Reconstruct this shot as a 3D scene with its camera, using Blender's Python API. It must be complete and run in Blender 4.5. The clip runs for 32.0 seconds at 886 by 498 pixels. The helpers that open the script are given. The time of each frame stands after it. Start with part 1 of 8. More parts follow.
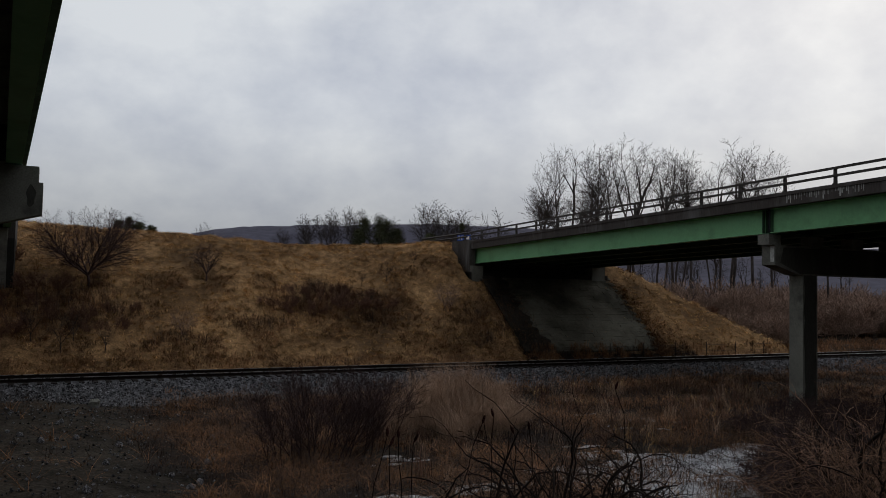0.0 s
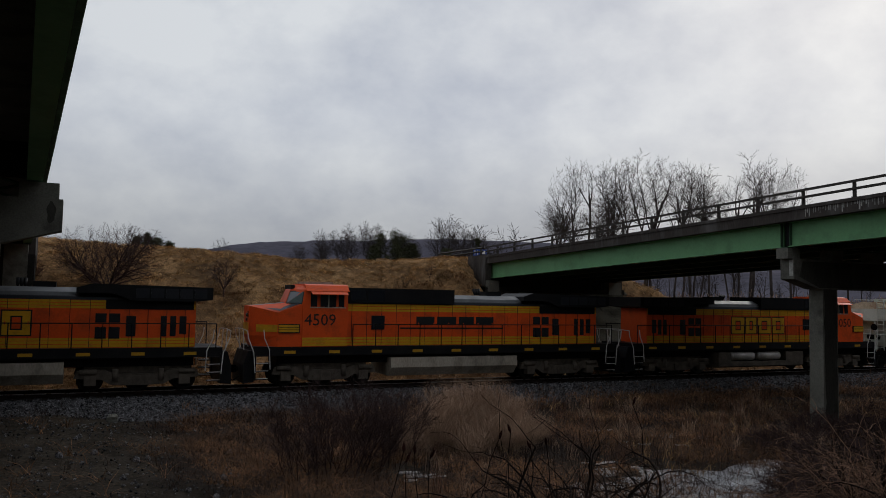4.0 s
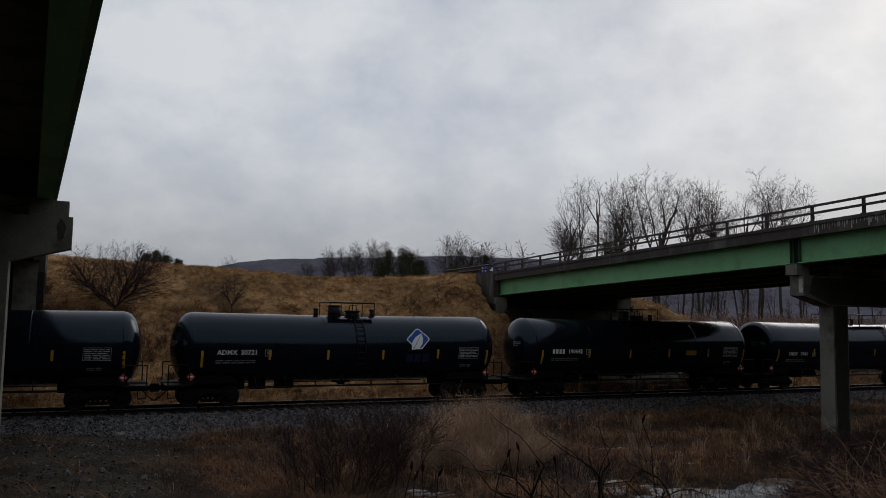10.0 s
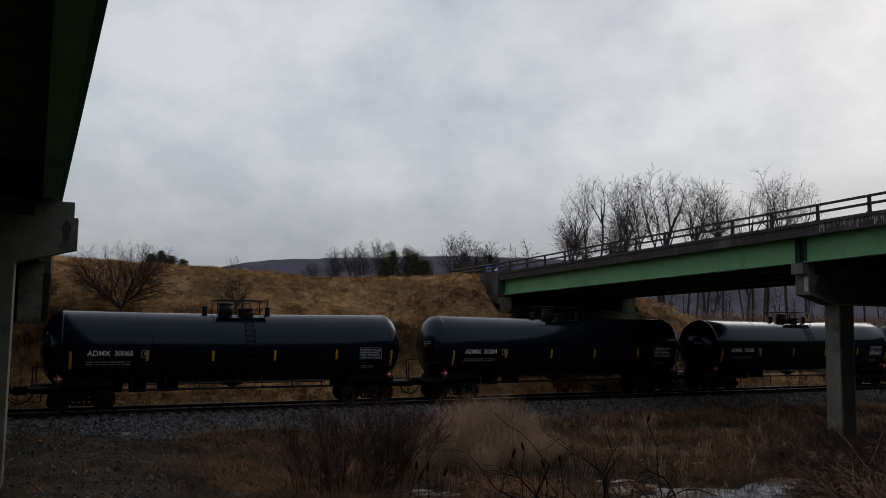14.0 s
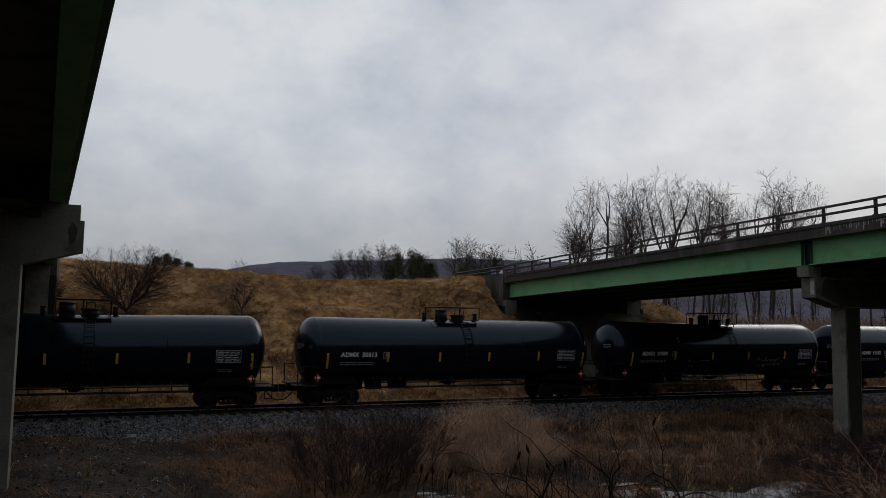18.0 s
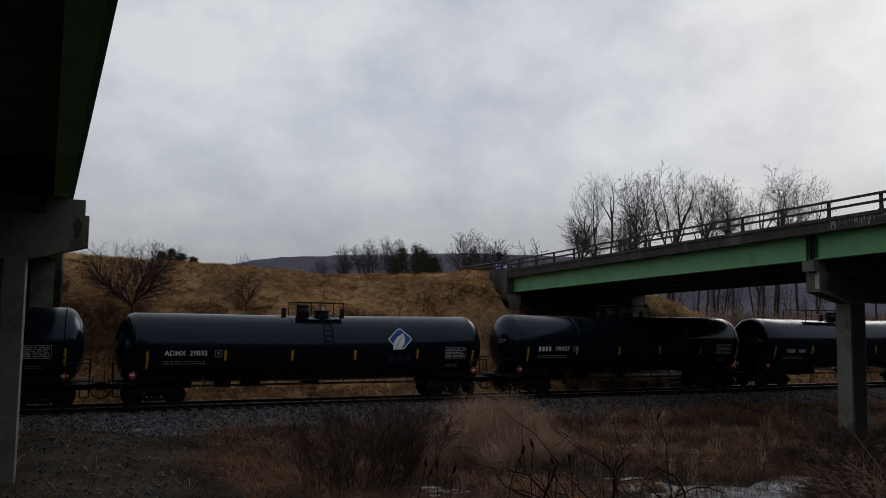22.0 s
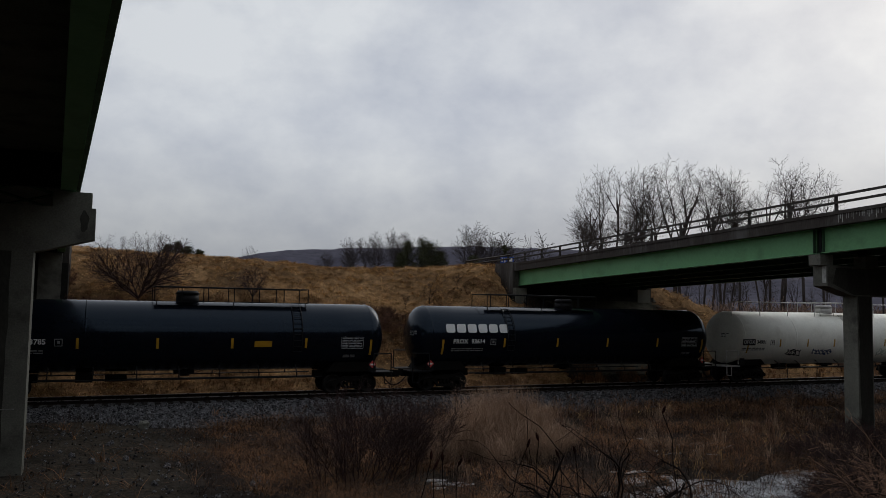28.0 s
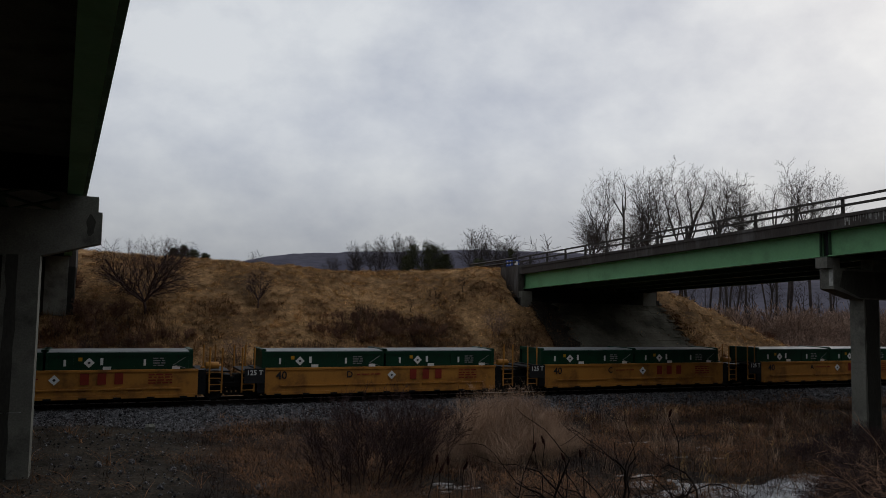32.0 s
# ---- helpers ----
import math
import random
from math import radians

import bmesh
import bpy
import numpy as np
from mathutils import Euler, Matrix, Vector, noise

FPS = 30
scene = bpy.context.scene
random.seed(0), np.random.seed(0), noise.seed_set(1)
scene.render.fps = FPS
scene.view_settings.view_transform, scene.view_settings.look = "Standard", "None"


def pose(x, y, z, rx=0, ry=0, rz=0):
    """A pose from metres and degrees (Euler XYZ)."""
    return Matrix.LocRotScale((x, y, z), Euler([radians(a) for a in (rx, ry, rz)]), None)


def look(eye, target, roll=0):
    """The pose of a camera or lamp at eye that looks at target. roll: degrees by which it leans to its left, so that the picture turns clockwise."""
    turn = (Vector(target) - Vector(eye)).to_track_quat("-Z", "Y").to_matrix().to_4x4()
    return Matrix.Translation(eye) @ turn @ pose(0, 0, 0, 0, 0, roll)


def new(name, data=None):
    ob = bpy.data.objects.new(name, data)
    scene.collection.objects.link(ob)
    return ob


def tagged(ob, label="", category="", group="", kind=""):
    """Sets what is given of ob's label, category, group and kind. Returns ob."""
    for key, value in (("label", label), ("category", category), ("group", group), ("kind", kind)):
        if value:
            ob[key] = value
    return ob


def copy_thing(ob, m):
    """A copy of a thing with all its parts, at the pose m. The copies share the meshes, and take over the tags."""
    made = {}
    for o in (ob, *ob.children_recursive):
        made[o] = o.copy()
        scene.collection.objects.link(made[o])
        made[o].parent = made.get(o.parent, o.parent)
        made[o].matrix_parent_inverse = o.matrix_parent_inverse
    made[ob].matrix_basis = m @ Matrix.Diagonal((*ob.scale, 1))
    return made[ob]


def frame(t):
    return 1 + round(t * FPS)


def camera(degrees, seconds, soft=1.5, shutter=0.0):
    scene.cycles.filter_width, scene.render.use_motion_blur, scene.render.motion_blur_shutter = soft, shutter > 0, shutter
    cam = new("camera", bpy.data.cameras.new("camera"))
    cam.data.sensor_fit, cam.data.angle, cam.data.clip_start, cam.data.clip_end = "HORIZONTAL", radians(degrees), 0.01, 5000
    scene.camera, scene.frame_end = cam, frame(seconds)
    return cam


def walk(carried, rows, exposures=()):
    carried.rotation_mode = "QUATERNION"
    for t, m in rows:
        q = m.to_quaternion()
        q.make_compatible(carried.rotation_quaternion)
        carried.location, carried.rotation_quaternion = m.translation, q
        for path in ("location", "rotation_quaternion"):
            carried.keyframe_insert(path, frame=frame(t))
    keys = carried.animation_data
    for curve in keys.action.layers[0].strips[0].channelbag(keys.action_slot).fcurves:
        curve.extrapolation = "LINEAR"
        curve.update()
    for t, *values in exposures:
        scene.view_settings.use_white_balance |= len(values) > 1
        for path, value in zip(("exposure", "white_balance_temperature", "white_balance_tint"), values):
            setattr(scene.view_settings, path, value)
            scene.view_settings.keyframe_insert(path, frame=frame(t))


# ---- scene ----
cam = camera(58.5, 32.0, soft=0.5)
EYE = (0.0, 0.0, 4.34)

# seconds, tilt up, lean, heading
CAM_ROWS = (
    (0, 2.573, 1.166, -26.076),
    (0.5, 2.686, 1.144, -25.969),
    (1, 2.988, 1.102, -25.616),
    (1.5, 3.194, 1.131, -25.370),
    (2, 3.344, 1.121, -25.234),
    (2.5, 3.450, 1.073, -25.243),
    (3, 3.571, 1.053, -25.165),
    (3.5, 3.549, 1.061, -25.036),
    (5.5, 4.198, 1.063, -24.552),
    (6, 4.356, 1.088, -24.474),
    (6.5, 4.461, 1.002, -24.397),
    (7, 4.384, 0.974, -24.371),
    (7.5, 4.543, 0.952, -24.287),
    (8, 4.623, 0.960, -24.247),
    (8.5, 4.667, 0.955, -24.246),
    (9, 4.730, 0.956, -24.244),
    (9.5, 4.718, 1.006, -24.277),
    (10, 4.844, 0.994, -24.320),
    (10.5, 4.871, 0.936, -24.287),
    (11, 4.764, 0.904, -24.244),
    (11.5, 4.577, 0.900, -24.260),
    (12, 4.545, 0.899, -24.254),
    (12.5, 4.476, 0.857, -24.306),
    (13, 4.588, 0.862, -24.195),
    (13.5, 4.737, 0.818, -24.117),
    (14, 4.834, 0.882, -23.997),
    (14.5, 4.891, 0.879, -23.949),
    (16.5, 5.059, 0.845, -23.623),
    (17, 5.080, 0.914, -23.691),
    (17.5, 5.061, 0.835, -23.698),
    (18, 5.016, 0.921, -23.634),
    (18.5, 4.826, 0.928, -23.491),
    (19, 4.640, 0.920, -23.500),
    (19.5, 4.630, 0.901, -23.476),
    (20, 4.684, 0.885, -23.329),
    (20.5, 4.780, 0.866, -23.287),
    (21, 4.737, 0.828, -23.288),
    (21.5, 4.726, 0.819, -23.322),
    (22, 4.628, 0.913, -23.340),
    (22.5, 4.511, 0.947, -23.313),
    (23, 4.446, 0.958, -23.179),
    (23.5, 4.392, 0.949, -23.112),
    (24, 4.273, 1.023, -23.115),
    (24.5, 4.272, 0.990, -23.171),
    (25, 4.259, 0.990, -23.143),
    (25.5, 4.298, 0.874, -23.153),
    (27.5, 4.183, 0.959, -22.935),
    (28, 4.131, 1.009, -22.931),
    (28.5, 4.100, 1.046, -22.898),
    (29, 4.116, 0.985, -22.948),
    (29.5, 4.110, 1.024, -22.965),
    (30, 4.104, 1.062, -22.910),
    (30.5, 4.087, 1.046, -22.738),
    (31, 4.272, 1.026, -22.543),
    (31.5, 4.467, 1.053, -22.482),
    (32, 4.367, 0.980, -22.536),
)
walk(cam, [(t, pose(*EYE, 90 + tilt, 0, heading) @ pose(0, 0, 0, 0, 0, lean)) for t, tilt, lean, heading in CAM_ROWS],
     exposures=[(0.0, -0.12), (3.0, -0.14), (7.0, -0.18), (32.0, -0.16)])

# ---- light: an overcast sky, brightest ahead and to the right, where the sun stands behind the cloud ----
SUN_AZ, SUN_EL = 56.0, 30.0     # degrees clockwise from +y, above the horizon
world = bpy.data.worlds.new("overcast")
scene.world = world
world.use_nodes = True


def sky_nodes():
    nt = world.node_tree
    n, l = nt.nodes, nt.links
    n.clear()
    out = n.new("ShaderNodeOutputWorld")
    bg = n.new("ShaderNodeBackground")
    l.new(bg.outputs[0], out.inputs[0])
    sky = n.new("ShaderNodeTexSky")
    sky.sky_type = "NISHITA"
    sky.sun_disc = False
    sky.sun_elevation, sky.sun_rotation = radians(SUN_EL), radians(SUN_AZ)
    sky.dust_density, sky.air_density = 4.0, 1.0
    co = n.new("ShaderNodeTexCoord")
    # soft cloud sheets, stretched towards the horizon
    mp = n.new("ShaderNodeMapping")
    mp.inputs["Scale"].default_value = (1.0, 1.0, 1.5)
    l.new(co.outputs["Generated"], mp.inputs[0])
    big = n.new("ShaderNodeTexNoise")
    big.inputs["Scale"].default_value, big.inputs["Detail"].default_value = 4.6, 10.0
    big.inputs["Roughness"].default_value = 0.56
    l.new(mp.outputs[0], big.inputs["Vector"])
    ramp = n.new("ShaderNodeValToRGB")
    ramp.color_ramp.elements[0].position, ramp.color_ramp.elements[0].color = 0.36, (0.468, 0.507, 0.588, 1)
    ramp.color_ramp.elements[1].position, ramp.color_ramp.elements[1].color = 0.66, (0.712, 0.742, 0.778, 1)
    l.new(big.outputs["Fac"], ramp.inputs[0])
    # the side of the sun is brighter than the side away from it
    sun_way = (math.sin(radians(SUN_AZ)) * math.cos(radians(SUN_EL)), math.cos(radians(SUN_AZ)) * math.cos(radians(SUN_EL)), math.sin(radians(SUN_EL)))
    dot = n.new("ShaderNodeVectorMath")
    dot.operation = "DOT_PRODUCT"
    dot.inputs[1].default_value = sun_way
    l.new(co.outputs["Generated"], dot.inputs[0])
    side = n.new("ShaderNodeMapRange")
    side.interpolation_type = "SMOOTHSTEP"
    for k, v in zip(("From Min", "From Max", "To Min", "To Max"), (-0.8, 1.0, 0.74, 1.10)):
        side.inputs[k].default_value = v
    l.new(dot.outputs["Value"], side.inputs["Value"])
    mul = n.new("ShaderNodeMix")
    mul.data_type, mul.blend_type = "RGBA", "MULTIPLY"
    mul.inputs[0].default_value = 1.0
    l.new(ramp.outputs[0], mul.inputs[6])
    l.new(side.outputs[0], mul.inputs[7])
    # the cloud is thicker and duller low over the hills
    sep = n.new("ShaderNodeSeparateXYZ")
    l.new(co.outputs["Generated"], sep.inputs[0])
    low = n.new("ShaderNodeMapRange")
    low.interpolation_type = "SMOOTHSTEP"
    for k, v in zip(("From Min", "From Max", "To Min", "To Max"), (0.02, 0.24, 0.63, 1.0)):
        low.inputs[k].default_value = v
    l.new(sep.outputs["Z"], low.inputs["Value"])
    dull = n.new("ShaderNodeMix")
    dull.data_type, dull.blend_type = "RGBA", "MULTIPLY"
    dull.inputs[0].default_value = 1.0
    l.new(mul.outputs[2], dull.inputs[6])
    l.new(low.outputs[0], dull.inputs[7])
    # a little of the clear sky's own colour behind the cloud
    dim = n.new("ShaderNodeMix")
    dim.data_type, dim.blend_type = "RGBA", "MULTIPLY"
    dim.inputs[0].default_value = 1.0
    l.new(sky.outputs[0], dim.inputs[6])
    dim.inputs[7].default_value = (0.08, 0.08, 0.08, 1)
    mix = n.new("ShaderNodeMix")
    mix.data_type = "RGBA"
    mix.inputs[0].default_value = 0.93
    l.new(dim.outputs[2], mix.inputs[6])
    l.new(dull.outputs[2], mix.inputs[7])
    l.new(mix.outputs[2], bg.inputs[0])
    bg.inputs[1].default_value = 1.0


sky_nodes()
sun_data = bpy.data.lights.new("sun", "SUN")
sun_data.energy, sun_data.angle, sun_data.color = 0.35, radians(25), (1.0, 0.96, 0.9)
sun = new("sun", sun_data)
sun.matrix_world = look((0, 0, 60), (-60 * math.sin(radians(SUN_AZ)), -60 * math.cos(radians(SUN_AZ)), 60 - 60 * math.tan(radians(SUN_EL))))

# ---- materials ----


def material(name, color, rough=0.8, metal=0.0, second=None, scale=4.0, detail_scale=40.0, amount=0.5, bump=0.15, bump_dist=0.02,
             stretch=(1, 1, 1), island=0.0, spec=0.22, coat=0.0, stain=None, stain_scale=0.6, stain_amount=0.6, wet=0.0, speck=None, sheen_tint=None, grit=0.0, runs_on=False):
    """A surface with a broad and a fine variation of colour, fine relief and, where given, stains."""
    m = bpy.data.materials.new(name)
    m.use_nodes = True
    nt = m.node_tree
    n, l = nt.nodes, nt.links
    b = n["Principled BSDF"]
    b.inputs["Metallic"].default_value = metal
    b.inputs["Specular IOR Level"].default_value = spec
    b.inputs["Coat Weight"].default_value = coat
    if sheen_tint:
        b.inputs["Specular Tint"].default_value = (*sheen_tint, 1)
    co = n.new("ShaderNodeTexCoord")
    mp = n.new("ShaderNodeMapping")
    mp.inputs["Scale"].default_value = stretch
    l.new(n.new("ShaderNodeNewGeometry").outputs["Position"] if runs_on else co.outputs["Object"], mp.inputs[0])

    def noise_tex(s, det=5.0, r=0.6):
        t = n.new("ShaderNodeTexNoise")
        t.inputs["Scale"].default_value, t.inputs["Detail"].default_value, t.inputs["Roughness"].default_value = s, det, r
        l.new(mp.outputs[0], t.inputs["Vector"])
        return t.outputs["Fac"]

    def ranged(src, lo, hi, a, c):
        r = n.new("ShaderNodeMapRange")
        for k, v in zip(("From Min", "From Max", "To Min", "To Max"), (lo, hi, a, c)):
            r.inputs[k].default_value = v
        l.new(src, r.inputs["Value"])
        return r.outputs[0]

    def mixed(fac, a, c, kind="MIX"):
        x = n.new("ShaderNodeMix")
        x.data_type, x.blend_type = "RGBA", kind
        for sock, v in ((x.inputs[0], fac), (x.inputs[6], a), (x.inputs[7], c)):
            if hasattr(v, "is_linked"):
                l.new(v, sock)
            else:
                sock.default_value = v if not isinstance(v, tuple) else (*v, 1)
        return x.outputs[2]

    second = second or tuple(c * 0.6 for c in color)
    broad, fine = noise_tex(scale), noise_tex(detail_scale, 4.0)
    col = mixed(ranged(broad, 0.35, 0.65, 0.0, amount), color, second)
    speck = speck if speck is not None else (0.07 if name.endswith('paint') else 0.22)
    grain = ranged(fine, 0.3, 0.7, 1 - speck, 1 + speck)
    col = mixed(1.0, col, grain, "MULTIPLY")
    if grit:
        col = mixed(1.0, col, ranged(noise_tex(13.0, 3.0, 0.7), 0.3, 0.7, 1 - grit, 1 + grit), "MULTIPLY")
    if island:
        geo = n.new("ShaderNodeNewGeometry")
        col = mixed(1.0, col, ranged(geo.outputs["Random Per Island"], 0, 1, 1 - island, 1 + island), "MULTIPLY")
    if stain:
        spots = noise_tex(stain_scale, 8.0, 0.68)
        col = mixed(ranged(spots, 0.5, 0.66, 0.0, stain_amount), col, stain)
    l.new(col, b.inputs["Base Color"])
    l.new(ranged(broad, 0.3, 0.7, max(0.02, rough - 0.08 - wet), min(1.0, rough + 0.08)), b.inputs["Roughness"])
    if bump:
        bp = n.new("ShaderNodeBump")
        bp.inputs["Strength"].default_value, bp.inputs["Distance"].default_value = bump, bump_dist
        l.new(fine, bp.inputs["Height"])
        l.new(bp.outputs[0], b.inputs["Normal"])
    return m


def glow(name, color, power):
    m = bpy.data.materials.new(name)
    m.use_nodes = True
    b = m.node_tree.nodes["Principled BSDF"]
    b.inputs["Base Color"].default_value = (*color, 1)
    b.inputs["Emission Color"].default_value = (*color, 1)
    b.inputs["Emission Strength"].default_value = power
    return m


M_CONCRETE = material("weathered_concrete", (0.18, 0.176, 0.148), 0.85, second=(0.085, 0.083, 0.07), scale=0.9, detail_scale=22, stain=(0.03, 0.028, 0.026), stain_scale=0.8)
# dark tone for concrete stains and for shade on the piers' near faces
M_STAIN_SHADE = material("stain_shade_concrete", (0.055, 0.052, 0.044), 0.7, second=(0.022, 0.021, 0.018), scale=0.8, detail_scale=18, stain=(0.10, 0.097, 0.085), stain_scale=1.2, stain_amount=0.5, stretch=(1, 1, 0.3), spec=0.1)
M_LIME = material("white_lime_run", (0.42, 0.42, 0.39), 0.9, second=(0.12, 0.115, 0.105), scale=3.0, detail_scale=18, amount=0.9, bump=0.0)
# concrete with the deep shade under the decks put into its colour
M_SHADE_CONCRETE = material("shade_dark_concrete", (0.036, 0.034, 0.031), 0.9, second=(0.018, 0.017, 0.015), scale=0.8, detail_scale=18, stain=(0.018, 0.017, 0.015), stain_scale=0.6, spec=0.04)
M_PARAPET = material("stained_parapet_concrete", (0.062, 0.052, 0.046), 0.85, second=(0.035, 0.029, 0.026), scale=0.7, detail_scale=15, stain=(0.22, 0.22, 0.21), stain_scale=0.9, stain_amount=0.35, stretch=(1, 1, 0.25))
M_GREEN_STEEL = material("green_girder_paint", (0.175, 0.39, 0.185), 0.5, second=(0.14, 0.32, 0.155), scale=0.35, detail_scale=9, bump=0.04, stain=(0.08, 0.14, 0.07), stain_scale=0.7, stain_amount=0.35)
# copy of the girder green, darkened for the shade under the decks
M_SHADED_GREEN = material("shade_green_paint", (0.055, 0.10, 0.06), 0.7, second=(0.028, 0.055, 0.034), scale=0.5, detail_scale=9, bump=0.04)
M_RAILING = material("weathered_bridge_rail", (0.062, 0.055, 0.05), 0.7, metal=0.2, second=(0.04, 0.032, 0.026), scale=2, detail_scale=30, bump=0.05)
M_RAIL_STEEL = material("worn_rail_steel", (0.34, 0.33, 0.33), 0.3, metal=0.8, second=(0.09, 0.07, 0.06), scale=3, detail_scale=60, bump=0.05)
# rust of the rail web, darkened to take in its shadow
M_RUST_SHADE = material("rusty_shaded_rail_web", (0.02, 0.014, 0.012), 0.8, metal=0.2, second=(0.012, 0.009, 0.008), scale=3, detail_scale=40, spec=0.04)
M_TIE = material("creosoted_timber", (0.028, 0.023, 0.02), 0.9, second=(0.015, 0.013, 0.011), scale=3, detail_scale=30, stretch=(1, 4, 1), spec=0.04)
M_BALLAST = material("grey_ballast_stone", (0.125, 0.122, 0.126), 0.85, second=(0.036, 0.036, 0.038), scale=5, detail_scale=26, amount=1.0, bump=0.8, bump_dist=0.05, island=0.85, speck=0.5, grit=0.8, spec=0.04)
M_ORANGE = material("orange_locomotive_paint", (0.72, 0.088, 0.014), 0.42, second=(0.58, 0.068, 0.011), scale=1.2, detail_scale=14, bump=0.02, stain=(0.20, 0.042, 0.017), stain_scale=1.1, stain_amount=0.45)
M_YELLOW = material("yellow_stripe_paint", (0.62, 0.33, 0.015), 0.45, second=(0.50, 0.25, 0.012), scale=1.5, detail_scale=14, bump=0.02, stain=(0.18, 0.10, 0.02), stain_scale=1.3, stain_amount=0.4)
M_BLACK = material("black_paint_grimy", (0.007, 0.0075, 0.009), 0.5, spec=0.12, second=(0.018, 0.016, 0.015), scale=1.4, detail_scale=18, bump=0.03)
M_ROOF = material("dusty_black_roof", (0.012, 0.014, 0.018), 0.38, second=(0.024, 0.024, 0.027), scale=1.0, detail_scale=14, bump=0.03)
# pale base colour holds the sky's reflection on the sloping roof edge
M_SKYLIT_ROOF = material("sky_sheen_roof_paint", (0.13, 0.135, 0.14), 0.4, second=(0.045, 0.047, 0.05), scale=1.4, detail_scale=14, bump=0.02)
M_TRUCK = material("grimy_truck_iron", (0.009, 0.008, 0.007), 0.8, second=(0.008, 0.007, 0.006), scale=3, detail_scale=30, bump=0.1, spec=0.04)
M_LOCO_TRUCK = material("dusty_grey_truck", (0.11, 0.09, 0.07), 0.75, second=(0.012, 0.010, 0.008), scale=2.5, detail_scale=25, bump=0.1)
M_WHEEL = material("dark_wheel_steel", (0.012, 0.011, 0.010), 0.6, metal=0.2, second=(0.022, 0.019, 0.017), scale=4, detail_scale=40, bump=0.04)
M_FUEL = material("dusty_grey_fuel_tank", (0.40, 0.35, 0.28), 0.7, second=(0.22, 0.19, 0.15), scale=0.8, detail_scale=14, bump=0.03, stain=(0.07, 0.06, 0.05), stain_scale=1.0, stain_amount=0.6, stretch=(1, 1, 0.4))
M_SILVER = material("bare_reservoir_metal", (0.55, 0.52, 0.48), 0.4, metal=0.4, second=(0.34, 0.31, 0.27), scale=1.6, detail_scale=20, bump=0.03)
M_GLASS = material("dark_cab_glass", (0.012, 0.014, 0.017), 0.08, second=(0.014, 0.016, 0.02), spec=0.8, bump=0.0)
M_WINDSHIELD = material("pale_windshield_glass", (0.10, 0.115, 0.13), 0.06, second=(0.12, 0.13, 0.15), spec=1.0, bump=0.0)
M_WHITE = material("white_lettering_paint", (0.70, 0.70, 0.68), 0.6, second=(0.55, 0.55, 0.53), scale=2, detail_scale=25, bump=0.0)
M_DIM_WHITE = material("faded_stencil_paint", (0.24, 0.24, 0.235), 0.6, second=(0.16, 0.16, 0.155), scale=2, detail_scale=25, bump=0.0)
M_PALE_STENCIL = material("pale_stencil_paint", (0.42, 0.43, 0.44), 0.6, second=(0.30, 0.31, 0.32), scale=2, detail_scale=25, bump=0.0)
M_INK = material("black_lettering_paint", (0.012, 0.012, 0.013), 0.6, second=(0.02, 0.02, 0.02), bump=0.0)
M_RAILWHITE = material("white_handrail_paint", (0.60, 0.58, 0.55), 0.5, second=(0.42, 0.40, 0.38), scale=4, detail_scale=30, bump=0.0)
M_REFLECT = material("yellow_reflective_tape", (0.46, 0.25, 0.02), 0.4, second=(0.34, 0.18, 0.015), scale=3, detail_scale=30, bump=0.0)
M_TANK = material("black_tank_paint", (0.0036, 0.0048, 0.0085), 0.16, second=(0.0055, 0.0072, 0.012), scale=0.9, detail_scale=12, bump=0.002, spec=0.28, sheen_tint=(0.58, 0.78, 1.0), stain=(0.006, 0.006, 0.007), stain_scale=1.1, stain_amount=0.4)
M_TANK_WHITE = material("white_tank_paint", (0.86, 0.85, 0.76), 0.45, second=(0.78, 0.77, 0.68), scale=0.7, detail_scale=10, bump=0.01, stain=(0.42, 0.38, 0.30), stain_scale=0.8, stain_amount=0.3)
M_HOPPER = material("grey_hopper_paint", (0.58, 0.61, 0.53), 0.6, second=(0.49, 0.52, 0.45), scale=0.8, detail_scale=10, bump=0.03, stain=(0.17, 0.14, 0.11), stain_scale=0.75, stain_amount=0.35)
# grime of the weld seams, and the shade colour inside hopper ends
M_SEAM_SHADE = material("grimy_seam_and_shade", (0.20, 0.19, 0.165), 0.8, second=(0.12, 0.112, 0.10), scale=2, detail_scale=18, bump=0.0)
M_HOPPER_WHITE = material("off_white_hopper_paint", (0.74, 0.73, 0.63), 0.6, second=(0.62, 0.61, 0.52), scale=0.8, detail_scale=10, bump=0.03, stain=(0.30, 0.25, 0.19), stain_scale=0.75, stain_amount=0.35)
# base colour lowered for the fourth hopper's shade under the bridge
M_HOPPER_SHADE = material("shade_grey_hopper_paint", (0.40, 0.39, 0.335), 0.6, second=(0.30, 0.29, 0.245), scale=0.8, detail_scale=10, bump=0.03, stain=(0.16, 0.13, 0.10), stain_scale=0.75, stain_amount=0.4)
M_RUSTROOF = material("rust_blotched_roof", (0.60, 0.53, 0.38), 0.65, second=(0.40, 0.32, 0.19), scale=0.9, detail_scale=12, bump=0.03, stain=(0.26, 0.075, 0.022), stain_scale=0.42, stain_amount=1.0)
M_WELL = material("faded_yellow_car_paint", (0.42, 0.185, 0.034), 0.6, second=(0.27, 0.112, 0.022), scale=0.9, detail_scale=12, bump=0.03, stain=(0.07, 0.034, 0.016), stain_scale=0.9, stain_amount=0.55)
M_CONTAINER = material("dark_green_container_paint", (0.003, 0.036, 0.017), 0.5, second=(0.002, 0.018, 0.009), scale=1.0, detail_scale=12, bump=0.03)
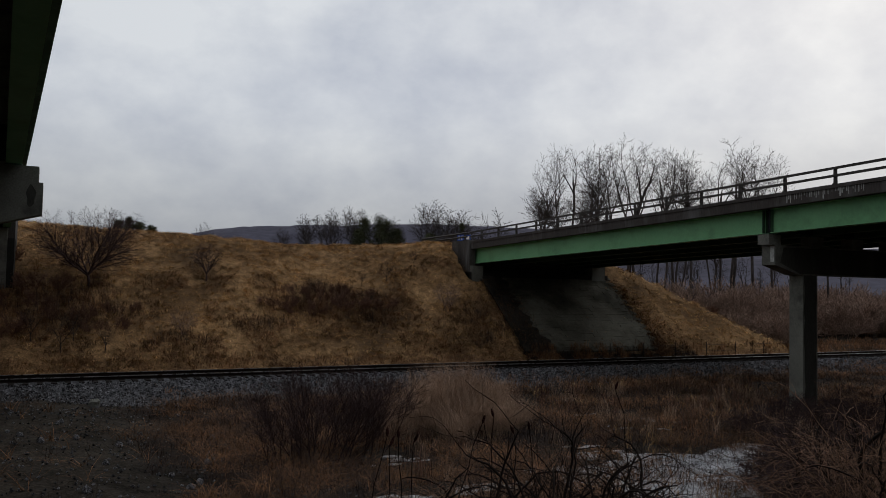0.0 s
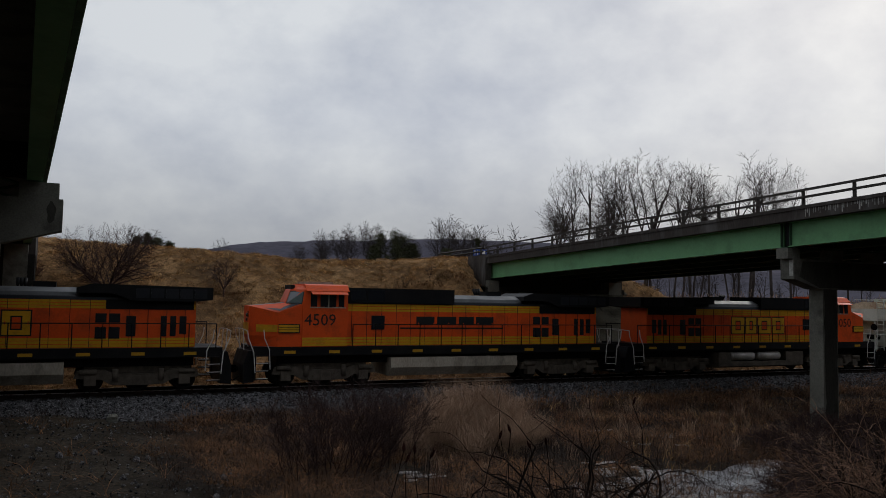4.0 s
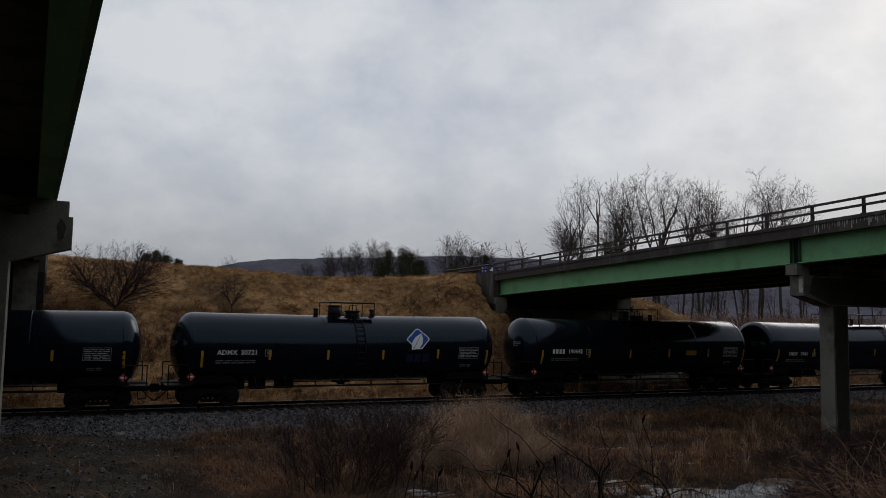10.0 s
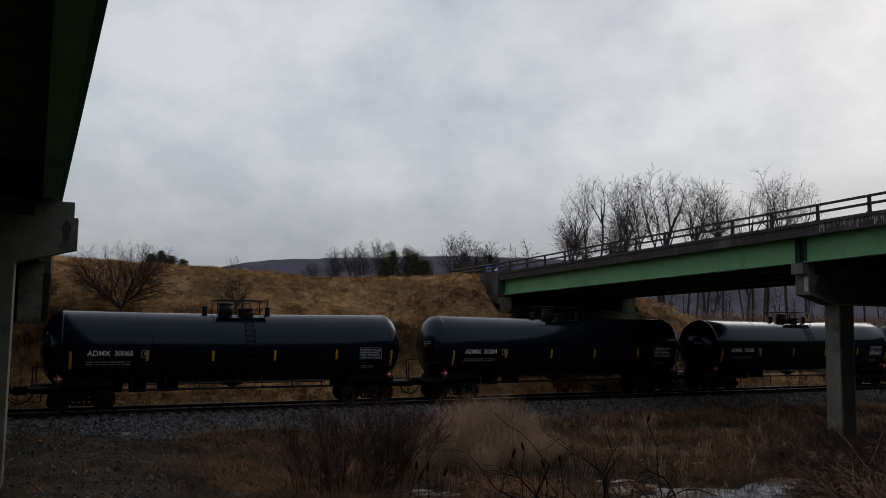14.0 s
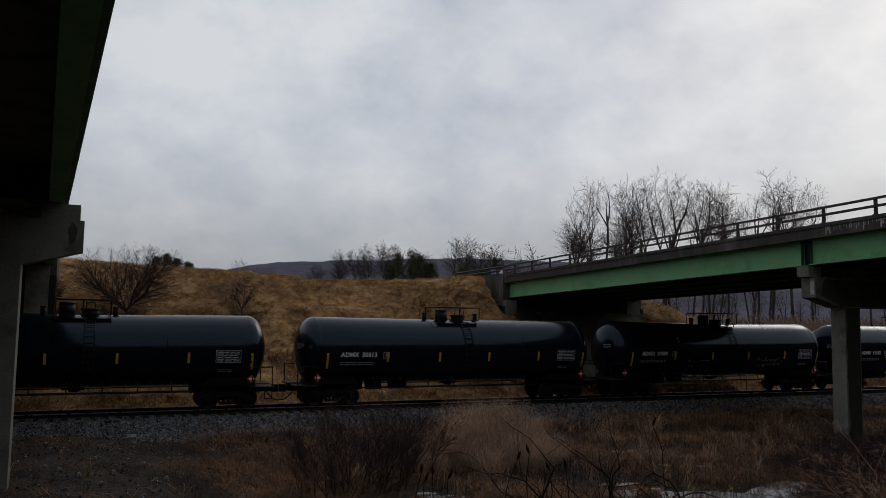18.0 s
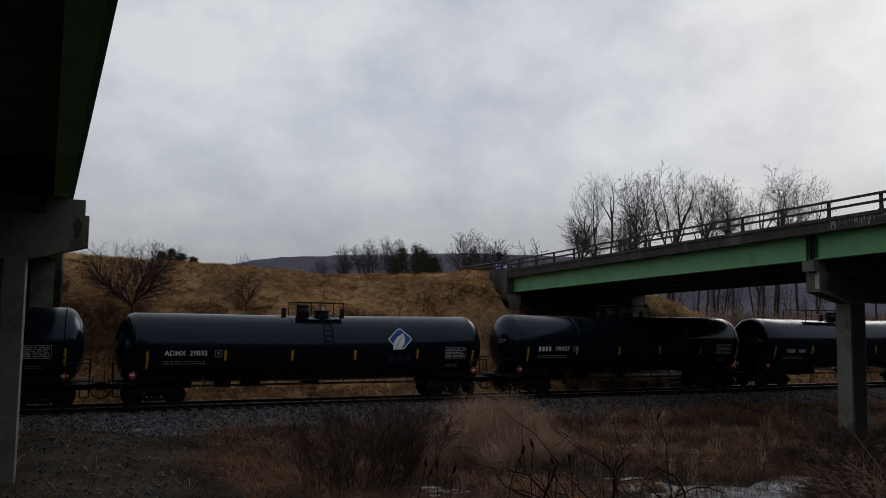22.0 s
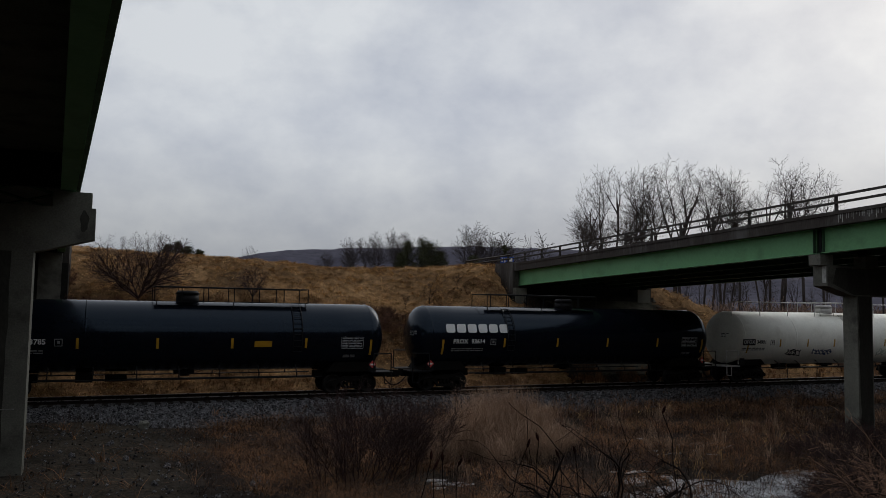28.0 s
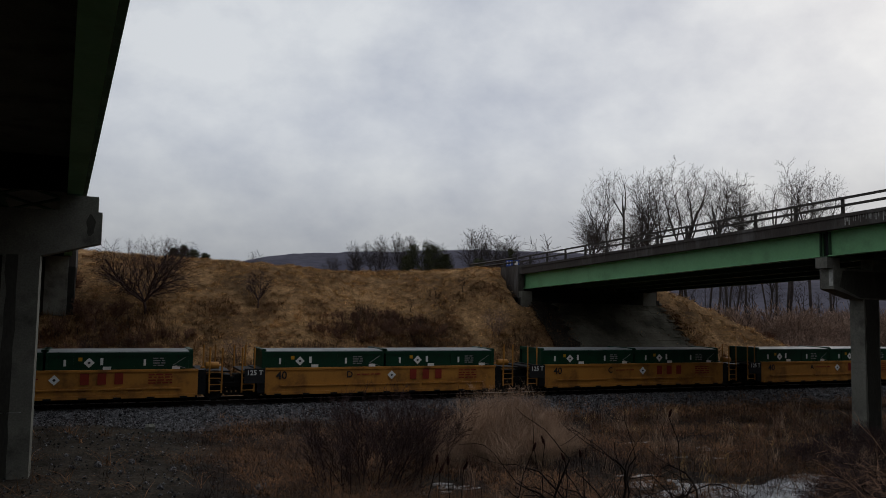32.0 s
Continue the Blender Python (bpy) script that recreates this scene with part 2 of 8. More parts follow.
M_TARP = material("pale_grey_cover_sheet", (0.20, 0.21, 0.21), 0.5, second=(0.10, 0.105, 0.105), scale=1.4, detail_scale=9, bump=0.2)
M_BLUE = material("blue_emblem_paint", (0.02, 0.07, 0.30), 0.5, second=(0.018, 0.055, 0.24), bump=0.0)
M_RED = material("dark_red_lettering_paint", (0.22, 0.025, 0.012), 0.6, second=(0.16, 0.02, 0.012), bump=0.0)
M_PLACARD = material("red_placard", (0.50, 0.06, 0.05), 0.5, second=(0.42, 0.05, 0.045), bump=0.0)
M_PURPLE = material("purple_spray_paint", (0.16, 0.06, 0.16), 0.6, second=(0.11, 0.045, 0.11), scale=2, bump=0.0)
M_PINK = material("pale_pink_spray_paint", (0.33, 0.20, 0.18), 0.6, second=(0.22, 0.13, 0.12), scale=2, bump=0.0)
M_BLUE_SPRAY = material("blue_spray_paint", (0.05, 0.085, 0.17), 0.6, second=(0.06, 0.09, 0.15), bump=0.0)
M_LAMP = glow("headlight_glow", (1.0, 0.72, 0.34), 3.5)
M_NAVY = material("dim_navy_paint", (0.012, 0.018, 0.05), 0.5, second=(0.01, 0.014, 0.036), bump=0.0)
M_STRAW = material("dry_straw_grass", (0.66, 0.425, 0.195), 0.9, second=(0.32, 0.195, 0.088), scale=0.9, detail_scale=2.6, amount=0.9, bump=0.0, island=0.5, speck=0.6, stain=(0.10, 0.058, 0.034), stain_scale=0.2, stain_amount=0.8, spec=0.04)
M_BROWN_GRASS = material("rust_brown_dead_weeds", (0.29, 0.15, 0.074), 0.9, second=(0.105, 0.058, 0.034), scale=0.3, detail_scale=2.0, amount=0.9, bump=0.0, island=0.55, speck=0.6, stain=(0.055, 0.034, 0.02), stain_scale=0.3, stain_amount=0.8, spec=0.04)
M_REED = material("pinkish_dry_reeds", (0.45, 0.305, 0.21), 0.9, second=(0.20, 0.135, 0.096), scale=0.5, detail_scale=4, bump=0.0, island=0.55, spec=0.04)
M_TWIG = material("dark_bare_twigs", (0.058, 0.043, 0.037), 0.9, second=(0.026, 0.018, 0.015), scale=0.8, detail_scale=8, bump=0.0, island=0.35, spec=0.04)
M_PURPLE_TWIG = material("purplish_bare_twigs", (0.075, 0.050, 0.047), 0.9, second=(0.032, 0.021, 0.020), scale=0.8, detail_scale=8, bump=0.0, island=0.5, spec=0.04)
M_BRAMBLE = material("bramble_canes", (0.24, 0.14, 0.09), 0.8, second=(0.05, 0.034, 0.026), scale=0.8, detail_scale=8, bump=0.0, island=0.85, spec=0.04)
M_SCRUB = material("rust_brown_scrub", (0.17, 0.094, 0.066), 0.9, second=(0.085, 0.048, 0.034), scale=0.6, detail_scale=6, bump=0.0, island=0.6, spec=0.04)
M_OLD_CANE = material("thick_dark_stems", (0.028, 0.02, 0.017), 0.85, second=(0.014, 0.010, 0.009), scale=2.0, detail_scale=20, bump=0.2, spec=0.04)
M_SEED_HEAD = material("dark_red_seed_fuzz", (0.035, 0.012, 0.010), 0.95, second=(0.014, 0.006, 0.005), scale=12, detail_scale=90, bump=0.6, spec=0.03)
M_BARK = material("grey_brown_bark", (0.06, 0.048, 0.042), 0.9, second=(0.03, 0.024, 0.021), scale=1.5, detail_scale=14, bump=0.2, spec=0.04)
M_FAR_BARK = material("far_grey_bark", (0.072, 0.060, 0.055), 0.9, second=(0.04, 0.033, 0.03), scale=0.6, detail_scale=8, bump=0.1, island=0.2, spec=0.04)
M_NEEDLE = material("dark_pine_needles", (0.075, 0.078, 0.040), 0.9, second=(0.035, 0.036, 0.022), scale=1.0, detail_scale=10, bump=0.0, island=0.5, spec=0.04)
M_BRUSH = material("far_brown_brush", (0.30, 0.205, 0.155), 0.95, second=(0.14, 0.095, 0.075), scale=0.3, detail_scale=3, bump=0.0, island=0.5, spec=0.04)
M_ICE = material("grey_white_ice", (0.74, 0.75, 0.77), 0.35, second=(0.30, 0.30, 0.305), scale=2.2, detail_scale=9, amount=0.9, bump=0.3, stain=(0.09, 0.066, 0.048), stain_scale=1.3, stain_amount=0.7)
# blue-grey base colour includes the distance haze over the woods
M_HILL = material("hazy_wooded_hill", (0.084, 0.080, 0.104), 0.95, second=(0.055, 0.052, 0.070), scale=0.012, detail_scale=0.09, amount=0.8, bump=0.0, spec=0.04)
M_PAVING = material("grey_slope_paving", (0.165, 0.152, 0.118), 0.9, second=(0.058, 0.053, 0.040), scale=0.35, detail_scale=9, amount=0.9, bump=0.4, bump_dist=0.03, stain=(0.024, 0.022, 0.015), stain_scale=0.32, stain_amount=0.85, spec=0.04, runs_on=True)


# ---- building helpers ----


def box(bm, x0, x1, y0, y1, z0, z1):
    v = [bm.verts.new((x, y, z)) for z in (z0, z1) for x, y in ((x0, y0), (x1, y0), (x1, y1), (x0, y1))]
    for f in ((3, 2, 1, 0), (4, 5, 6, 7), (0, 1, 5, 4), (1, 2, 6, 5), (2, 3, 7, 6), (3, 0, 4, 7)):
        bm.faces.new([v[i] for i in f])
    return v


def tube(bm, p0, p1, r0, r1=None, n=6, caps=True):
    p0, p1 = Vector(p0), Vector(p1)
    r1 = r0 if r1 is None else r1
    d = p1 - p0
    if d.length < 1e-6:
        return
    q = d.to_track_quat("Z", "Y")
    rings = []
    for p, r in ((p0, r0), (p1, r1)):
        rings.append([bm.verts.new(p + q @ Vector((r * math.cos(2 * math.pi * i / n), r * math.sin(2 * math.pi * i / n), 0))) for i in range(n)])
    for i in range(n):
        j = (i + 1) % n
        f = bm.faces.new((rings[0][i], rings[0][j], rings[1][j], rings[1][i]))
        f.smooth = n > 5
    if caps:
        bm.faces.new(rings[0][::-1])
        bm.faces.new(rings[1])


def rod(bm, points, r, n=5):
    for a, b in zip(points, points[1:]):
        tube(bm, a, b, r, r, n)


def prism(bm, profile, a, b, axis="y"):
    """A closed profile, swept along an axis from a to b. Profile pairs: (x, z) for y, (y, z) for x, (x, y) for z."""
    def at(p, d):
        return {"y": (p[0], d, p[1]), "x": (d, p[0], p[1]), "z": (p[0], p[1], d)}[axis]
    r0 = [bm.verts.new(at(p, a)) for p in profile]
    r1 = [bm.verts.new(at(p, b)) for p in profile]
    n = len(profile)
    for i in range(n):
        bm.faces.new((r0[i], r0[(i + 1) % n], r1[(i + 1) % n], r1[i]))
    bm.faces.new(r0[::-1])
    bm.faces.new(r1)


def finish(bm, bevel=0.0, normals=True):
    if bevel:
        bmesh.ops.bevel(bm, geom=[e for e in bm.edges if len(e.link_faces) == 2 and e.calc_face_angle(0) > 0.6], offset=bevel, segments=2, affect="EDGES", profile=0.6, clamp_overlap=True)
    if normals:
        bmesh.ops.recalc_face_normals(bm, faces=bm.faces)


def mesh_of(name, bm, mat, bevel=0.0, normals=True):
    finish(bm, bevel, normals)
    me = bpy.data.meshes.new(name)
    bm.to_mesh(me)
    bm.free()
    me.materials.append(mat)
    return me


def part(name, bm, mat, parent, label="", bevel=0.0, normals=True):
    me = bm if isinstance(bm, bpy.types.Mesh) else mesh_of(name, bm, mat, bevel, normals)
    ob = new(name, me)
    ob.parent = parent
    if label:
        tagged(ob, label)
    return ob


def thing(name, label, category, group="", kind="", at=None):
    ob = new(name)
    ob.empty_display_size = 0.2
    if at is not None:
        ob.matrix_world = at
    return tagged(ob, label, category, group, kind)


def whole(name, bm, mat, label, category, group="", kind="", bevel=0.0, normals=True):
    ob = new(name, mesh_of(name, bm, mat, bevel, normals))
    return tagged(ob, label, category, group, kind)


def boxes(name, mat, parent, *dims, label="", bevel=0.0):
    bm = bmesh.new()
    for d in dims:
        box(bm, *d)
    return part(name, bm, mat, parent, label, bevel)


# ---- the ground: one sheet from the near bank over the ditch and the track bed to the far embankment and the horizon ----
TRACK_Y = 38.85


def lerp_table(table, v):
    if v <= table[0][0]:
        return table[0][1]
    for (a, p), (b, q) in zip(table, table[1:]):
        if v <= b:
            return p + (q - p) * (v - a) / (b - a)
    return table[-1][1]


CREST = ((-60, 9.4), (-20, 8.5), (0, 7.75), (7, 7.4), (15, 7.0), (23, 7.15), (26, 7.5), (40, 7.6))
# heights at y < -3: unseen rise added behind the camera, blocks low sky
NEAR = ((-400, 70.0), (-120, 50.0), (-40, 21.0), (-14, 7.6), (-3.0, 2.9), (1.0, 2.7), (5, 1.6), (12, -0.75), (15, -1.0), (30, -1.0), (33.4, -0.85), (35.0, -0.72), (36.6, -0.26), (41.1, -0.26), (42.4, -0.75), (43.6, -0.55))


def ground_z(x, y):
    if y < 43.6:
        z = lerp_table(NEAR, y)
        # the bank under the near bridge stands higher than the ditch
        k = min(1.0, max(0.0, (4.0 - x) / 5.0))
        if y < 35:
            z = max(z, -1.0 + 0.62 * k * k * (3 - 2 * k))
            z = z + 0.12 * noise.noise((x * 0.35, y * 0.35, 3.0)) + 0.05 * noise.noise((x * 1.3, y * 1.3, 7.0))
        if ((x - 17.8) / 5.4) ** 2 + ((y - 17.7) / 2.8) ** 2 < 1 + 0.5 * noise.noise((x * 0.6, y * 0.6, 2.0)):
            z = min(z, -1.09 + 0.06 * noise.noise((x * 0.9, y * 0.9, 8.0)))
        # an unseen rise is added to the side, short of the track, to block sky light
        if x > 54 and y < 34:
            z += min(24.0, (x - 54) * 0.6) * min(1.0, (34 - y) / 9.0)
        return z
    front = -0.55 + (y - 43.6) * (0.8 if x >= 26.4 else 0.625)
    if 26.4 <= x <= 39.6 and y < 52.2:
        front = min(front, 4.85)
    if x < 26.4:
        front += 2.0 * math.exp(-((x - 26.2) / 4.5) ** 2) * min(1.0, max(0.0, (y - 45.5) / 5.0))
    right = 6.3 - (x - 41.4) * 0.6
    top = lerp_table(CREST, x)
    far = max(0.0, (y - 62.0) / 60.0)
    top -= min(3.0, far * far * 1.5)
    z = min(front, right, top)
    # round the crest
    if abs(front - top) < 1.2 and right > z:
        z -= 0.25 * (1.2 - abs(front - top)) ** 2 / 1.44
    base = -0.5 - min(2.5, max(0.0, (y - 60) * 0.03))
    z = max(z, base)
    if 27.6 < x < 39.4 and y < 52:
        return z
    rough = min(1.0, (y - 43.6) / 3.0)
    return z + rough * (0.16 * noise.noise((x * 0.3, y * 0.3, 1.0)) + 0.27 * noise.noise((x * 0.95, y * 0.95, 5.0)))


def axis_steps(lo, hi, step, far, growth=1.28):
    out = [lo + step * i for i in range(int(round((hi - lo) / step)) + 1)]
    d, v = step, out[-1]
    while v < far:
        d *= growth
        v += d
        out.append(v)
    d, v = step, out[0]
    low = []
    while v > -far:
        d *= growth
        v -= d
        low.append(v)
    return low[::-1] + out


def build_ground():
    xs, ys = axis_steps(-14, 62, 0.55, 2600), axis_steps(-2, 66, 0.5, 2600)
    verts = [(x, y, ground_z(x, y)) for y in ys for x in xs]
    w = len(xs)
    faces = [(j * w + i, j * w + i + 1, (j + 1) * w + i + 1, (j + 1) * w + i) for j in range(len(ys) - 1) for i in range(w - 1)]
    me = bpy.data.meshes.new("ground")
    me.from_pydata(verts, [], faces)
    me.materials.append(M_GROUND)
    me.materials.append(M_DIRT)
    for p in me.polygons:
        p.use_smooth = True
        p.material_index = 1 if p.center.y < (44.0 if 28 < p.center.x < 42 else 40.3) or (28.2 < p.center.x < 33 and p.center.y < 50.4) or (p.center.x > 52 and p.center.z < 0.6) or p.center.y > 75 else 0
    tagged(new("ground", me), "rough ground with dry winter grass and bare earth", "ground", kind="structure")


M_GROUND = material("dry_winter_grass_ground", (0.345, 0.205, 0.096), 0.95, second=(0.145, 0.084, 0.042), scale=0.22, detail_scale=2.6, amount=0.9, speck=0.45, grit=0.7, bump=0.6, bump_dist=0.06, stain=(0.055, 0.034, 0.02), stain_scale=0.16, stain_amount=0.8, spec=0.04)
M_DIRT = material("dark_damp_earth", (0.050, 0.041, 0.031), 0.95, second=(0.016, 0.013, 0.010), scale=0.5, detail_scale=7, amount=0.9, bump=0.8, bump_dist=0.05, stain=(0.062, 0.054, 0.045), stain_scale=1.6, stain_amount=0.6, spec=0.04, speck=0.5, grit=0.7)
build_ground()

# ---- railway track ----


def build_track():
    track = thing("railway_track", "single railway track on timber sleepers in grey ballast", "railway track", kind="structure")
    for side in (-0.76, 0.76):
        y = TRACK_Y + side
        bm = bmesh.new()
        prism(bm, [(y - 0.07, -0.17), (y + 0.07, -0.17), (y + 0.07, -0.155), (y + 0.012, -0.14), (y + 0.012, -0.04), (y + 0.036, -0.03),
                   (y - 0.036, -0.03), (y - 0.012, -0.04), (y - 0.012, -0.14), (y - 0.07, -0.155)], -160, 190, "x")
        r = part("rail", bm, M_RUST_SHADE, track, "rusty steel rail darkened for shade")
        bm = bmesh.new()
        box(bm, -160, 190, y - 0.036, y + 0.036, -0.03, 0.0)
        part("rail_head", bm, M_RAIL_STEEL, r, "polished rail head")
    bm = bmesh.new()
    box(bm, -0.11, 0.11, TRACK_Y - 1.3, TRACK_Y + 1.3, -0.36, -0.175)
    tie = mesh_of("sleeper", bm, M_TIE)
    for i in range(170):
        t = part("sleeper", tie, M_TIE, track)
        t.location.x = -22 + i * 0.54


build_track()

# ---- bridges ----


def sloped_box(bm, x0, x1, y0, y1, zf0, zf1, n=10, shift=lambda y: 0.0):
    """A long beam along y between heights zf0(y) and zf1(y)."""
    rings = []
    for i in range(n + 1):
        y = y0 + (y1 - y0) * i / n
        s = shift(y)
        rings.append([bm.verts.new(p) for p in ((x0 + s, y, zf0(y)), (x1 + s, y, zf0(y)), (x1 + s, y, zf1(y)), (x0 + s, y, zf1(y)))])
    for a, b in zip(rings, rings[1:]):
        for i in range(4):
            j = (i + 1) % 4
            bm.faces.new((a[i], a[j], b[j], b[i]))
    bm.faces.new(rings[0][::-1])
    bm.faces.new(rings[-1])


def build_bridge(name, label, side, xs, gz, shift, pier_y, y_near, y_far, posts):
    """xs: deck edge seen, girder lines. side +1: the seen edge has the lower x."""
    edge, far_edge, girders = xs
    br = thing(name, label, "bridge", "pair of highway bridges")
    depth = 1.06
    e0, e1 = min(edge, far_edge), max(edge, far_edge)
    bm = bmesh.new()
    sloped_box(bm, e0 + 0.03, e1 - 0.03, y_near, y_far, lambda y: gz(y) + depth, lambda y: gz(y) + depth + 0.22, 16, shift)
    part("deck", bm, M_CONCRETE, br, "grey concrete bridge deck")
    for e, s in ((edge, side), (far_edge, -side)):
        a, b = sorted((e, e + 0.42 * s))
        bm = bmesh.new()
        sloped_box(bm, a, b, y_near, y_far, lambda y: gz(y) + depth - 0.02, lambda y: gz(y) + depth + 0.40, 16, shift)
        par = part("parapet", bm, M_PARAPET, br, "brown stained concrete parapet")
        bm = bmesh.new()
        a, b = sorted((e - 0.05 * s, e + 0.47 * s))
        sloped_box(bm, a, b, y_near, y_far, lambda y: gz(y) + depth + 0.40, lambda y: gz(y) + depth + 0.54, 16, shift)
        part("parapet_ledge", bm, M_PARAPET, par, "jutting concrete ledge")
        n = int((y_far - y_near) / 2.375)
        for i in range(n):
            y = posts + 2.375 * (i - int((posts - y_near) / 2.375))
            if not y_near + 0.2 < y < y_far - 0.2:
                continue
            x, z = e + 0.2 * s + shift(y), gz(y) + depth + 0.54
            bm = bmesh.new()
            box(bm, x - 0.09, x + 0.09, y - 0.08, y + 0.08, z, z + 0.06)
            prism(bm, [(x - 0.05, z + 0.06), (x + 0.07, z + 0.06), (x + 0.05, z + 0.7), (x - 0.05, z + 0.7)], y - 0.05, y + 0.05)
            part("railing_post", bm, M_RAILING, br)
        for dz in (0.36, 0.66):
            bm = bmesh.new()
            x = e + 0.13 * s
            sloped_box(bm, x - 0.05, x + 0.05, y_near, y_far, lambda y: gz(y) + depth + 0.54 + dz - 0.045, lambda y: gz(y) + depth + 0.54 + dz + 0.045, 16, shift)
            part("railing_bar", bm, M_RAILING, br, "grey steel railing bar")
    for k, x in enumerate(girders):
        # inner girders carry the shade below the deck in their colour
        mat = M_GREEN_STEEL if k == 0 else M_SHADED_GREEN
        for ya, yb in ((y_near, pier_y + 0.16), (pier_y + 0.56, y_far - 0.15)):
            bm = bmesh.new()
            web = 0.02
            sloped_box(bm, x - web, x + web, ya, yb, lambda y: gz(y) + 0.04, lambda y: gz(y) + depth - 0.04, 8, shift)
            g = part("girder", bm, mat, br, "green painted steel plate girder" if side > 0 and k == 0 else "green steel girder, inner ones darkened for shade")
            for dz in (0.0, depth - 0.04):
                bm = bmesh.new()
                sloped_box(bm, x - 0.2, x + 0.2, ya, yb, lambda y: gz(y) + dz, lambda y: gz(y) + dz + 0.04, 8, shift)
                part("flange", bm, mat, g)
            for y in (ya + 0.03, yb - 0.03):
                if ya < y < yb:
                    bm = bmesh.new()
                    s = shift(y)
                    box(bm, x - 0.17 + s, x + 0.17 + s, y - 0.012, y + 0.012, gz(y) + 0.04, gz(y) + depth - 0.04)
                    part("stiffener", bm, M_SHADED_GREEN, g)
    # added black plate makes the shade in the gap between the girder ends
    bm = bmesh.new()
    s = shift(pier_y)
    box(bm, min(girders) - 0.02 + s, max(girders) + 0.02 + s, pier_y + 0.3, pier_y + 0.42, gz(pier_y) + 0.05, gz(pier_y) + depth - 0.02)
    part("diaphragm", bm, M_BLACK, br, "black plate added for the dark gap over the pier")
    # cross frames between the girders
    for i in range(6):
        y = pier_y + 3.5 + i * 4.2
        if y > y_far - 1:
            break
        bm = bmesh.new()
        for a, b in zip(girders, girders[1:]):
            s = shift(y)
            tube(bm, (a + s, y, gz(y) + 0.2), (b + s, y, gz(y) + 0.95), 0.05, n=4)
            tube(bm, (a + s, y, gz(y) + 0.95), (b + s, y, gz(y) + 0.2), 0.05, n=4)
        part("cross_frame", bm, M_SHADED_GREEN, br)
    return br


def right_gz(y):
    return 5.91 + (51.0 - y) * 0.0338


def left_gz(y):
    return 7.38 + (24.0 - y) * 0.012


R_GIRDERS = (27.55, 30.2, 32.85, 35.5, 38.15)
L_SHIFT = 0.054
green_bridge = build_bridge("highway_bridge", "green steel girder highway bridge with concrete parapet and open railing", 1, (27.0, 39.1, R_GIRDERS), right_gz, lambda y: 0.0, 24.0, -14.0, 51.0, 18.5)
L_GIRDERS = (0.20, -2.35, -5.05, -7.75, -10.5)
build_bridge("highway_bridge", "green steel girder highway bridge seen from below", -1, (0.66, -11.8, L_GIRDERS), left_gz, lambda y: -L_SHIFT * y, 24.0, -14.0, 51.0, 18.5)


def lime_streaks():
    """White lime runs on the parapet near the joint over the pier."""
    rng = random.Random(12)
    y = 19.4
    for k in range(30):
        y += rng.uniform(0.07, 0.2)
        w, drop = rng.uniform(0.01, 0.03), rng.uniform(0.08, 0.36)
        z = right_gz(y) + 1.06 + 0.395
        boxes("lime_streak", M_LIME, green_bridge, (26.995, 27.004, y - w, y + w, z - drop, z), label="white lime streak")


lime_streaks()


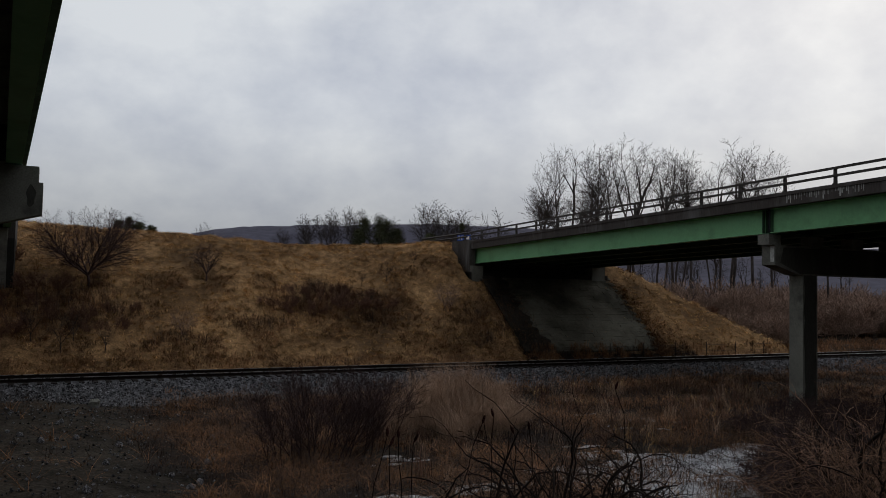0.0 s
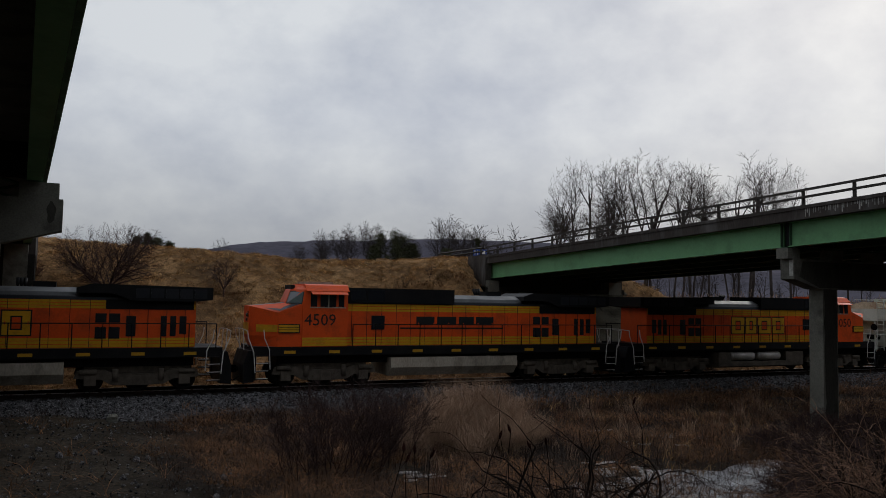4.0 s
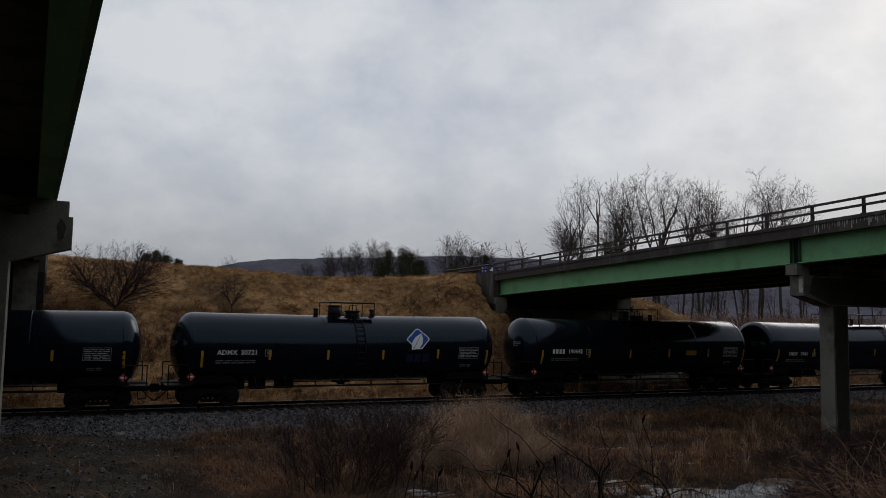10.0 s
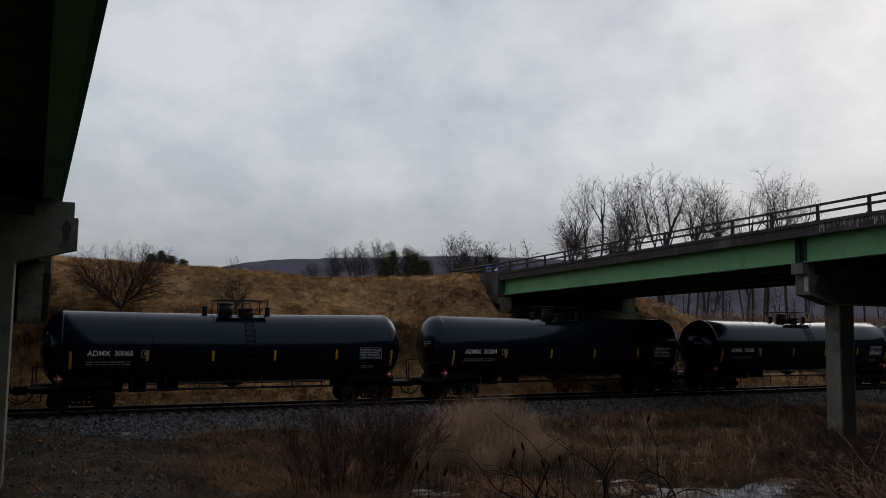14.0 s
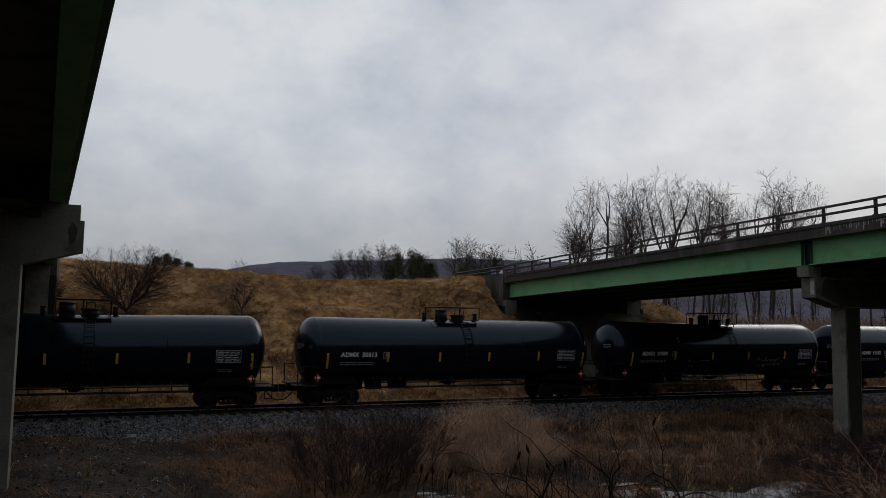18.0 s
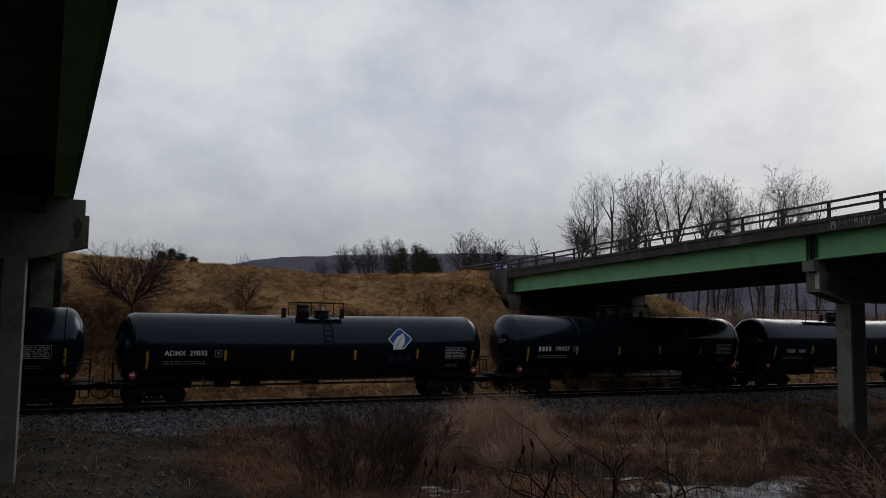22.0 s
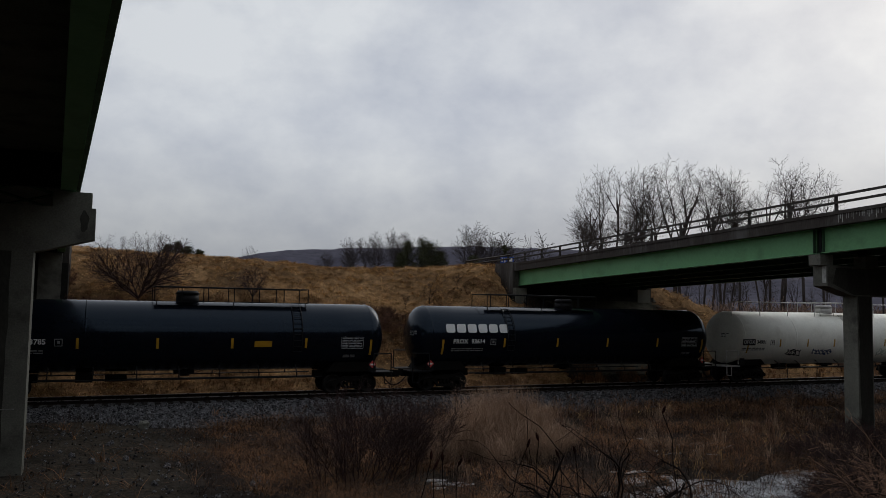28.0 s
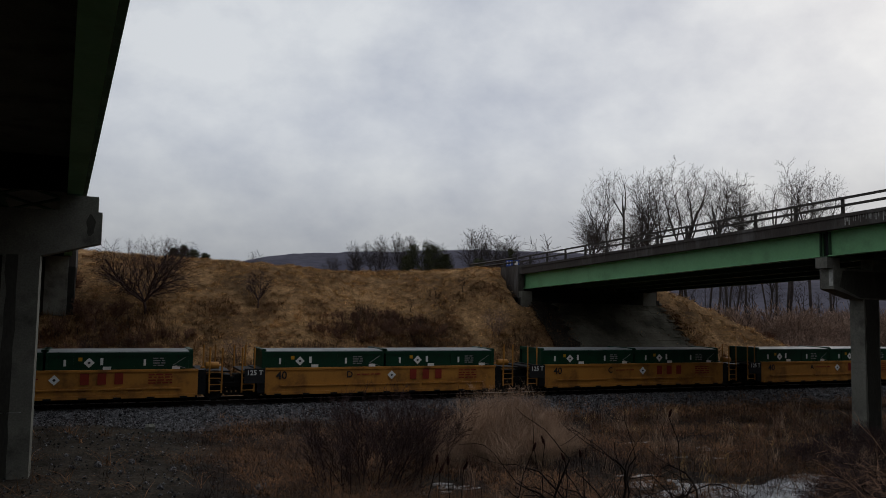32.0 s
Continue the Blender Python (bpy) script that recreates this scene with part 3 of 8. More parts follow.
def build_pier(x_end, way, top_z, columns, base, girder_xs, label):
    """way +1: the seen cap end has the lowest x, and the cap runs to higher x."""
    pier = thing("bridge_pier", label, "bridge pier", "bridge piers")
    far = x_end + way * 11.8
    z1, z0, zc = top_z - 0.5, top_z - 1.36, top_z - 1.76
    pts = [(x_end, z1), (far, z1), (far, z0), (far - way * 1.45, zc), (x_end + way * 1.45, zc), (x_end, z0)]
    bm = bmesh.new()
    prism(bm, pts, 24.0, 24.72)
    part("pier_cap", bm, M_CONCRETE, pier, "stained concrete pier cap", 0.03)
    if way > 0:
        # thin dark sheet: the shade on the cap's near face as colour
        bm = bmesh.new()
        prism(bm, [(x_end + 0.5, z1 - 0.1), (x_end + 0.3, z0 + 0.1), (x_end + 1.5, zc + 0.05), (far - 1.5, zc + 0.05), (far - 0.4, z0), (far - 0.4, z1 - 0.04)], 23.994, 24.0)
        part("water_stain", bm, M_STAIN_SHADE, pier, "dark sheet for the shade on the cap face")
        boxes("lime_patch", M_LIME, pier, (x_end - 0.005, x_end, 24.06, 24.26, z0 + 0.12, z1 - 0.05), label="white lime patch on the cap end")
    else:
        oval = [(x_end - 0.28 + (0.11 + 0.02 * math.sin(5 * a)) * math.cos(a), (z0 + z1) / 2 + 0.06 + (0.30 + 0.03 * math.cos(3 * a)) * math.sin(a)) for a in [6.2832 * k / 22 for k in range(22)]]
        bm = bmesh.new()
        prism(bm, oval, 23.995, 24.0)
        part("water_stain", bm, M_STAIN_SHADE, pier, "dark oval wet stain on the cap face")
    for k, gx in enumerate(girder_xs):
        bm = bmesh.new()
        box(bm, gx - 0.36, gx + (0.62 if way < 0 and k == 0 else 0.36), 24.06, 24.66, z1, top_z - 0.06)
        pe = part("pedestal", bm, M_CONCRETE, pier, "concrete bearing pedestal", 0.02)
        boxes("bearing", M_SHADED_GREEN, pe, (gx - 0.2, gx + 0.2, 24.2, 24.52, top_z - 0.06, top_z))
    for x in columns:
        bm = bmesh.new()
        box(bm, x - 0.45, x + 0.45, 24.0 + 0.004, 24.716, base - 1.6, zc + 0.02)
        col = part("column", bm, M_CONCRETE, pier, "rain-streaked square concrete column", 0.03)
        if way < 0:
            boxes("form_joint", M_LIME, col, (x - 0.44, x + 0.2, 24.0, 24.006, 1.40, 1.425), label="pale joint line in the concrete")
        rng = random.Random(int(x * 10))
        h = zc - base + 0.8
        edge = [(x - 0.36 + 0.10 * noise.noise((x, k * 0.7, 1.0)) + 0.02 * rng.random(), base - 0.8 + h * k / 14) for k in range(15)]
        back = [(x + (0.42 if way > 0 else -0.05) - 0.05 * rng.random(), base - 0.8 + h * k / 14) for k in range(14, -1, -1)]
        # ragged dark sheet stands for both stain and shade on this face
        bm = bmesh.new()
        prism(bm, edge + back, 24.0, 24.006)
        part("water_stain", bm, M_STAIN_SHADE, col, "dark sheet for stain and shade down the column face")


build_pier(27.5, 1, right_gz(24.0), (29.65, 36.6), -0.9, R_GIRDERS, "concrete pier with hammerhead cap under the green bridge")
build_pier(-0.38, -1, left_gz(24.0), (-2.33, -6.2, -10.1), -0.5, [x - L_SHIFT * 24.3 for x in L_GIRDERS], "concrete pier with stained cap beside gravel bank")


def build_abutment(x0, x1, gz, low, label):
    ab = thing("bridge_abutment", label, "abutment", "bridge abutments")
    z = gz(51.0)
    # seat and backwall are coloured for shade; the open ends stay plain concrete
    bm = bmesh.new()
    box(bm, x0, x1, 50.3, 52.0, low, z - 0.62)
    part("abutment_seat", bm, M_SHADE_CONCRETE, ab, "concrete abutment seat darkened for shade", 0.04)
    bm = bmesh.new()
    box(bm, x1 - 1.55, x1 - 0.35, 50.22, 52.0, low, z - 0.05)
    part("cheek_wall", bm, M_CONCRETE, ab, "pale concrete cheek wall", 0.03)
    bm = bmesh.new()
    box(bm, x0 + 0.06, x0 + 0.95, 50.2, 51.0, low + 0.1, z - 0.16)
    part("seat_end", bm, M_CONCRETE, ab, "end of the concrete seat left pale, outside the shade", 0.03)
    bm = bmesh.new()
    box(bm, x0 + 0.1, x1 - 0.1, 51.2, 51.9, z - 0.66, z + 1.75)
    part("backwall", bm, M_SHADE_CONCRETE, ab, "concrete backwall darkened for shade")
    for x in (x0, x1 - 0.5):
        bm = bmesh.new()
        prism(bm, [(50.6, z - 1.3), (50.6, z + 1.72), (53.4, z + 1.66), (53.4, z - 1.3)], x, x + 0.5, "x")
        part("wing_wall", bm, M_PARAPET, ab, "weathered concrete wing wall", 0.02)


build_abutment(26.9, 39.1, right_gz, 4.5, "concrete abutment at the top of the paved slope")
build_abutment(-14.4, -2.1, left_gz, 3.3, "concrete abutment of the nearer bridge on the embankment")

# ---- ballast, grass, ice, stones ----


def raw_mesh(name, verts, faces, mat, smooth=False):
    me = bpy.data.meshes.new(name)
    me.from_pydata([tuple(v) for v in verts], [], faces)
    me.materials.append(mat)
    if smooth:
        me.polygons.foreach_set("use_smooth", [True] * len(me.polygons))
    return me


def build_ballast():
    xs = [-45 + 0.3 * i for i in range(470)]
    rows = (33.9, 34.4, 34.8, 35.4, 36.0, 36.6, 37.1, 37.5, 38.0, 38.5, 39.2, 39.7, 40.1, 40.4, 40.7, 41.0)
    verts, faces = [], []
    for j, y in enumerate(rows):
        for x in xs:
            yy = y + (0.5 * noise.noise((x * 0.25, y, 2.0)) if j in (0, len(rows) - 1) else 0.0)
            lift = -0.06 if j in (0, len(rows) - 1) else 0.035 + 0.035 * noise.noise((x * 2.1, yy * 2.1, 9.0))
            verts.append((x, yy, max(ground_z(x, yy) + lift, -9)))
    w = len(xs)
    for j in range(len(rows) - 1):
        for i in range(w - 1):
            faces.append((j * w + i, j * w + i + 1, (j + 1) * w + i + 1, (j + 1) * w + i))
    ob = new("ballast", raw_mesh("ballast", verts, faces, M_BALLAST, True))
    tagged(ob, "grey crushed-stone ballast along the track", "ballast", kind="structure")
    # loose stones on it
    rng = random.Random(4)
    verts, faces = [], []
    for _ in range(20000):
        x, y = rng.uniform(-6, 58), rng.triangular(33.2, 38.0, 36.4)
        if rng.random() < 0.12:
            x, y = rng.uniform(-6, 9), rng.uniform(18, 34)
        s = rng.uniform(0.025, 0.06) * (1.5 if rng.random() < 0.06 else 1)
        z = ground_z(x, y) + 0.05
        b = len(verts)
        c, n = math.cos(rng.random() * 6.28), math.sin(rng.random() * 6.28)
        for dx, dy, dz in ((1, 0, 0), (-1, 0.2, 0), (0.1, 1, 0), (0, -1, 0.1), (0.1, 0, 0.8), (0, 0, -0.7)):
            dx, dy = dx * rng.uniform(0.6, 1.3), dy * rng.uniform(0.6, 1.3)
            verts.append((x + s * (dx * c - dy * n), y + s * (dx * n + dy * c), z + s * dz))
        faces += [(b, b + 2, b + 4), (b + 2, b + 1, b + 4), (b + 1, b + 3, b + 4), (b + 3, b, b + 4), (b + 2, b, b + 5), (b + 1, b + 2, b + 5), (b + 3, b + 1, b + 5), (b, b + 3, b + 5)]
    tagged(new("loose_stones", raw_mesh("loose_stones", verts, faces, M_BALLAST)), "scattered grey ballast stones beside the track", "stones", kind="stuff")


build_ballast()

def tufts(name, label, mat, spots, blades, tall, wide, lean, seed, category="grass"):
    """Tufts of thin pointed blades at (x, y) spots; each blade is bent once."""
    rng = random.Random(seed)
    verts, faces = [], []
    for x, y, k in spots:
        z = ground_z(x, y) - 0.02
        for _ in range(blades):
            a = rng.random() * 6.283
            h = tall * k * rng.uniform(0.45, 1.15)
            out = h * rng.uniform(0.15, lean)
            bx, by = x + rng.gauss(0, 0.09), y + rng.gauss(0, 0.09)
            ca, sa = math.cos(a), math.sin(a)
            w = wide * rng.uniform(0.6, 1.3)
            px, py = -sa * w, ca * w
            b = len(verts)
            verts += [(bx - px, by - py, z), (bx + px, by + py, z), (bx + ca * out * 0.4 + px * 0.8, by + sa * out * 0.4 + py * 0.8, z + h * 0.62),
                      (bx + ca * out * 0.4 - px * 0.8, by + sa * out * 0.4 - py * 0.8, z + h * 0.62), (bx + ca * out * 1.25, by + sa * out * 1.25, z + h * rng.uniform(0.75, 1.0))]
            faces += [(b, b + 1, b + 2, b + 3), (b + 3, b + 2, b + 4)]
    return tagged(new(name, raw_mesh(name, verts, faces, mat)), label, category, kind="stuff")


def patchy(x, y, s, seed, lo=-0.25):
    return noise.noise((x * s, y * s, seed)) > lo


def scatter(n, x0, x1, y0, y1, seed, keep):
    rng = random.Random(seed)
    out = []
    while len(out) < n:
        x, y = rng.uniform(x0, x1), rng.uniform(y0, y1)
        if keep(x, y, rng):
            out.append((x, y, rng.uniform(0.7, 1.3)))
    return out


def on_bank(x, y, rng):
    if 26.2 < x < 40.8 and y < 53:
        return y < 50.2 and rng.random() < (0.9 if x < 28.3 + 0.5 * noise.noise((y, 1.0, 0.0)) else (0.8 if x > 38.9 + 0.5 * noise.noise((y, 5.0, 0.0)) else 0.012))
    z = ground_z(x, y)
    if x > 41 and z < -0.3:
        return rng.random() < 0.25
    return True


def scrub_patch(x, y):
    """One in the heart of the two brushy patches on the bank, 0 outside them."""
    k = 0.0
    for cx, cy, rx, ry in ((15.6, 49.4, 3.0, 1.7), (18.4, 48.2, 2.6, 1.5), (-0.5, 48.6, 4.2, 2.6), (6.6, 45.9, 1.8, 0.8), (11.5, 47.3, 2.0, 0.9), (25.6, 46.6, 1.2, 1.8)):
        k = max(k, 1.25 - ((x - cx) / rx) ** 2 - ((y - cy) / ry) ** 2 + 0.9 * noise.noise((x * 0.55, y * 0.55, 4.0)))
    return k


tufts("bank_grass", "flattened straw-coloured winter grass on the embankment", M_STRAW, scatter(22000, -9, 54, 40.7, 60, 11, lambda x, y, r: on_bank(x, y, r) and (scrub_patch(x, y) < 0.6 or r.random() < 0.4) and (patchy(x, y, 1.3, 4.0, -0.16) or r.random() < 0.25)), 8, 0.17, 0.011, 4.2, 21)
tufts("bank_weeds", "rust-brown weeds and scrub on the embankment", M_BROWN_GRASS, scatter(6400, -9, 54, 43.2, 52, 12, lambda x, y, r: on_bank(x, y, r) and x < 40 and (r.random() < scrub_patch(x, y) * 0.7 or noise.noise((x * 0.5, y * 0.5, 8.0)) > 0.08 and r.random() < 0.42 or (y < 44.6 or x > 19.5 and y < 47.6 - (x - 19.5) * 0.1) and r.random() < 0.35)), 8, 0.34, 0.007, 2.4, 22)
tufts("bank_brush", "dark fine leafless brush on the embankment", M_TWIG, scatter(650, -9, 54, 43.2, 58, 17, lambda x, y, r: on_bank(x, y, r) and x < 40 and r.random() < scrub_patch(x, y)), 7, 0.75, 0.0055, 0.7, 27)
tufts("slope_weeds", "dark dead weeds over the edge of the paved slope", M_TWIG, scatter(2600, 27.6, 42, 43.1, 50.2, 18, lambda x, y, r: y < 44.5 and r.random() < 0.5 or r.random() < 0.9 * (1.0 - (x - 28.3) / (1.6 + 1.2 * noise.noise((x * 0.6, y * 0.6, 2.0)))) or 38.4 < x < 40.2 and r.random() < 0.1), 8, 0.30, 0.007, 1.8, 28, "weeds")
tufts("edge_weeds", "brown dead weeds between the paving and the straw grass", M_BROWN_GRASS, scatter(800, 38.8, 43.5, 43.4, 50.4, 35, lambda x, y, r: r.random() < 1.1 - (x - 39.0) / (1.0 + (50.6 - y) * 0.45)), 8, 0.24, 0.009, 2.6, 36, "weeds")
tufts("wash_weeds", "brown weeds on the dark earth beside the paving", M_BROWN_GRASS, scatter(420, 27.8, 30.2, 43.8, 50.2, 47, lambda x, y, r: r.random() < 1.2 - (x - 27.8) / 2.2), 8, 0.3, 0.007, 1.8, 48, "weeds")
tufts("slope_grass", "rust-brown tall grass at the foot of the paved slope", M_BROWN_GRASS, scatter(420, 28, 40, 43.2, 44.6, 33, lambda x, y, r: noise.noise((x * 0.7, 3.0, 0.0)) > -0.05), 9, 0.6, 0.007, 0.7, 34, "grass")
tufts("far_weeds", "brown dead weeds beyond the track", M_BROWN_GRASS, scatter(1700, 41, 80, 41.5, 52, 20, lambda x, y, r: ground_z(x, y) < 0.2), 8, 0.6, 0.011, 1.2, 30, "weeds")
tufts("ditch_grass", "matted rust-brown dead grass in the ditch", M_BROWN_GRASS, scatter(9000, -3, 44, 13, 34.4, 13, lambda x, y, r: (x > 3.6 + 1.8 * noise.noise((x * 0.4, y * 0.4, 5.0)) or r.random() < 0.06) and x < 10 + y * 1.4 and patchy(x, y, 0.3, 6.0, -0.12) and (r.random() < 0.25 or not (13.5 < x < 22 and 15.4 < y < 20.0))), 9, 0.36, 0.009, 4.0, 23)
tufts("fallen_grass", "long fallen rust-coloured grass beside the gravel bank", M_BROWN_GRASS, scatter(220, 2.5, 8.5, 18.5, 32, 37, lambda x, y, r: noise.noise((x * 0.45, y * 0.3, 9.0)) > 0.02 and (x > 2.2 or r.random() < 0.25)), 10, 0.42, 0.006, 5.0, 38)
tufts("ballast_weeds", "brown weeds creeping up the foot of the ballast", M_BROWN_GRASS, scatter(2600, 4, 60, 32.6, 36.6, 39, lambda x, y, r: r.random() < (0.25 + min(0.75, max(0.0, (x - 8) / 12))) * (1.15 - (y - 33.4) / 2.6) and noise.noise((x * 0.5, y * 0.8, 6.0)) > -0.18), 8, 0.34, 0.007, 1.6, 40, "weeds")
tufts("ballast_stalks", "thin dark dead stalks along the foot of the ballast", M_TWIG, scatter(1300, -2, 60, 32.4, 36.2, 41, lambda x, y, r: r.random() < 0.3 + min(0.6, max(0.0, (x - 6) / 16))), 6, 0.55, 0.005, 1.0, 42, "weeds")
tufts("weed_clumps", "tall feathery brown weed clumps in the ditch", M_SCRUB, scatter(130, 8, 34, 19.5, 33, 43, lambda x, y, r: x < 10 + y * 1.2 and noise.noise((x * 0.3, y * 0.3, 12.0)) > 0.0 and not (13 < x < 23 and y < 21)), 34, 0.85, 0.006, 0.75, 44, "weeds")
tufts("pale_clumps", "tall pale dead weed clumps in the ditch", M_REED, scatter(90, 8, 34, 19.5, 33.5, 45, lambda x, y, r: x < 10 + y * 1.2 and noise.noise((x * 0.3, y * 0.3, 14.0)) > 0.05 and not (13 < x < 23 and y < 21)), 30, 0.8, 0.005, 0.7, 46, "weeds")
tufts("ditch_straw", "pale dry grass tussocks among the ditch weeds", M_STRAW, scatter(260, 12, 44, 13, 33.5, 14, lambda x, y, r: x < 10 + y * 1.4 and noise.noise((x * 0.25, y * 0.25, 3.0)) > 0.18), 7, 0.5, 0.010, 1.3, 24)

tufts("matted_stalks", "matted dark fallen stalks beside the gravel bank", M_TWIG, scatter(900, 2.4, 8.5, 14, 33, 51, lambda x, y, r: noise.noise((x * 0.5, y * 0.4, 21.0)) > -0.1), 8, 0.4, 0.006, 4.5, 52, "weeds")
tufts("dark_weeds", "dark dead weed stalks over the near ground", M_TWIG, scatter(9000, -3, 46, 13, 34.6, 15, lambda x, y, r: x < 10 + y * 1.4 and patchy(x, y, 0.4, 2.0, -0.2) and (x > 4.5 or r.random() < 0.06)), 6, 0.5, 0.0055, 3.2, 25, "weeds")


def reed_bed():
    """Bushy clumps of hair-fine stalks that fan out and branch into plumes."""
    rng = random.Random(31)
    verts, faces = [], []

    def blade(p, q, w):
        b = len(verts)
        verts.extend([(p[0] - w, p[1], p[2]), (p[0] + w, p[1], p[2]), (q[0] + w * 0.6, q[1], q[2]), (q[0] - w * 0.6, q[1], q[2])])
        faces.append((b, b + 1, b + 2, b + 3))
    clumps = [(12.3, 25.2, 2.35), (13.3, 25.8, 2.3), (11.6, 24.6, 1.9), (14.1, 25.2, 2.05), (12.8, 24.2, 1.7), (14.8, 26.2, 1.7), (13.7, 23.8, 1.45), (11.0, 25.4, 1.5), (15.4, 25.0, 1.2), (14.6, 24.2, 1.3), (12.0, 23.4, 1.2), (10.4, 24.4, 1.1)]
    for cx, cy, tall in clumps:
        for _ in range(int(95 * tall)):
            a, fan = rng.random() * 6.283, rng.random() ** 0.7
            x, y = cx + rng.gauss(0, 0.18), cy + rng.gauss(0, 0.18)
            h = tall * (1.05 - 0.34 * fan * fan) * rng.uniform(0.55, 1.05)
            p = (x, y, ground_z(x, y) - 0.03)
            d = [math.cos(a) * fan * 0.52, math.sin(a) * fan * 0.52, 1.0]
            for j in range(5):
                d[0] += rng.gauss(0, 0.07) + math.cos(a) * 0.05
                d[1] += rng.gauss(0, 0.07) + math.sin(a) * 0.05
                s = h / 5
                q = (p[0] + d[0] * s, p[1] + d[1] * s, p[2] + s)
                blade(p, q, 0.0042 - 0.0005 * j)
                for _ in range((0, 1, 3, 5, 6)[j]):
                    f, b, l = rng.random(), rng.random() * 6.283, tall * rng.uniform(0.06, 0.17)
                    o = tuple(p[i] + (q[i] - p[i]) * f for i in range(3))
                    m = (o[0] + (math.cos(b) * 0.55 + d[0] * 0.6) * l, o[1] + (math.sin(b) * 0.55 + d[1] * 0.6) * l, o[2] + l * rng.uniform(0.5, 1.0))
                    blade(o, m, 0.0026)
                    for _ in range(2):
                        blade(m, (m[0] + (math.cos(b) * 0.3 + rng.gauss(0, 0.35)) * l, m[1] + (math.sin(b) * 0.3 + rng.gauss(0, 0.35)) * l, m[2] + l * rng.uniform(0.3, 0.9)), 0.0022)
                p = q
    tagged(new("reed_clump", raw_mesh("reed_clump", verts, faces, M_REED)), "bushy pinkish-brown dry plumed stalks beside the ditch", "reeds", kind="stuff")


reed_bed()
tufts("reed_undergrowth", "dark tangled stalks at the foot of the reeds", M_TWIG, scatter(520, 10, 18, 22.2, 26, 19, lambda x, y, r: True), 7, 0.6, 0.005, 1.0, 29, "weeds")


# ---- bare trees and shrubs ----


def stick(verts, faces, p0, p1, r0, r1, n):
    d = p1 - p0
    if d.length < 1e-5:
        return
    q = d.to_track_quat("Z", "Y")
    b = len(verts)
    for p, r in ((p0, r0), (p1, r1)):
        for i in range(n):
            a = 6.28319 * i / n
            verts.append(p + q @ Vector((r * math.cos(a), r * math.sin(a), 0)))
    for i in range(n):
        j = (i + 1) % n
        faces.append((b + i, b + j, b + n + j, b + n + i))


def branch(store, rng, p, d, length, r, level, top, kids, spread, wander, up, first=1):
    """A limb in short pieces with side limbs; thick ones go to store[0], twigs to store[1]."""
    pieces = 5 if level == 0 else (4 if level == 1 else 3)
    side = 6 if level == 0 else (5 if level == 1 else 3)
    step = length / pieces
    for i in range(pieces):
        f0, f1 = i / pieces, (i + 1) / pieces
        d = (d + Vector((rng.gauss(0, wander), rng.gauss(0, wander), rng.gauss(0, wander * 0.5) + up * (0.5 if level else 1)))).normalized()
        q = p + d * step
        ra, rb = r * (1 - 0.62 * f0), r * (1 - 0.62 * f1)
        v, f = store[0] if level < 2 else store[1]
        stick(v, f, p, q, max(ra, store[2]), max(rb, store[2]), side)
        if level < top and (level > 0 or i >= first):
            for _ in range(kids[level]):
                if rng.random() < 0.86:
                    a = rng.random() * 6.283
                    s = spread[level] * rng.uniform(0.7, 1.25)
                    ref = Vector((math.cos(a), math.sin(a), 0.1))
                    out = (ref - d * ref.dot(d)).normalized()
                    nd = (d * math.cos(s) + out * math.sin(s)).normalized()
                    branch(store, rng, p + (q - p) * rng.random(), nd, length * rng.uniform(0.42, 0.66) * (1 - 0.35 * f0), max(rb * 0.55, 0.004), level + 1, top, kids, spread, wander, up)
        p = q


def tree_meshes(seed, height, r, top=3, kids=(3, 2, 3), spread=(0.75, 0.7, 0.7), wander=0.12, up=0.05, twig=0.006, bark=None, stems=1, fan=0.0, first=1):
    rng = random.Random(seed)
    store = [([], []), ([], []), twig]
    for k in range(stems):
        a = 6.283 * k / stems + rng.random()
        d = Vector((math.cos(a) * fan * rng.uniform(0.4, 1.2), math.sin(a) * fan * rng.uniform(0.4, 1.2), 1)).normalized()
        branch(store, rng, Vector((0.06 * stems * math.cos(a), 0.06 * stems * math.sin(a), -0.3)), d, height * rng.uniform(0.62, 0.78), r * rng.uniform(0.7, 1.1), 0, top, kids, spread, wander, up, first)
    bark = bark or M_BARK
    return raw_mesh("trunk", *store[0], bark, True), raw_mesh("crown", *store[1], bark if bark in (M_FAR_BARK, M_SCRUB, M_BRUSH, M_PURPLE_TWIG, M_OLD_CANE) else M_TWIG)


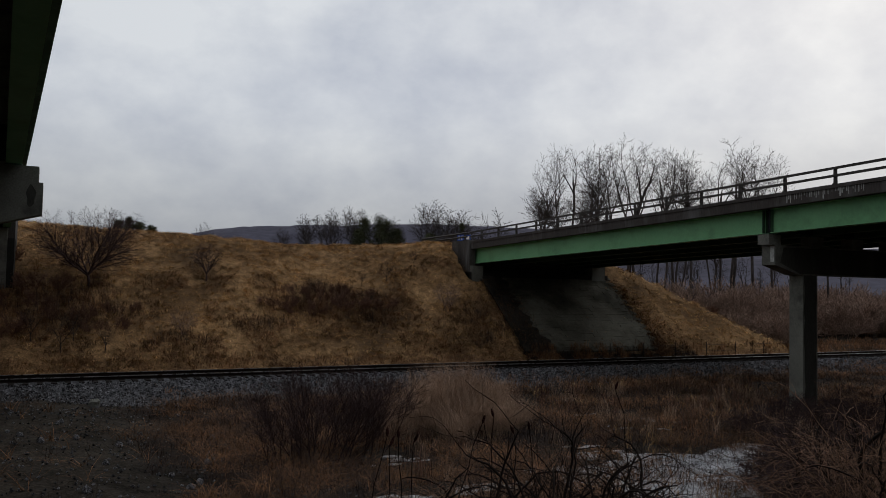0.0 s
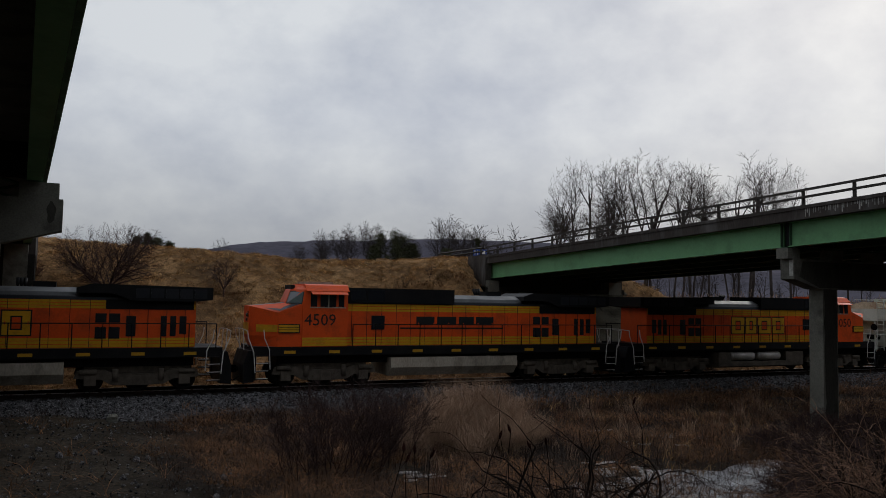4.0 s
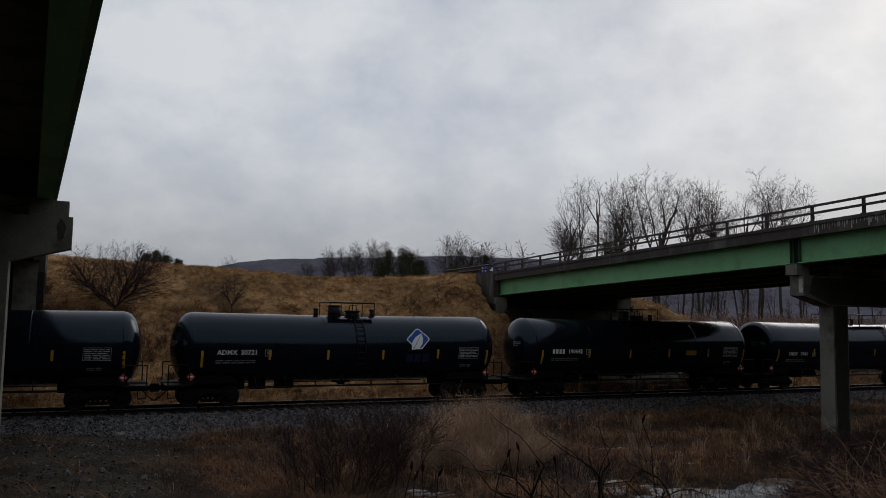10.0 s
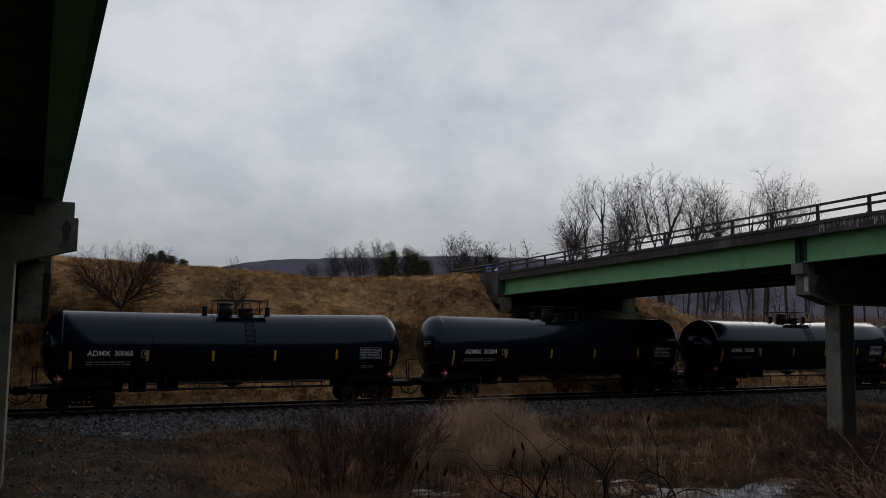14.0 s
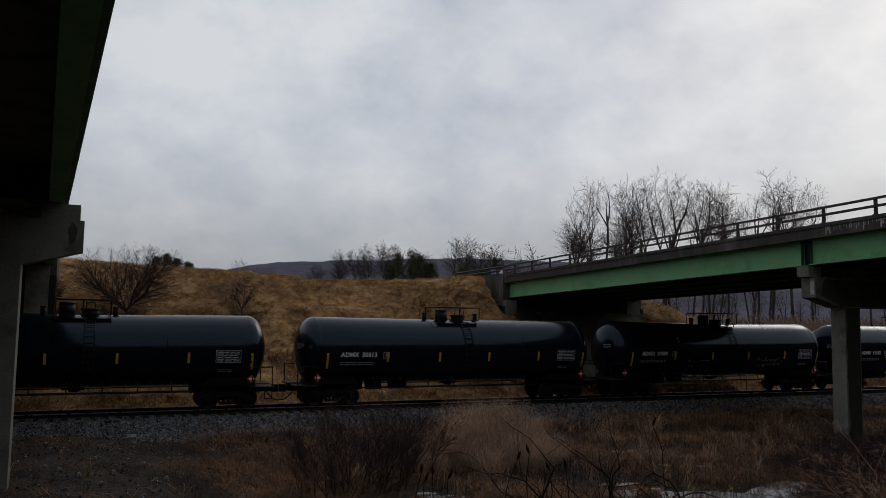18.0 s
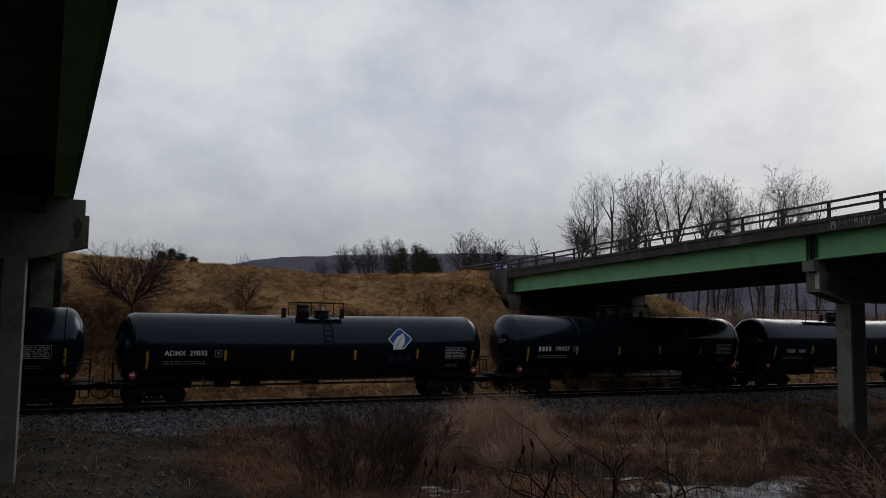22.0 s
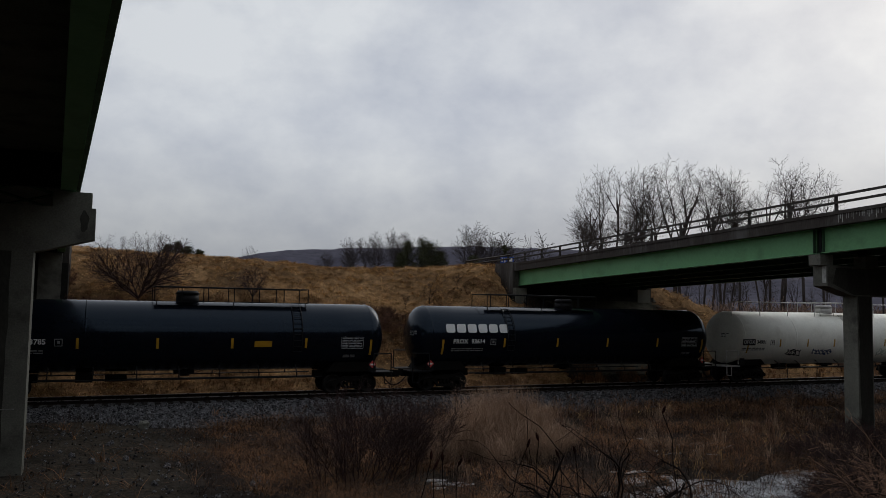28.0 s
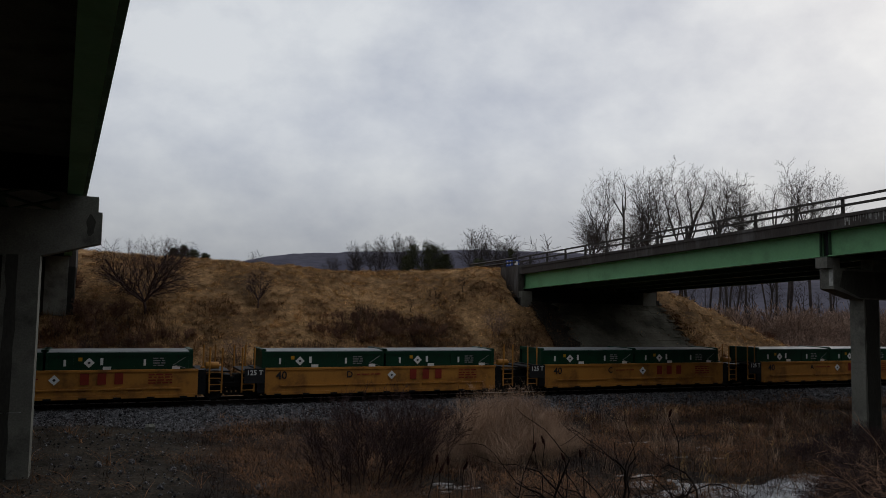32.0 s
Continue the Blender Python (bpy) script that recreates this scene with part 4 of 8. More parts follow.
def grown(seed, height, spread, base, points=700, step=0.45, twig=0.011, bark=None, lean=0.0, rise=0.25, stems=1, fan=0.0, squash=1.0):
    """A bare tree whose limbs grow towards points scattered through a rounded crown."""
    rs = np.random.RandomState(seed)
    mid, half = (height + base) / 2, (height - base) / 2
    v = rs.normal(size=(points, 3))
    v /= np.linalg.norm(v, axis=1)[:, None]
    v *= (rs.rand(points) ** 0.42)[:, None]
    goals = v * np.array((spread, spread, half)) * (1 + 0.22 * rs.rand(points))[:, None] + np.array((lean, 0, mid))
    goals[:, :2] *= np.clip(0.55 + 0.75 * (goals[:, 2:3] - base) / (height - base), 0.4, 1.1) ** squash
    pos, par = [], []
    for k in range(stems):
        p = np.array((0.05 * k, 0.03 * k, -0.3))
        a = 6.283 * k / stems + rs.rand()
        d = np.array((fan * math.cos(a) + lean * 0.1, fan * math.sin(a), 1.0))
        pos.append(p)
        par.append(-1)
        while p[2] < base * (0.8 + 0.4 * rs.rand()):
            d = d + np.array((rs.normal(0, 0.07), rs.normal(0, 0.07), 0.05))
            d /= np.linalg.norm(d)
            p = p + d * step
            par.append(len(pos) - 1 if len(pos) else -1)
            pos.append(p)
    P = np.array(pos)
    dist = np.linalg.norm(goals[:, None, :] - P[None], axis=2)
    near, gap = dist.argmin(1), dist.min(1)
    kids = {}
    way = [np.array((0.0, 0.0, 1.0))] * len(P)
    for _ in range(110):
        if len(goals) < 4:
            break
        fresh, parents, turns = [], [], []
        for i in np.unique(near):
            if kids.get(i, 0) > 3:
                continue
            w = goals[near == i] - P[i]
            d = (w / np.linalg.norm(w, axis=1)[:, None]).mean(0) + np.array((0, 0, rise * 0.4)) + rs.normal(0, 0.06, 3) + way[i] * 0.75
            d /= np.linalg.norm(d) + 1e-6
            fresh.append(P[i] + d * step)
            parents.append(int(i))
            turns.append(d)
            kids[i] = kids.get(i, 0) + 1
        if not fresh:
            break
        F = np.array(fresh)
        dn = np.linalg.norm(goals[:, None, :] - F[None], axis=2)
        better = dn.min(1) < gap
        near = np.where(better, dn.argmin(1) + len(P), near)
        gap = np.minimum(gap, dn.min(1))
        P = np.vstack((P, F))
        par += parents
        way += turns
        stay = gap > step * 1.05
        goals, near, gap = goals[stay], near[stay], gap[stay]
    n = len(P)
    # ease the kinks out of the limbs
    parent = np.array(par)
    inner = np.where(parent >= 0)[0]
    for _ in range(3):
        total, count = np.zeros((n, 3)), np.zeros(n)
        np.add.at(total, parent[inner], P[inner])
        np.add.at(count, parent[inner], 1)
        mid = inner[count[inner] > 0]
        P[mid] = 0.4 * P[mid] + 0.3 * P[parent[mid]] + 0.3 * total[mid] / count[mid][:, None]
    load = np.zeros(n)
    for i in range(n - 1, -1, -1):
        load[i] = max(load[i], twig ** 2.08)
        if par[i] >= 0:
            load[par[i]] += load[i]
    rad = load ** (1 / 2.08)
    rng = random.Random(seed)
    thick, thin = ([], []), ([], [])
    for i in range(n):
        j = par[i]
        q = Vector(P[i])
        if j >= 0:
            big = rad[i] > twig * 3.2
            stick(*(thick if big else thin), Vector(P[j]), q, min(rad[j], rad[i] * 1.35), rad[i], 6 if rad[i] > twig * 6 else (4 if big else 3))
        if j >= 0 and rad[i] < twig * 2.6 and P[i][2] > base * 0.6:
            way = (q - Vector(P[j])).normalized()
            for _ in range(2 if rad[i] < twig * 1.5 else 1):
                e = (way + Vector((rng.gauss(0, 0.45), rng.gauss(0, 0.45), rng.gauss(0.2, 0.35)))).normalized()
                u = q
                for _ in range(2):
                    e = (e + Vector((rng.gauss(0, 0.12), rng.gauss(0, 0.12), rng.gauss(0.05, 0.1)))).normalized()
                    w = u + e * step * rng.uniform(0.4, 0.9)
                    stick(*thin, u, w, twig * 0.8, twig * 0.6, 3)
                    u = w
    bark = bark or M_BARK
    return raw_mesh("trunk", *thick, bark, True), raw_mesh("crown", *thin, bark if bark in (M_FAR_BARK, M_SCRUB, M_BRUSH, M_PURPLE_TWIG, M_OLD_CANE) else M_TWIG)


def crowned(seed, height, radius, base, trunk=0.2, leaders=3, twig=0.011, bark=None, open_top=0.35, crook=0.16, fine=1.0, depth=3, grain=1.0, lift=0.02):
    """A bare tree: crooked leaders fork from the trunk, and side limbs reach out to a rounded crown."""
    rng = random.Random(seed)
    thick, thin = ([], []), ([], [])
    mid, half = (height + base) / 2, (height - base) / 2
    lump, unit = rng.random() * 50, grain * (height / 18) ** 0.8

    def reach(p, d):
        """How far it is along d to the skin of the crown."""
        q = Vector((p.x / radius, p.y / radius, (p.z - mid) / half))
        e = Vector((d.x / radius, d.y / radius, d.z / half))
        a, b, c = e.dot(e), 2 * q.dot(e), q.dot(q) - 1
        k = b * b - 4 * a * c
        if k <= 0:
            return 0.0
        skin = 1 + 0.32 * noise.noise(d * 1.6 + Vector((lump, 0, 0)))
        return max(0.0, (-b + math.sqrt(k)) / (2 * a)) * skin

    def turn(d, angle, roll):
        ref = Vector((math.cos(roll), math.sin(roll), 0.0))
        out = ref - d * ref.dot(d)
        return (d * math.cos(angle) + out.normalized() * math.sin(angle)).normalized()

    def limb(p, d, length, r, level):
        n = max(2, int(length / ((1.0, 0.62, 0.4, 0.3)[level] * unit)))
        step, roll = length / n, rng.random() * 6.283
        for i in range(n):
            f = (i + 1) / n
            w = crook * (0.8 if level == 0 else 1.25)
            d = (d + Vector((rng.gauss(0, w), rng.gauss(0, w), rng.gauss(0, w * 0.6) + (0.05 if level == 0 else lift)))).normalized()
            out = math.hypot(p.x, p.y) / radius
            if level == 0 and grain < 1.0 and out > 0.45:
                d = (d - Vector((p.x, p.y, 0)) * (0.09 * out / radius)).normalized()
            q = p + d * step
            skin = (q.x * q.x + q.y * q.y) / radius ** 2 + ((q.z - mid) / half) ** 2
            if skin > (1.0, 1.0, 1.08, 1.14)[level] and q.z > mid - 0.6 * half:
                break
            if q.z > mid - 0.6 * half:
                r = min(r, trunk * max(0.06, 1.1 * (1 - skin)))
            ra, rb = max(twig, r * (1 - 0.74 * i / n)), max(twig * 0.8, r * (1 - 0.74 * f))
            big = ra > twig * 2.6
            stick(*(thick if big else thin), p, q, ra, rb, 6 if ra > twig * 7 else (4 if big else 3))
            if level < depth:
                kids = 2 if level == 0 or rng.random() < (0.8 if level == 1 else 0.45) * fine else 1
                if level == 0 and q.z < base + 0.1 * half:
                    kids = 0
                for _ in range(kids):
                    roll += 2.4 + rng.gauss(0, 0.4)
                    nd = turn(d, (rng.uniform(0.5, 0.95), rng.uniform(0.5, 1.0), rng.uniform(0.4, 0.9))[level], roll)
                    far = reach(q, nd)
                    l2 = min(far * rng.uniform(0.6, 1.0), length * (0.7, 0.5, 0.45)[level] * (1.15 - 0.5 * f) * rng.uniform(0.6, 1.1))
                    if level > 0:
                        l2 = max(l2, (0.3 * rng.random() + 0.3) * unit)
                    if l2 > 0.22 * unit:
                        limb(q, nd, l2, max(twig, rb * (0.56, 0.45, 0.4)[level]), level + 1)
            p = q

    # the trunk, up to the fork
    p, d = Vector((0, 0, -0.3)), Vector((rng.gauss(0, 0.05), rng.gauss(0, 0.05), 1)).normalized()
    fork = base * (rng.uniform(0.75, 1.0) if grain == 1.0 else rng.uniform(0.96, 1.06))
    n = max(2, int(fork / 1.2))
    for i in range(n):
        d = (d + Vector((rng.gauss(0, 0.06) - 0.12 * p.x, rng.gauss(0, 0.06) - 0.12 * p.y, 0.05))).normalized()
        q = p + d * ((fork + 0.3) / n)
        stick(*thick, p, q, trunk * (1.15 if i == 0 else 1 - 0.25 * i / n), trunk * (1 - 0.25 * (i + 1) / n), 7)
        p = q
    a0 = rng.random() * 6.283
    for k in range(leaders):
        nd = turn(d, open_top * rng.uniform(0.5, 1.2), a0 + 6.283 * k / leaders + rng.gauss(0, 0.3))
        limb(p - d * rng.uniform(0, 0.12) * fork, nd, max(1.0, (reach(p, nd) or 1.7 * half) * rng.uniform(0.86, 1.02)), trunk * 0.75 * rng.uniform(0.65, 0.95), 0)
    bark = bark or M_BARK
    return raw_mesh("trunk", *thick, bark, True), raw_mesh("crown", *thin, bark if bark in (M_FAR_BARK, M_SCRUB, M_BRUSH, M_PURPLE_TWIG, M_OLD_CANE) else M_TWIG)


def plant(meshes, name, label, category, x, y, size=1.0, turn=0.0, group="", drop=0.0, tall=None):
    if tall:
        size = (tall + drop) / max(v.co.z for me in meshes for v in me.vertices)
    t = thing(name, label, category, group, at=pose(x, y, ground_z(x, y) - drop, 0, 0, turn) @ Matrix.Scale(size, 4))
    stem = part("trunk", meshes[0], M_BARK, t, "bare branching trunk and limbs")
    if "shrub" in name:
        tagged(stem, kind="stuff")
    if len(meshes[1].polygons):
        part("crown", meshes[1], M_TWIG, t, "leafless crown of fine twigs")
    return t


def build_trees():
    rng = random.Random(77)
    tall = [crowned(100 + i, 20, r, 12.0, 0.14, n, 0.0092, M_FAR_BARK, o, 0.13, 0.5, 3, 0.66, 0.05) for i, (r, n, o) in enumerate(((2.5, 4, 0.5), (2.0, 3, 0.42), (2.7, 4, 0.55), (2.2, 3, 0.48), (2.5, 4, 0.6), (2.0, 3, 0.4)))]
    poles = [crowned(170 + i, 18, 2.3, 9.5, 0.2, 3, 0.0125, M_FAR_BARK, 0.35, 0.12, 0.8) for i in range(3)]
    low = [crowned(200 + i, 8, 2.5, 2.0, 0.10, 4, 0.013, M_FAR_BARK, 0.5, 0.14, 0.9, 2) for i in range(3)]
    bushy = [crowned(210 + i, 13, 2.5, 7.0, 0.11, 4, 0.009, M_FAR_BARK, 0.5, 0.14, 0.25, 3, 0.66, 0.05) for i in range(2)]
    thick = [tree_meshes(300 + i, 4.2, 0.02, 2, (4, 4), (0.55, 0.7), 0.16, 0.07, 0.014, M_BRUSH, stems=9, fan=0.55) for i in range(3)]
    # the grove behind the farther bridge
    for i, (x, y, h, w) in enumerate(((45.0, 67, 19.0, 1.0), (47.6, 67, 19.3, 0.9), (46.8, 70, 18.6, 0.9), (49.9, 67.5, 18.6, 0.9), (50.6, 67, 19.8, 1.0), (52.2, 67, 19.6, 0.95), (55.4, 69, 20.3, 0.95), (55.0, 67, 21.1, 1.15),
                                       (57.0, 67, 20.4, 1.0), (58.4, 66, 19.5, 0.9), (59.6, 66.4, 20.2, 1.05), (61.3, 66.5, 19.7, 0.95), (63.2, 67, 20.4, 1.05), (62.0, 70, 20.2, 0.9), (66.4, 67, 18.8, 0.8), (68.0, 67, 19.8, 0.85),
                                       (69.8, 67, 21.9, 1.15), (71.4, 68, 21.6, 1.0), (73.2, 67, 22.1, 1.1), (75.7, 67, 21.6, 1.0), (53.4, 70, 19.8, 0.9), (65.0, 70, 19.6, 0.9))):
        t = plant(tall[(i * 5 + i // 6) % 6], "bare_tree", "tall leafless grey tree with a rounded crown behind the bridge", "tree", x, y, 1.0, rng.random() * 360, "bare grove behind the bridge", 0.3, h - ground_z(x, y))
        t.scale = (t.scale.x * w, t.scale.y * w, t.scale.z)
    for i, (x, y, h) in enumerate(((44.2, 68, 14.6), (45.3, 70, 15.2), (44.9, 66, 14.0), (47.0, 65, 15.0), (49.6, 66.5, 15.6), (75.4, 60, 15.4), (63.0, 63, 13.8), (77.6, 60, 14.6))):
        plant(bushy[i % 2], "bare_tree", "low bushy leafless tree beside the grove", "tree", x, y, 1.0, rng.random() * 360, "bare grove behind the bridge", 0.3, h - ground_z(x, y))
    # thinner woods in the low ground to the far side
    for i in range(32):
        x = rng.uniform(66, 125)
        y = rng.uniform(66, 112) if x > 80 else rng.uniform(76, 112)
        plant(poles[i % 3], "bare_tree", "straight leafless tree in the woods beyond the bridge", "tree", x, y, rng.uniform(0.6, 0.82), rng.random() * 360, "woods beyond the bridge", 0.3)
    for i in range(70):
        x = rng.uniform(56, 112)
        y = rng.uniform(47.5, 62) + (x - 56) * 0.28
        if x - 41 < (y - 44) * 0.2:
            continue
        plant(thick[i % 3], "brown_shrub", "leafless brown thicket beyond the track", "shrub", x, y, rng.uniform(0.6, 1.25) * (1.15 if y > 54 else 0.8), rng.random() * 360, "thickets beyond the track", 0.1)
    for i in range(54):
        x = rng.uniform(52, 96)
        plant(thick[i % 3], "brown_shrub", "tall leafless brown thicket before the woods", "shrub", x, rng.uniform(58, 68) + max(0.0, x - 66) * 0.3, rng.uniform(1.1, 1.7), rng.random() * 360, "thickets beyond the track", 0.1)
    # trees behind the crest
    for i, (x, y, h) in enumerate(((25.6, 88, 12.2), (27.6, 88, 12.2), (29.3, 89, 13.2), (31.0, 88, 13.5), (32.4, 90, 13.3), (34.3, 88, 12.9), (36.2, 89, 12.6), (37.6, 90, 11.6), (14.4, 90, 10.8), (23.4, 90, 10.6), (40.3, 88, 14.5), (41.7, 88, 15.0),
                                     (43.6, 88, 13.9), (46.2, 88, 13.8), (49.8, 88, 14.4), (26.8, 92, 11.4), (30.2, 92, 12.6), (45.0, 92, 12.6), (47.9, 91, 12.8), (-3.1, 90, 10.2), (-1.2, 91, 9.9))):
        plant(low[i % 3], "bare_tree", "leafless tree behind the grassy crest", "tree", x, y, 1.0, rng.random() * 360, "trees behind the crest", 0.3, h - ground_z(x, y))
    # the spreading tree and saplings on the bank
    big = crowned(403, 4.9, 3.6, 0.75, 0.10, 7, 0.0042, M_PURPLE_TWIG, 0.95, 0.13, 0.3, 3)
    plant(big, "bare_tree", "dark spreading leafless tree on the grassy bank", "tree", 1.8, 50.5, 1.0, 30)
    plant(crowned(416, 2.3, 1.05, 0.5, 0.055, 4, 0.0045, M_PURPLE_TWIG, 0.6, 0.14, 0.12, 3), "sapling", "dark many-limbed leafless sapling on the bank", "sapling", 8.5, 51, 1.0, 0, "saplings on the bank", 0.05, 2.5)
    sap = [crowned(410 + i, 2.5, 0.85, 0.7, 0.045, 3, 0.0065, None, 0.6, 0.15, 0.3, 2) for i in range(3)]
    for i, (x, y, h) in enumerate(((20.6, 51, 1.55), (18.85, 51, 1.1), (22.9, 51.4, 1.3), (0.44, 45.2, 2.0), (1.0, 46.0, 1.6), (2.5, 45.1, 1.4), (27.0, 45.6, 1.2), (-1.0, 46.0, 1.8), (47.2, 49.6, 1.8))):
        plant(sap[i % 3], "sapling", "small dark leafless sapling on the bank", "sapling", x, y, 1.0, 60 * i, "saplings on the bank", 0.05, h)
    bush = grown(425, 1.9, 1.05, 0.25, 420, 0.1, 0.005, M_BRUSH, 0.0, 0.5, stems=3, fan=0.5)
    plant(bush, "grey_shrub", "rounded grey-brown leafless shrub on the bank", "shrub", 23.7, 47.6, 1.0, 0, "", 0.05, 1.95)
    plant(bush, "grey_shrub", "rounded grey-brown leafless shrub on the bank", "shrub", 6.6, 46.4, 0.75, 90)
    scrub = [tree_meshes(430 + i, 1.3, 0.014, 2, (4, 4), (0.6, 0.8), 0.18, 0.04, 0.0045, M_SCRUB, stems=16, fan=0.9) for i in range(2)]
    for i, (x, y, k) in enumerate(((12.6, 49.0, 0.8), (14.2, 48.4, 0.9), (15.8, 49.4, 0.9), (17.4, 48.6, 0.8), (19.2, 48.6, 0.8), (13.8, 50.2, 0.7), (16.4, 50.6, 0.8), (18.2, 50.0, 0.7), (2.6, 47.0, 0.8), (-1.5, 49.0, 1.0), (-3.0, 47.0, 1.3), (-0.6, 50.5, 1.1), (-3.8, 52.5, 1.3),
                                     (48.0, 49.0, 0.6), (0.8, 47.8, 0.9), (3.4, 48.6, 0.7))):
        plant(scrub[i % 2], "brown_shrub", "low rust-brown leafless scrub on the bank", "shrub", x, y, k, 47 * i, "scrub on the bank")
    # dark upright shrub in front of the track
    shrub = [tree_meshes(450 + i, 3.5, 0.018, 3, (2, 2, 2), (0.34, 0.5, 0.6), 0.085, 0.035, 0.0028, M_PURPLE_TWIG, stems=10, fan=0.62) for i in range(2)]
    for i, (x, y, k) in enumerate(((6.5, 22.8, 0.86), (7.3, 23.1, 0.98), (8.1, 23.3, 0.98), (8.9, 23.6, 0.86))):
        plant(shrub[i % 2], "dark_shrub", "dense dark purplish leafless shrub by the ditch", "shrub", x, y, k, x * 50, "dark shrubs by the ditch")
    # brambles near the camera
    canes = []
    for s in range(3):
        r2 = random.Random(500 + s)
        va, fa, vb, fb = [], [], [], []
        for k in range(44):
            a = r2.random() * 6.283
            p = Vector((r2.gauss(0, 0.7), r2.gauss(0, 0.7), -0.1))
            d = Vector((math.cos(a) * 0.5, math.sin(a) * 0.5, 1.0)).normalized()
            r = r2.uniform(0.003, 0.0075)
            n = r2.randint(8, 13)
            sag = r2.uniform(0.14, 0.26)
            for i in range(n):
                d = (d + Vector((r2.gauss(0, 0.16) + math.cos(a) * 0.05, r2.gauss(0, 0.16) + math.sin(a) * 0.05, -sag * i / n * 1.6 + r2.gauss(0, 0.07)))).normalized()
                q = p + d * 0.26
                stick(va, fa, p, q, r * (1 - 0.7 * i / n), r * (1 - 0.7 * (i + 1) / n), 4)
                if r2.random() < 0.8:
                    e = (d + Vector((r2.gauss(0, 0.8), r2.gauss(0, 0.8), r2.gauss(0.1, 0.6)))).normalized()
                    u = q
                    for _ in range(3):
                        e = (e + Vector((r2.gauss(0, 0.22), r2.gauss(0, 0.22), r2.gauss(0, 0.2)))).normalized()
                        w = u + e * 0.17
                        stick(vb, fb, u, w, 0.004, 0.0028, 3)
                        u = w
                p = q
        vc, fc = [], []
        for k in range(4):
            a = r2.random() * 6.283
            p, d = Vector((r2.gauss(0, 0.5), r2.gauss(0, 0.5), -0.1)), Vector((math.cos(a) * 0.6, math.sin(a) * 0.6, 0.9)).normalized()
            r, n = r2.uniform(0.022, 0.05), 13
            for i in range(n):
                d = (d + Vector((r2.gauss(0, 0.28), r2.gauss(0, 0.28), -0.16 * i / n + r2.gauss(0, 0.14)))).normalized()
                q = p + d * 0.22
                stick(vc, fc, p, q, r * (1 - 0.75 * i / n), r * (1 - 0.75 * (i + 1) / n), 6)
                p = q
        canes.append((raw_mesh("trunk", va, fa, M_BRAMBLE), raw_mesh("crown", vb, fb, M_BRAMBLE), raw_mesh("stem", vc, fc, M_OLD_CANE, True)))
    gnarl = [grown(470 + i, 2.1, 1.7, 0.35, 330, 0.14, 0.0062, M_OLD_CANE, 0.0, -0.1, stems=4, fan=0.9, squash=0.0) for i in range(2)]
    for i, (x, y, k) in enumerate(((6.6, 11.9, 0.8), (8.4, 11.2, 0.8), (15.8, 11.6, 1.1))):
        plant(gnarl[i % 2], "gnarled_shrub", "low gnarled shrub with thick dark crooked stems", "shrub", x, y, k, 77 * i, "gnarled shrubs on the near bank", 0.1)
    crook = [tree_meshes(480 + i, 1.9, 0.042, 2, (1, 2), (0.8, 0.8), 0.30, -0.06, 0.007, M_OLD_CANE, stems=6, fan=1.3) for i in range(2)]
    for i, (x, y, k) in enumerate(((7.3, 10.2, 1.1), (8.2, 11.0, 1.0), (6.2, 10.6, 0.9), (9.2, 11.8, 0.8), (5.6, 11.2, 0.9), (6.8, 11.4, 1.0), (8.8, 10.4, 0.9))):
        plant(crook[i % 2], "gnarled_shrub", "old shrub with thick dark twisted stems", "shrub", x, y, k, 100 * i, "gnarled shrubs on the near bank", 0.1)
    tangle = [tree_meshes(520 + i, 1.9, 0.009, 3, (3, 3, 2), (0.7, 0.8, 0.8), 0.26, -0.02, 0.0026, M_PURPLE_TWIG, stems=16, fan=1.1) for i in range(2)]
    for i, (x, y, k) in enumerate(((16.0, 12.0, 0.9), (17.4, 13.2, 1.0), (18.6, 14.6, 1.0), (20.0, 15.8, 1.0), (21.8, 17.0, 1.0), (15.6, 10.8, 0.9), (24.0, 18.4, 1.0), (17.0, 12.6, 1.1), (19.4, 14.2, 1.15), (21.4, 15.4, 1.2),
                                     (6.6, 12.0, 0.7), (7.9, 12.6, 0.75), (9.0, 12.0, 0.7), (10.4, 13.4, 0.4), (24.6, 20.6, 1.0), (27.6, 22.0, 1.0), (28.9, 22.6, 0.9), (30.6, 22.4, 1.1))):
        plant(tangle[i % 2], "thicket_shrub", "dense low thicket of dark bare twigs", "shrub", x, y, k, 61 * i, "thickets on the near bank", 0.05)
    for i, (x, y, k) in enumerate(((6.3, 12.6, 0.9), (7.4, 12.0, 1.0), (8.6, 12.8, 1.0), (9.6, 11.6, 0.9), (10.9, 11.4, 0.45), (14.2, 9.9, 0.9), (15.4, 11.0, 0.95), (17.0, 12.2, 1.0), (13.6, 9.2, 0.8), (13.9, 9.6, 1.2), (16.8, 11.2, 1.1), (18.6, 13.4, 1.05),
                                     (20.4, 15.0, 1.05), (8.0, 14.4, 0.8), (5.6, 13.4, 0.7), (11.6, 13.2, 0.5), (7.0, 13.0, 0.9), (8.1, 11.4, 1.0), (9.2, 13.4, 0.9))):
        t = thing("bramble_bush", "tangle of arching leafless bramble canes", "bush", "brambles on the near bank", at=pose(x, y, ground_z(x, y) - 0.05, 0, 0, 73 * i) @ Matrix.Scale(k, 4))
        part("cane", canes[i % 3][0], M_BRAMBLE, t, "arching bramble canes")["kind"] = "stuff"
        part("old_stem", canes[i % 3][2], M_OLD_CANE, t, "thick dark twisted stems")["kind"] = "stuff"
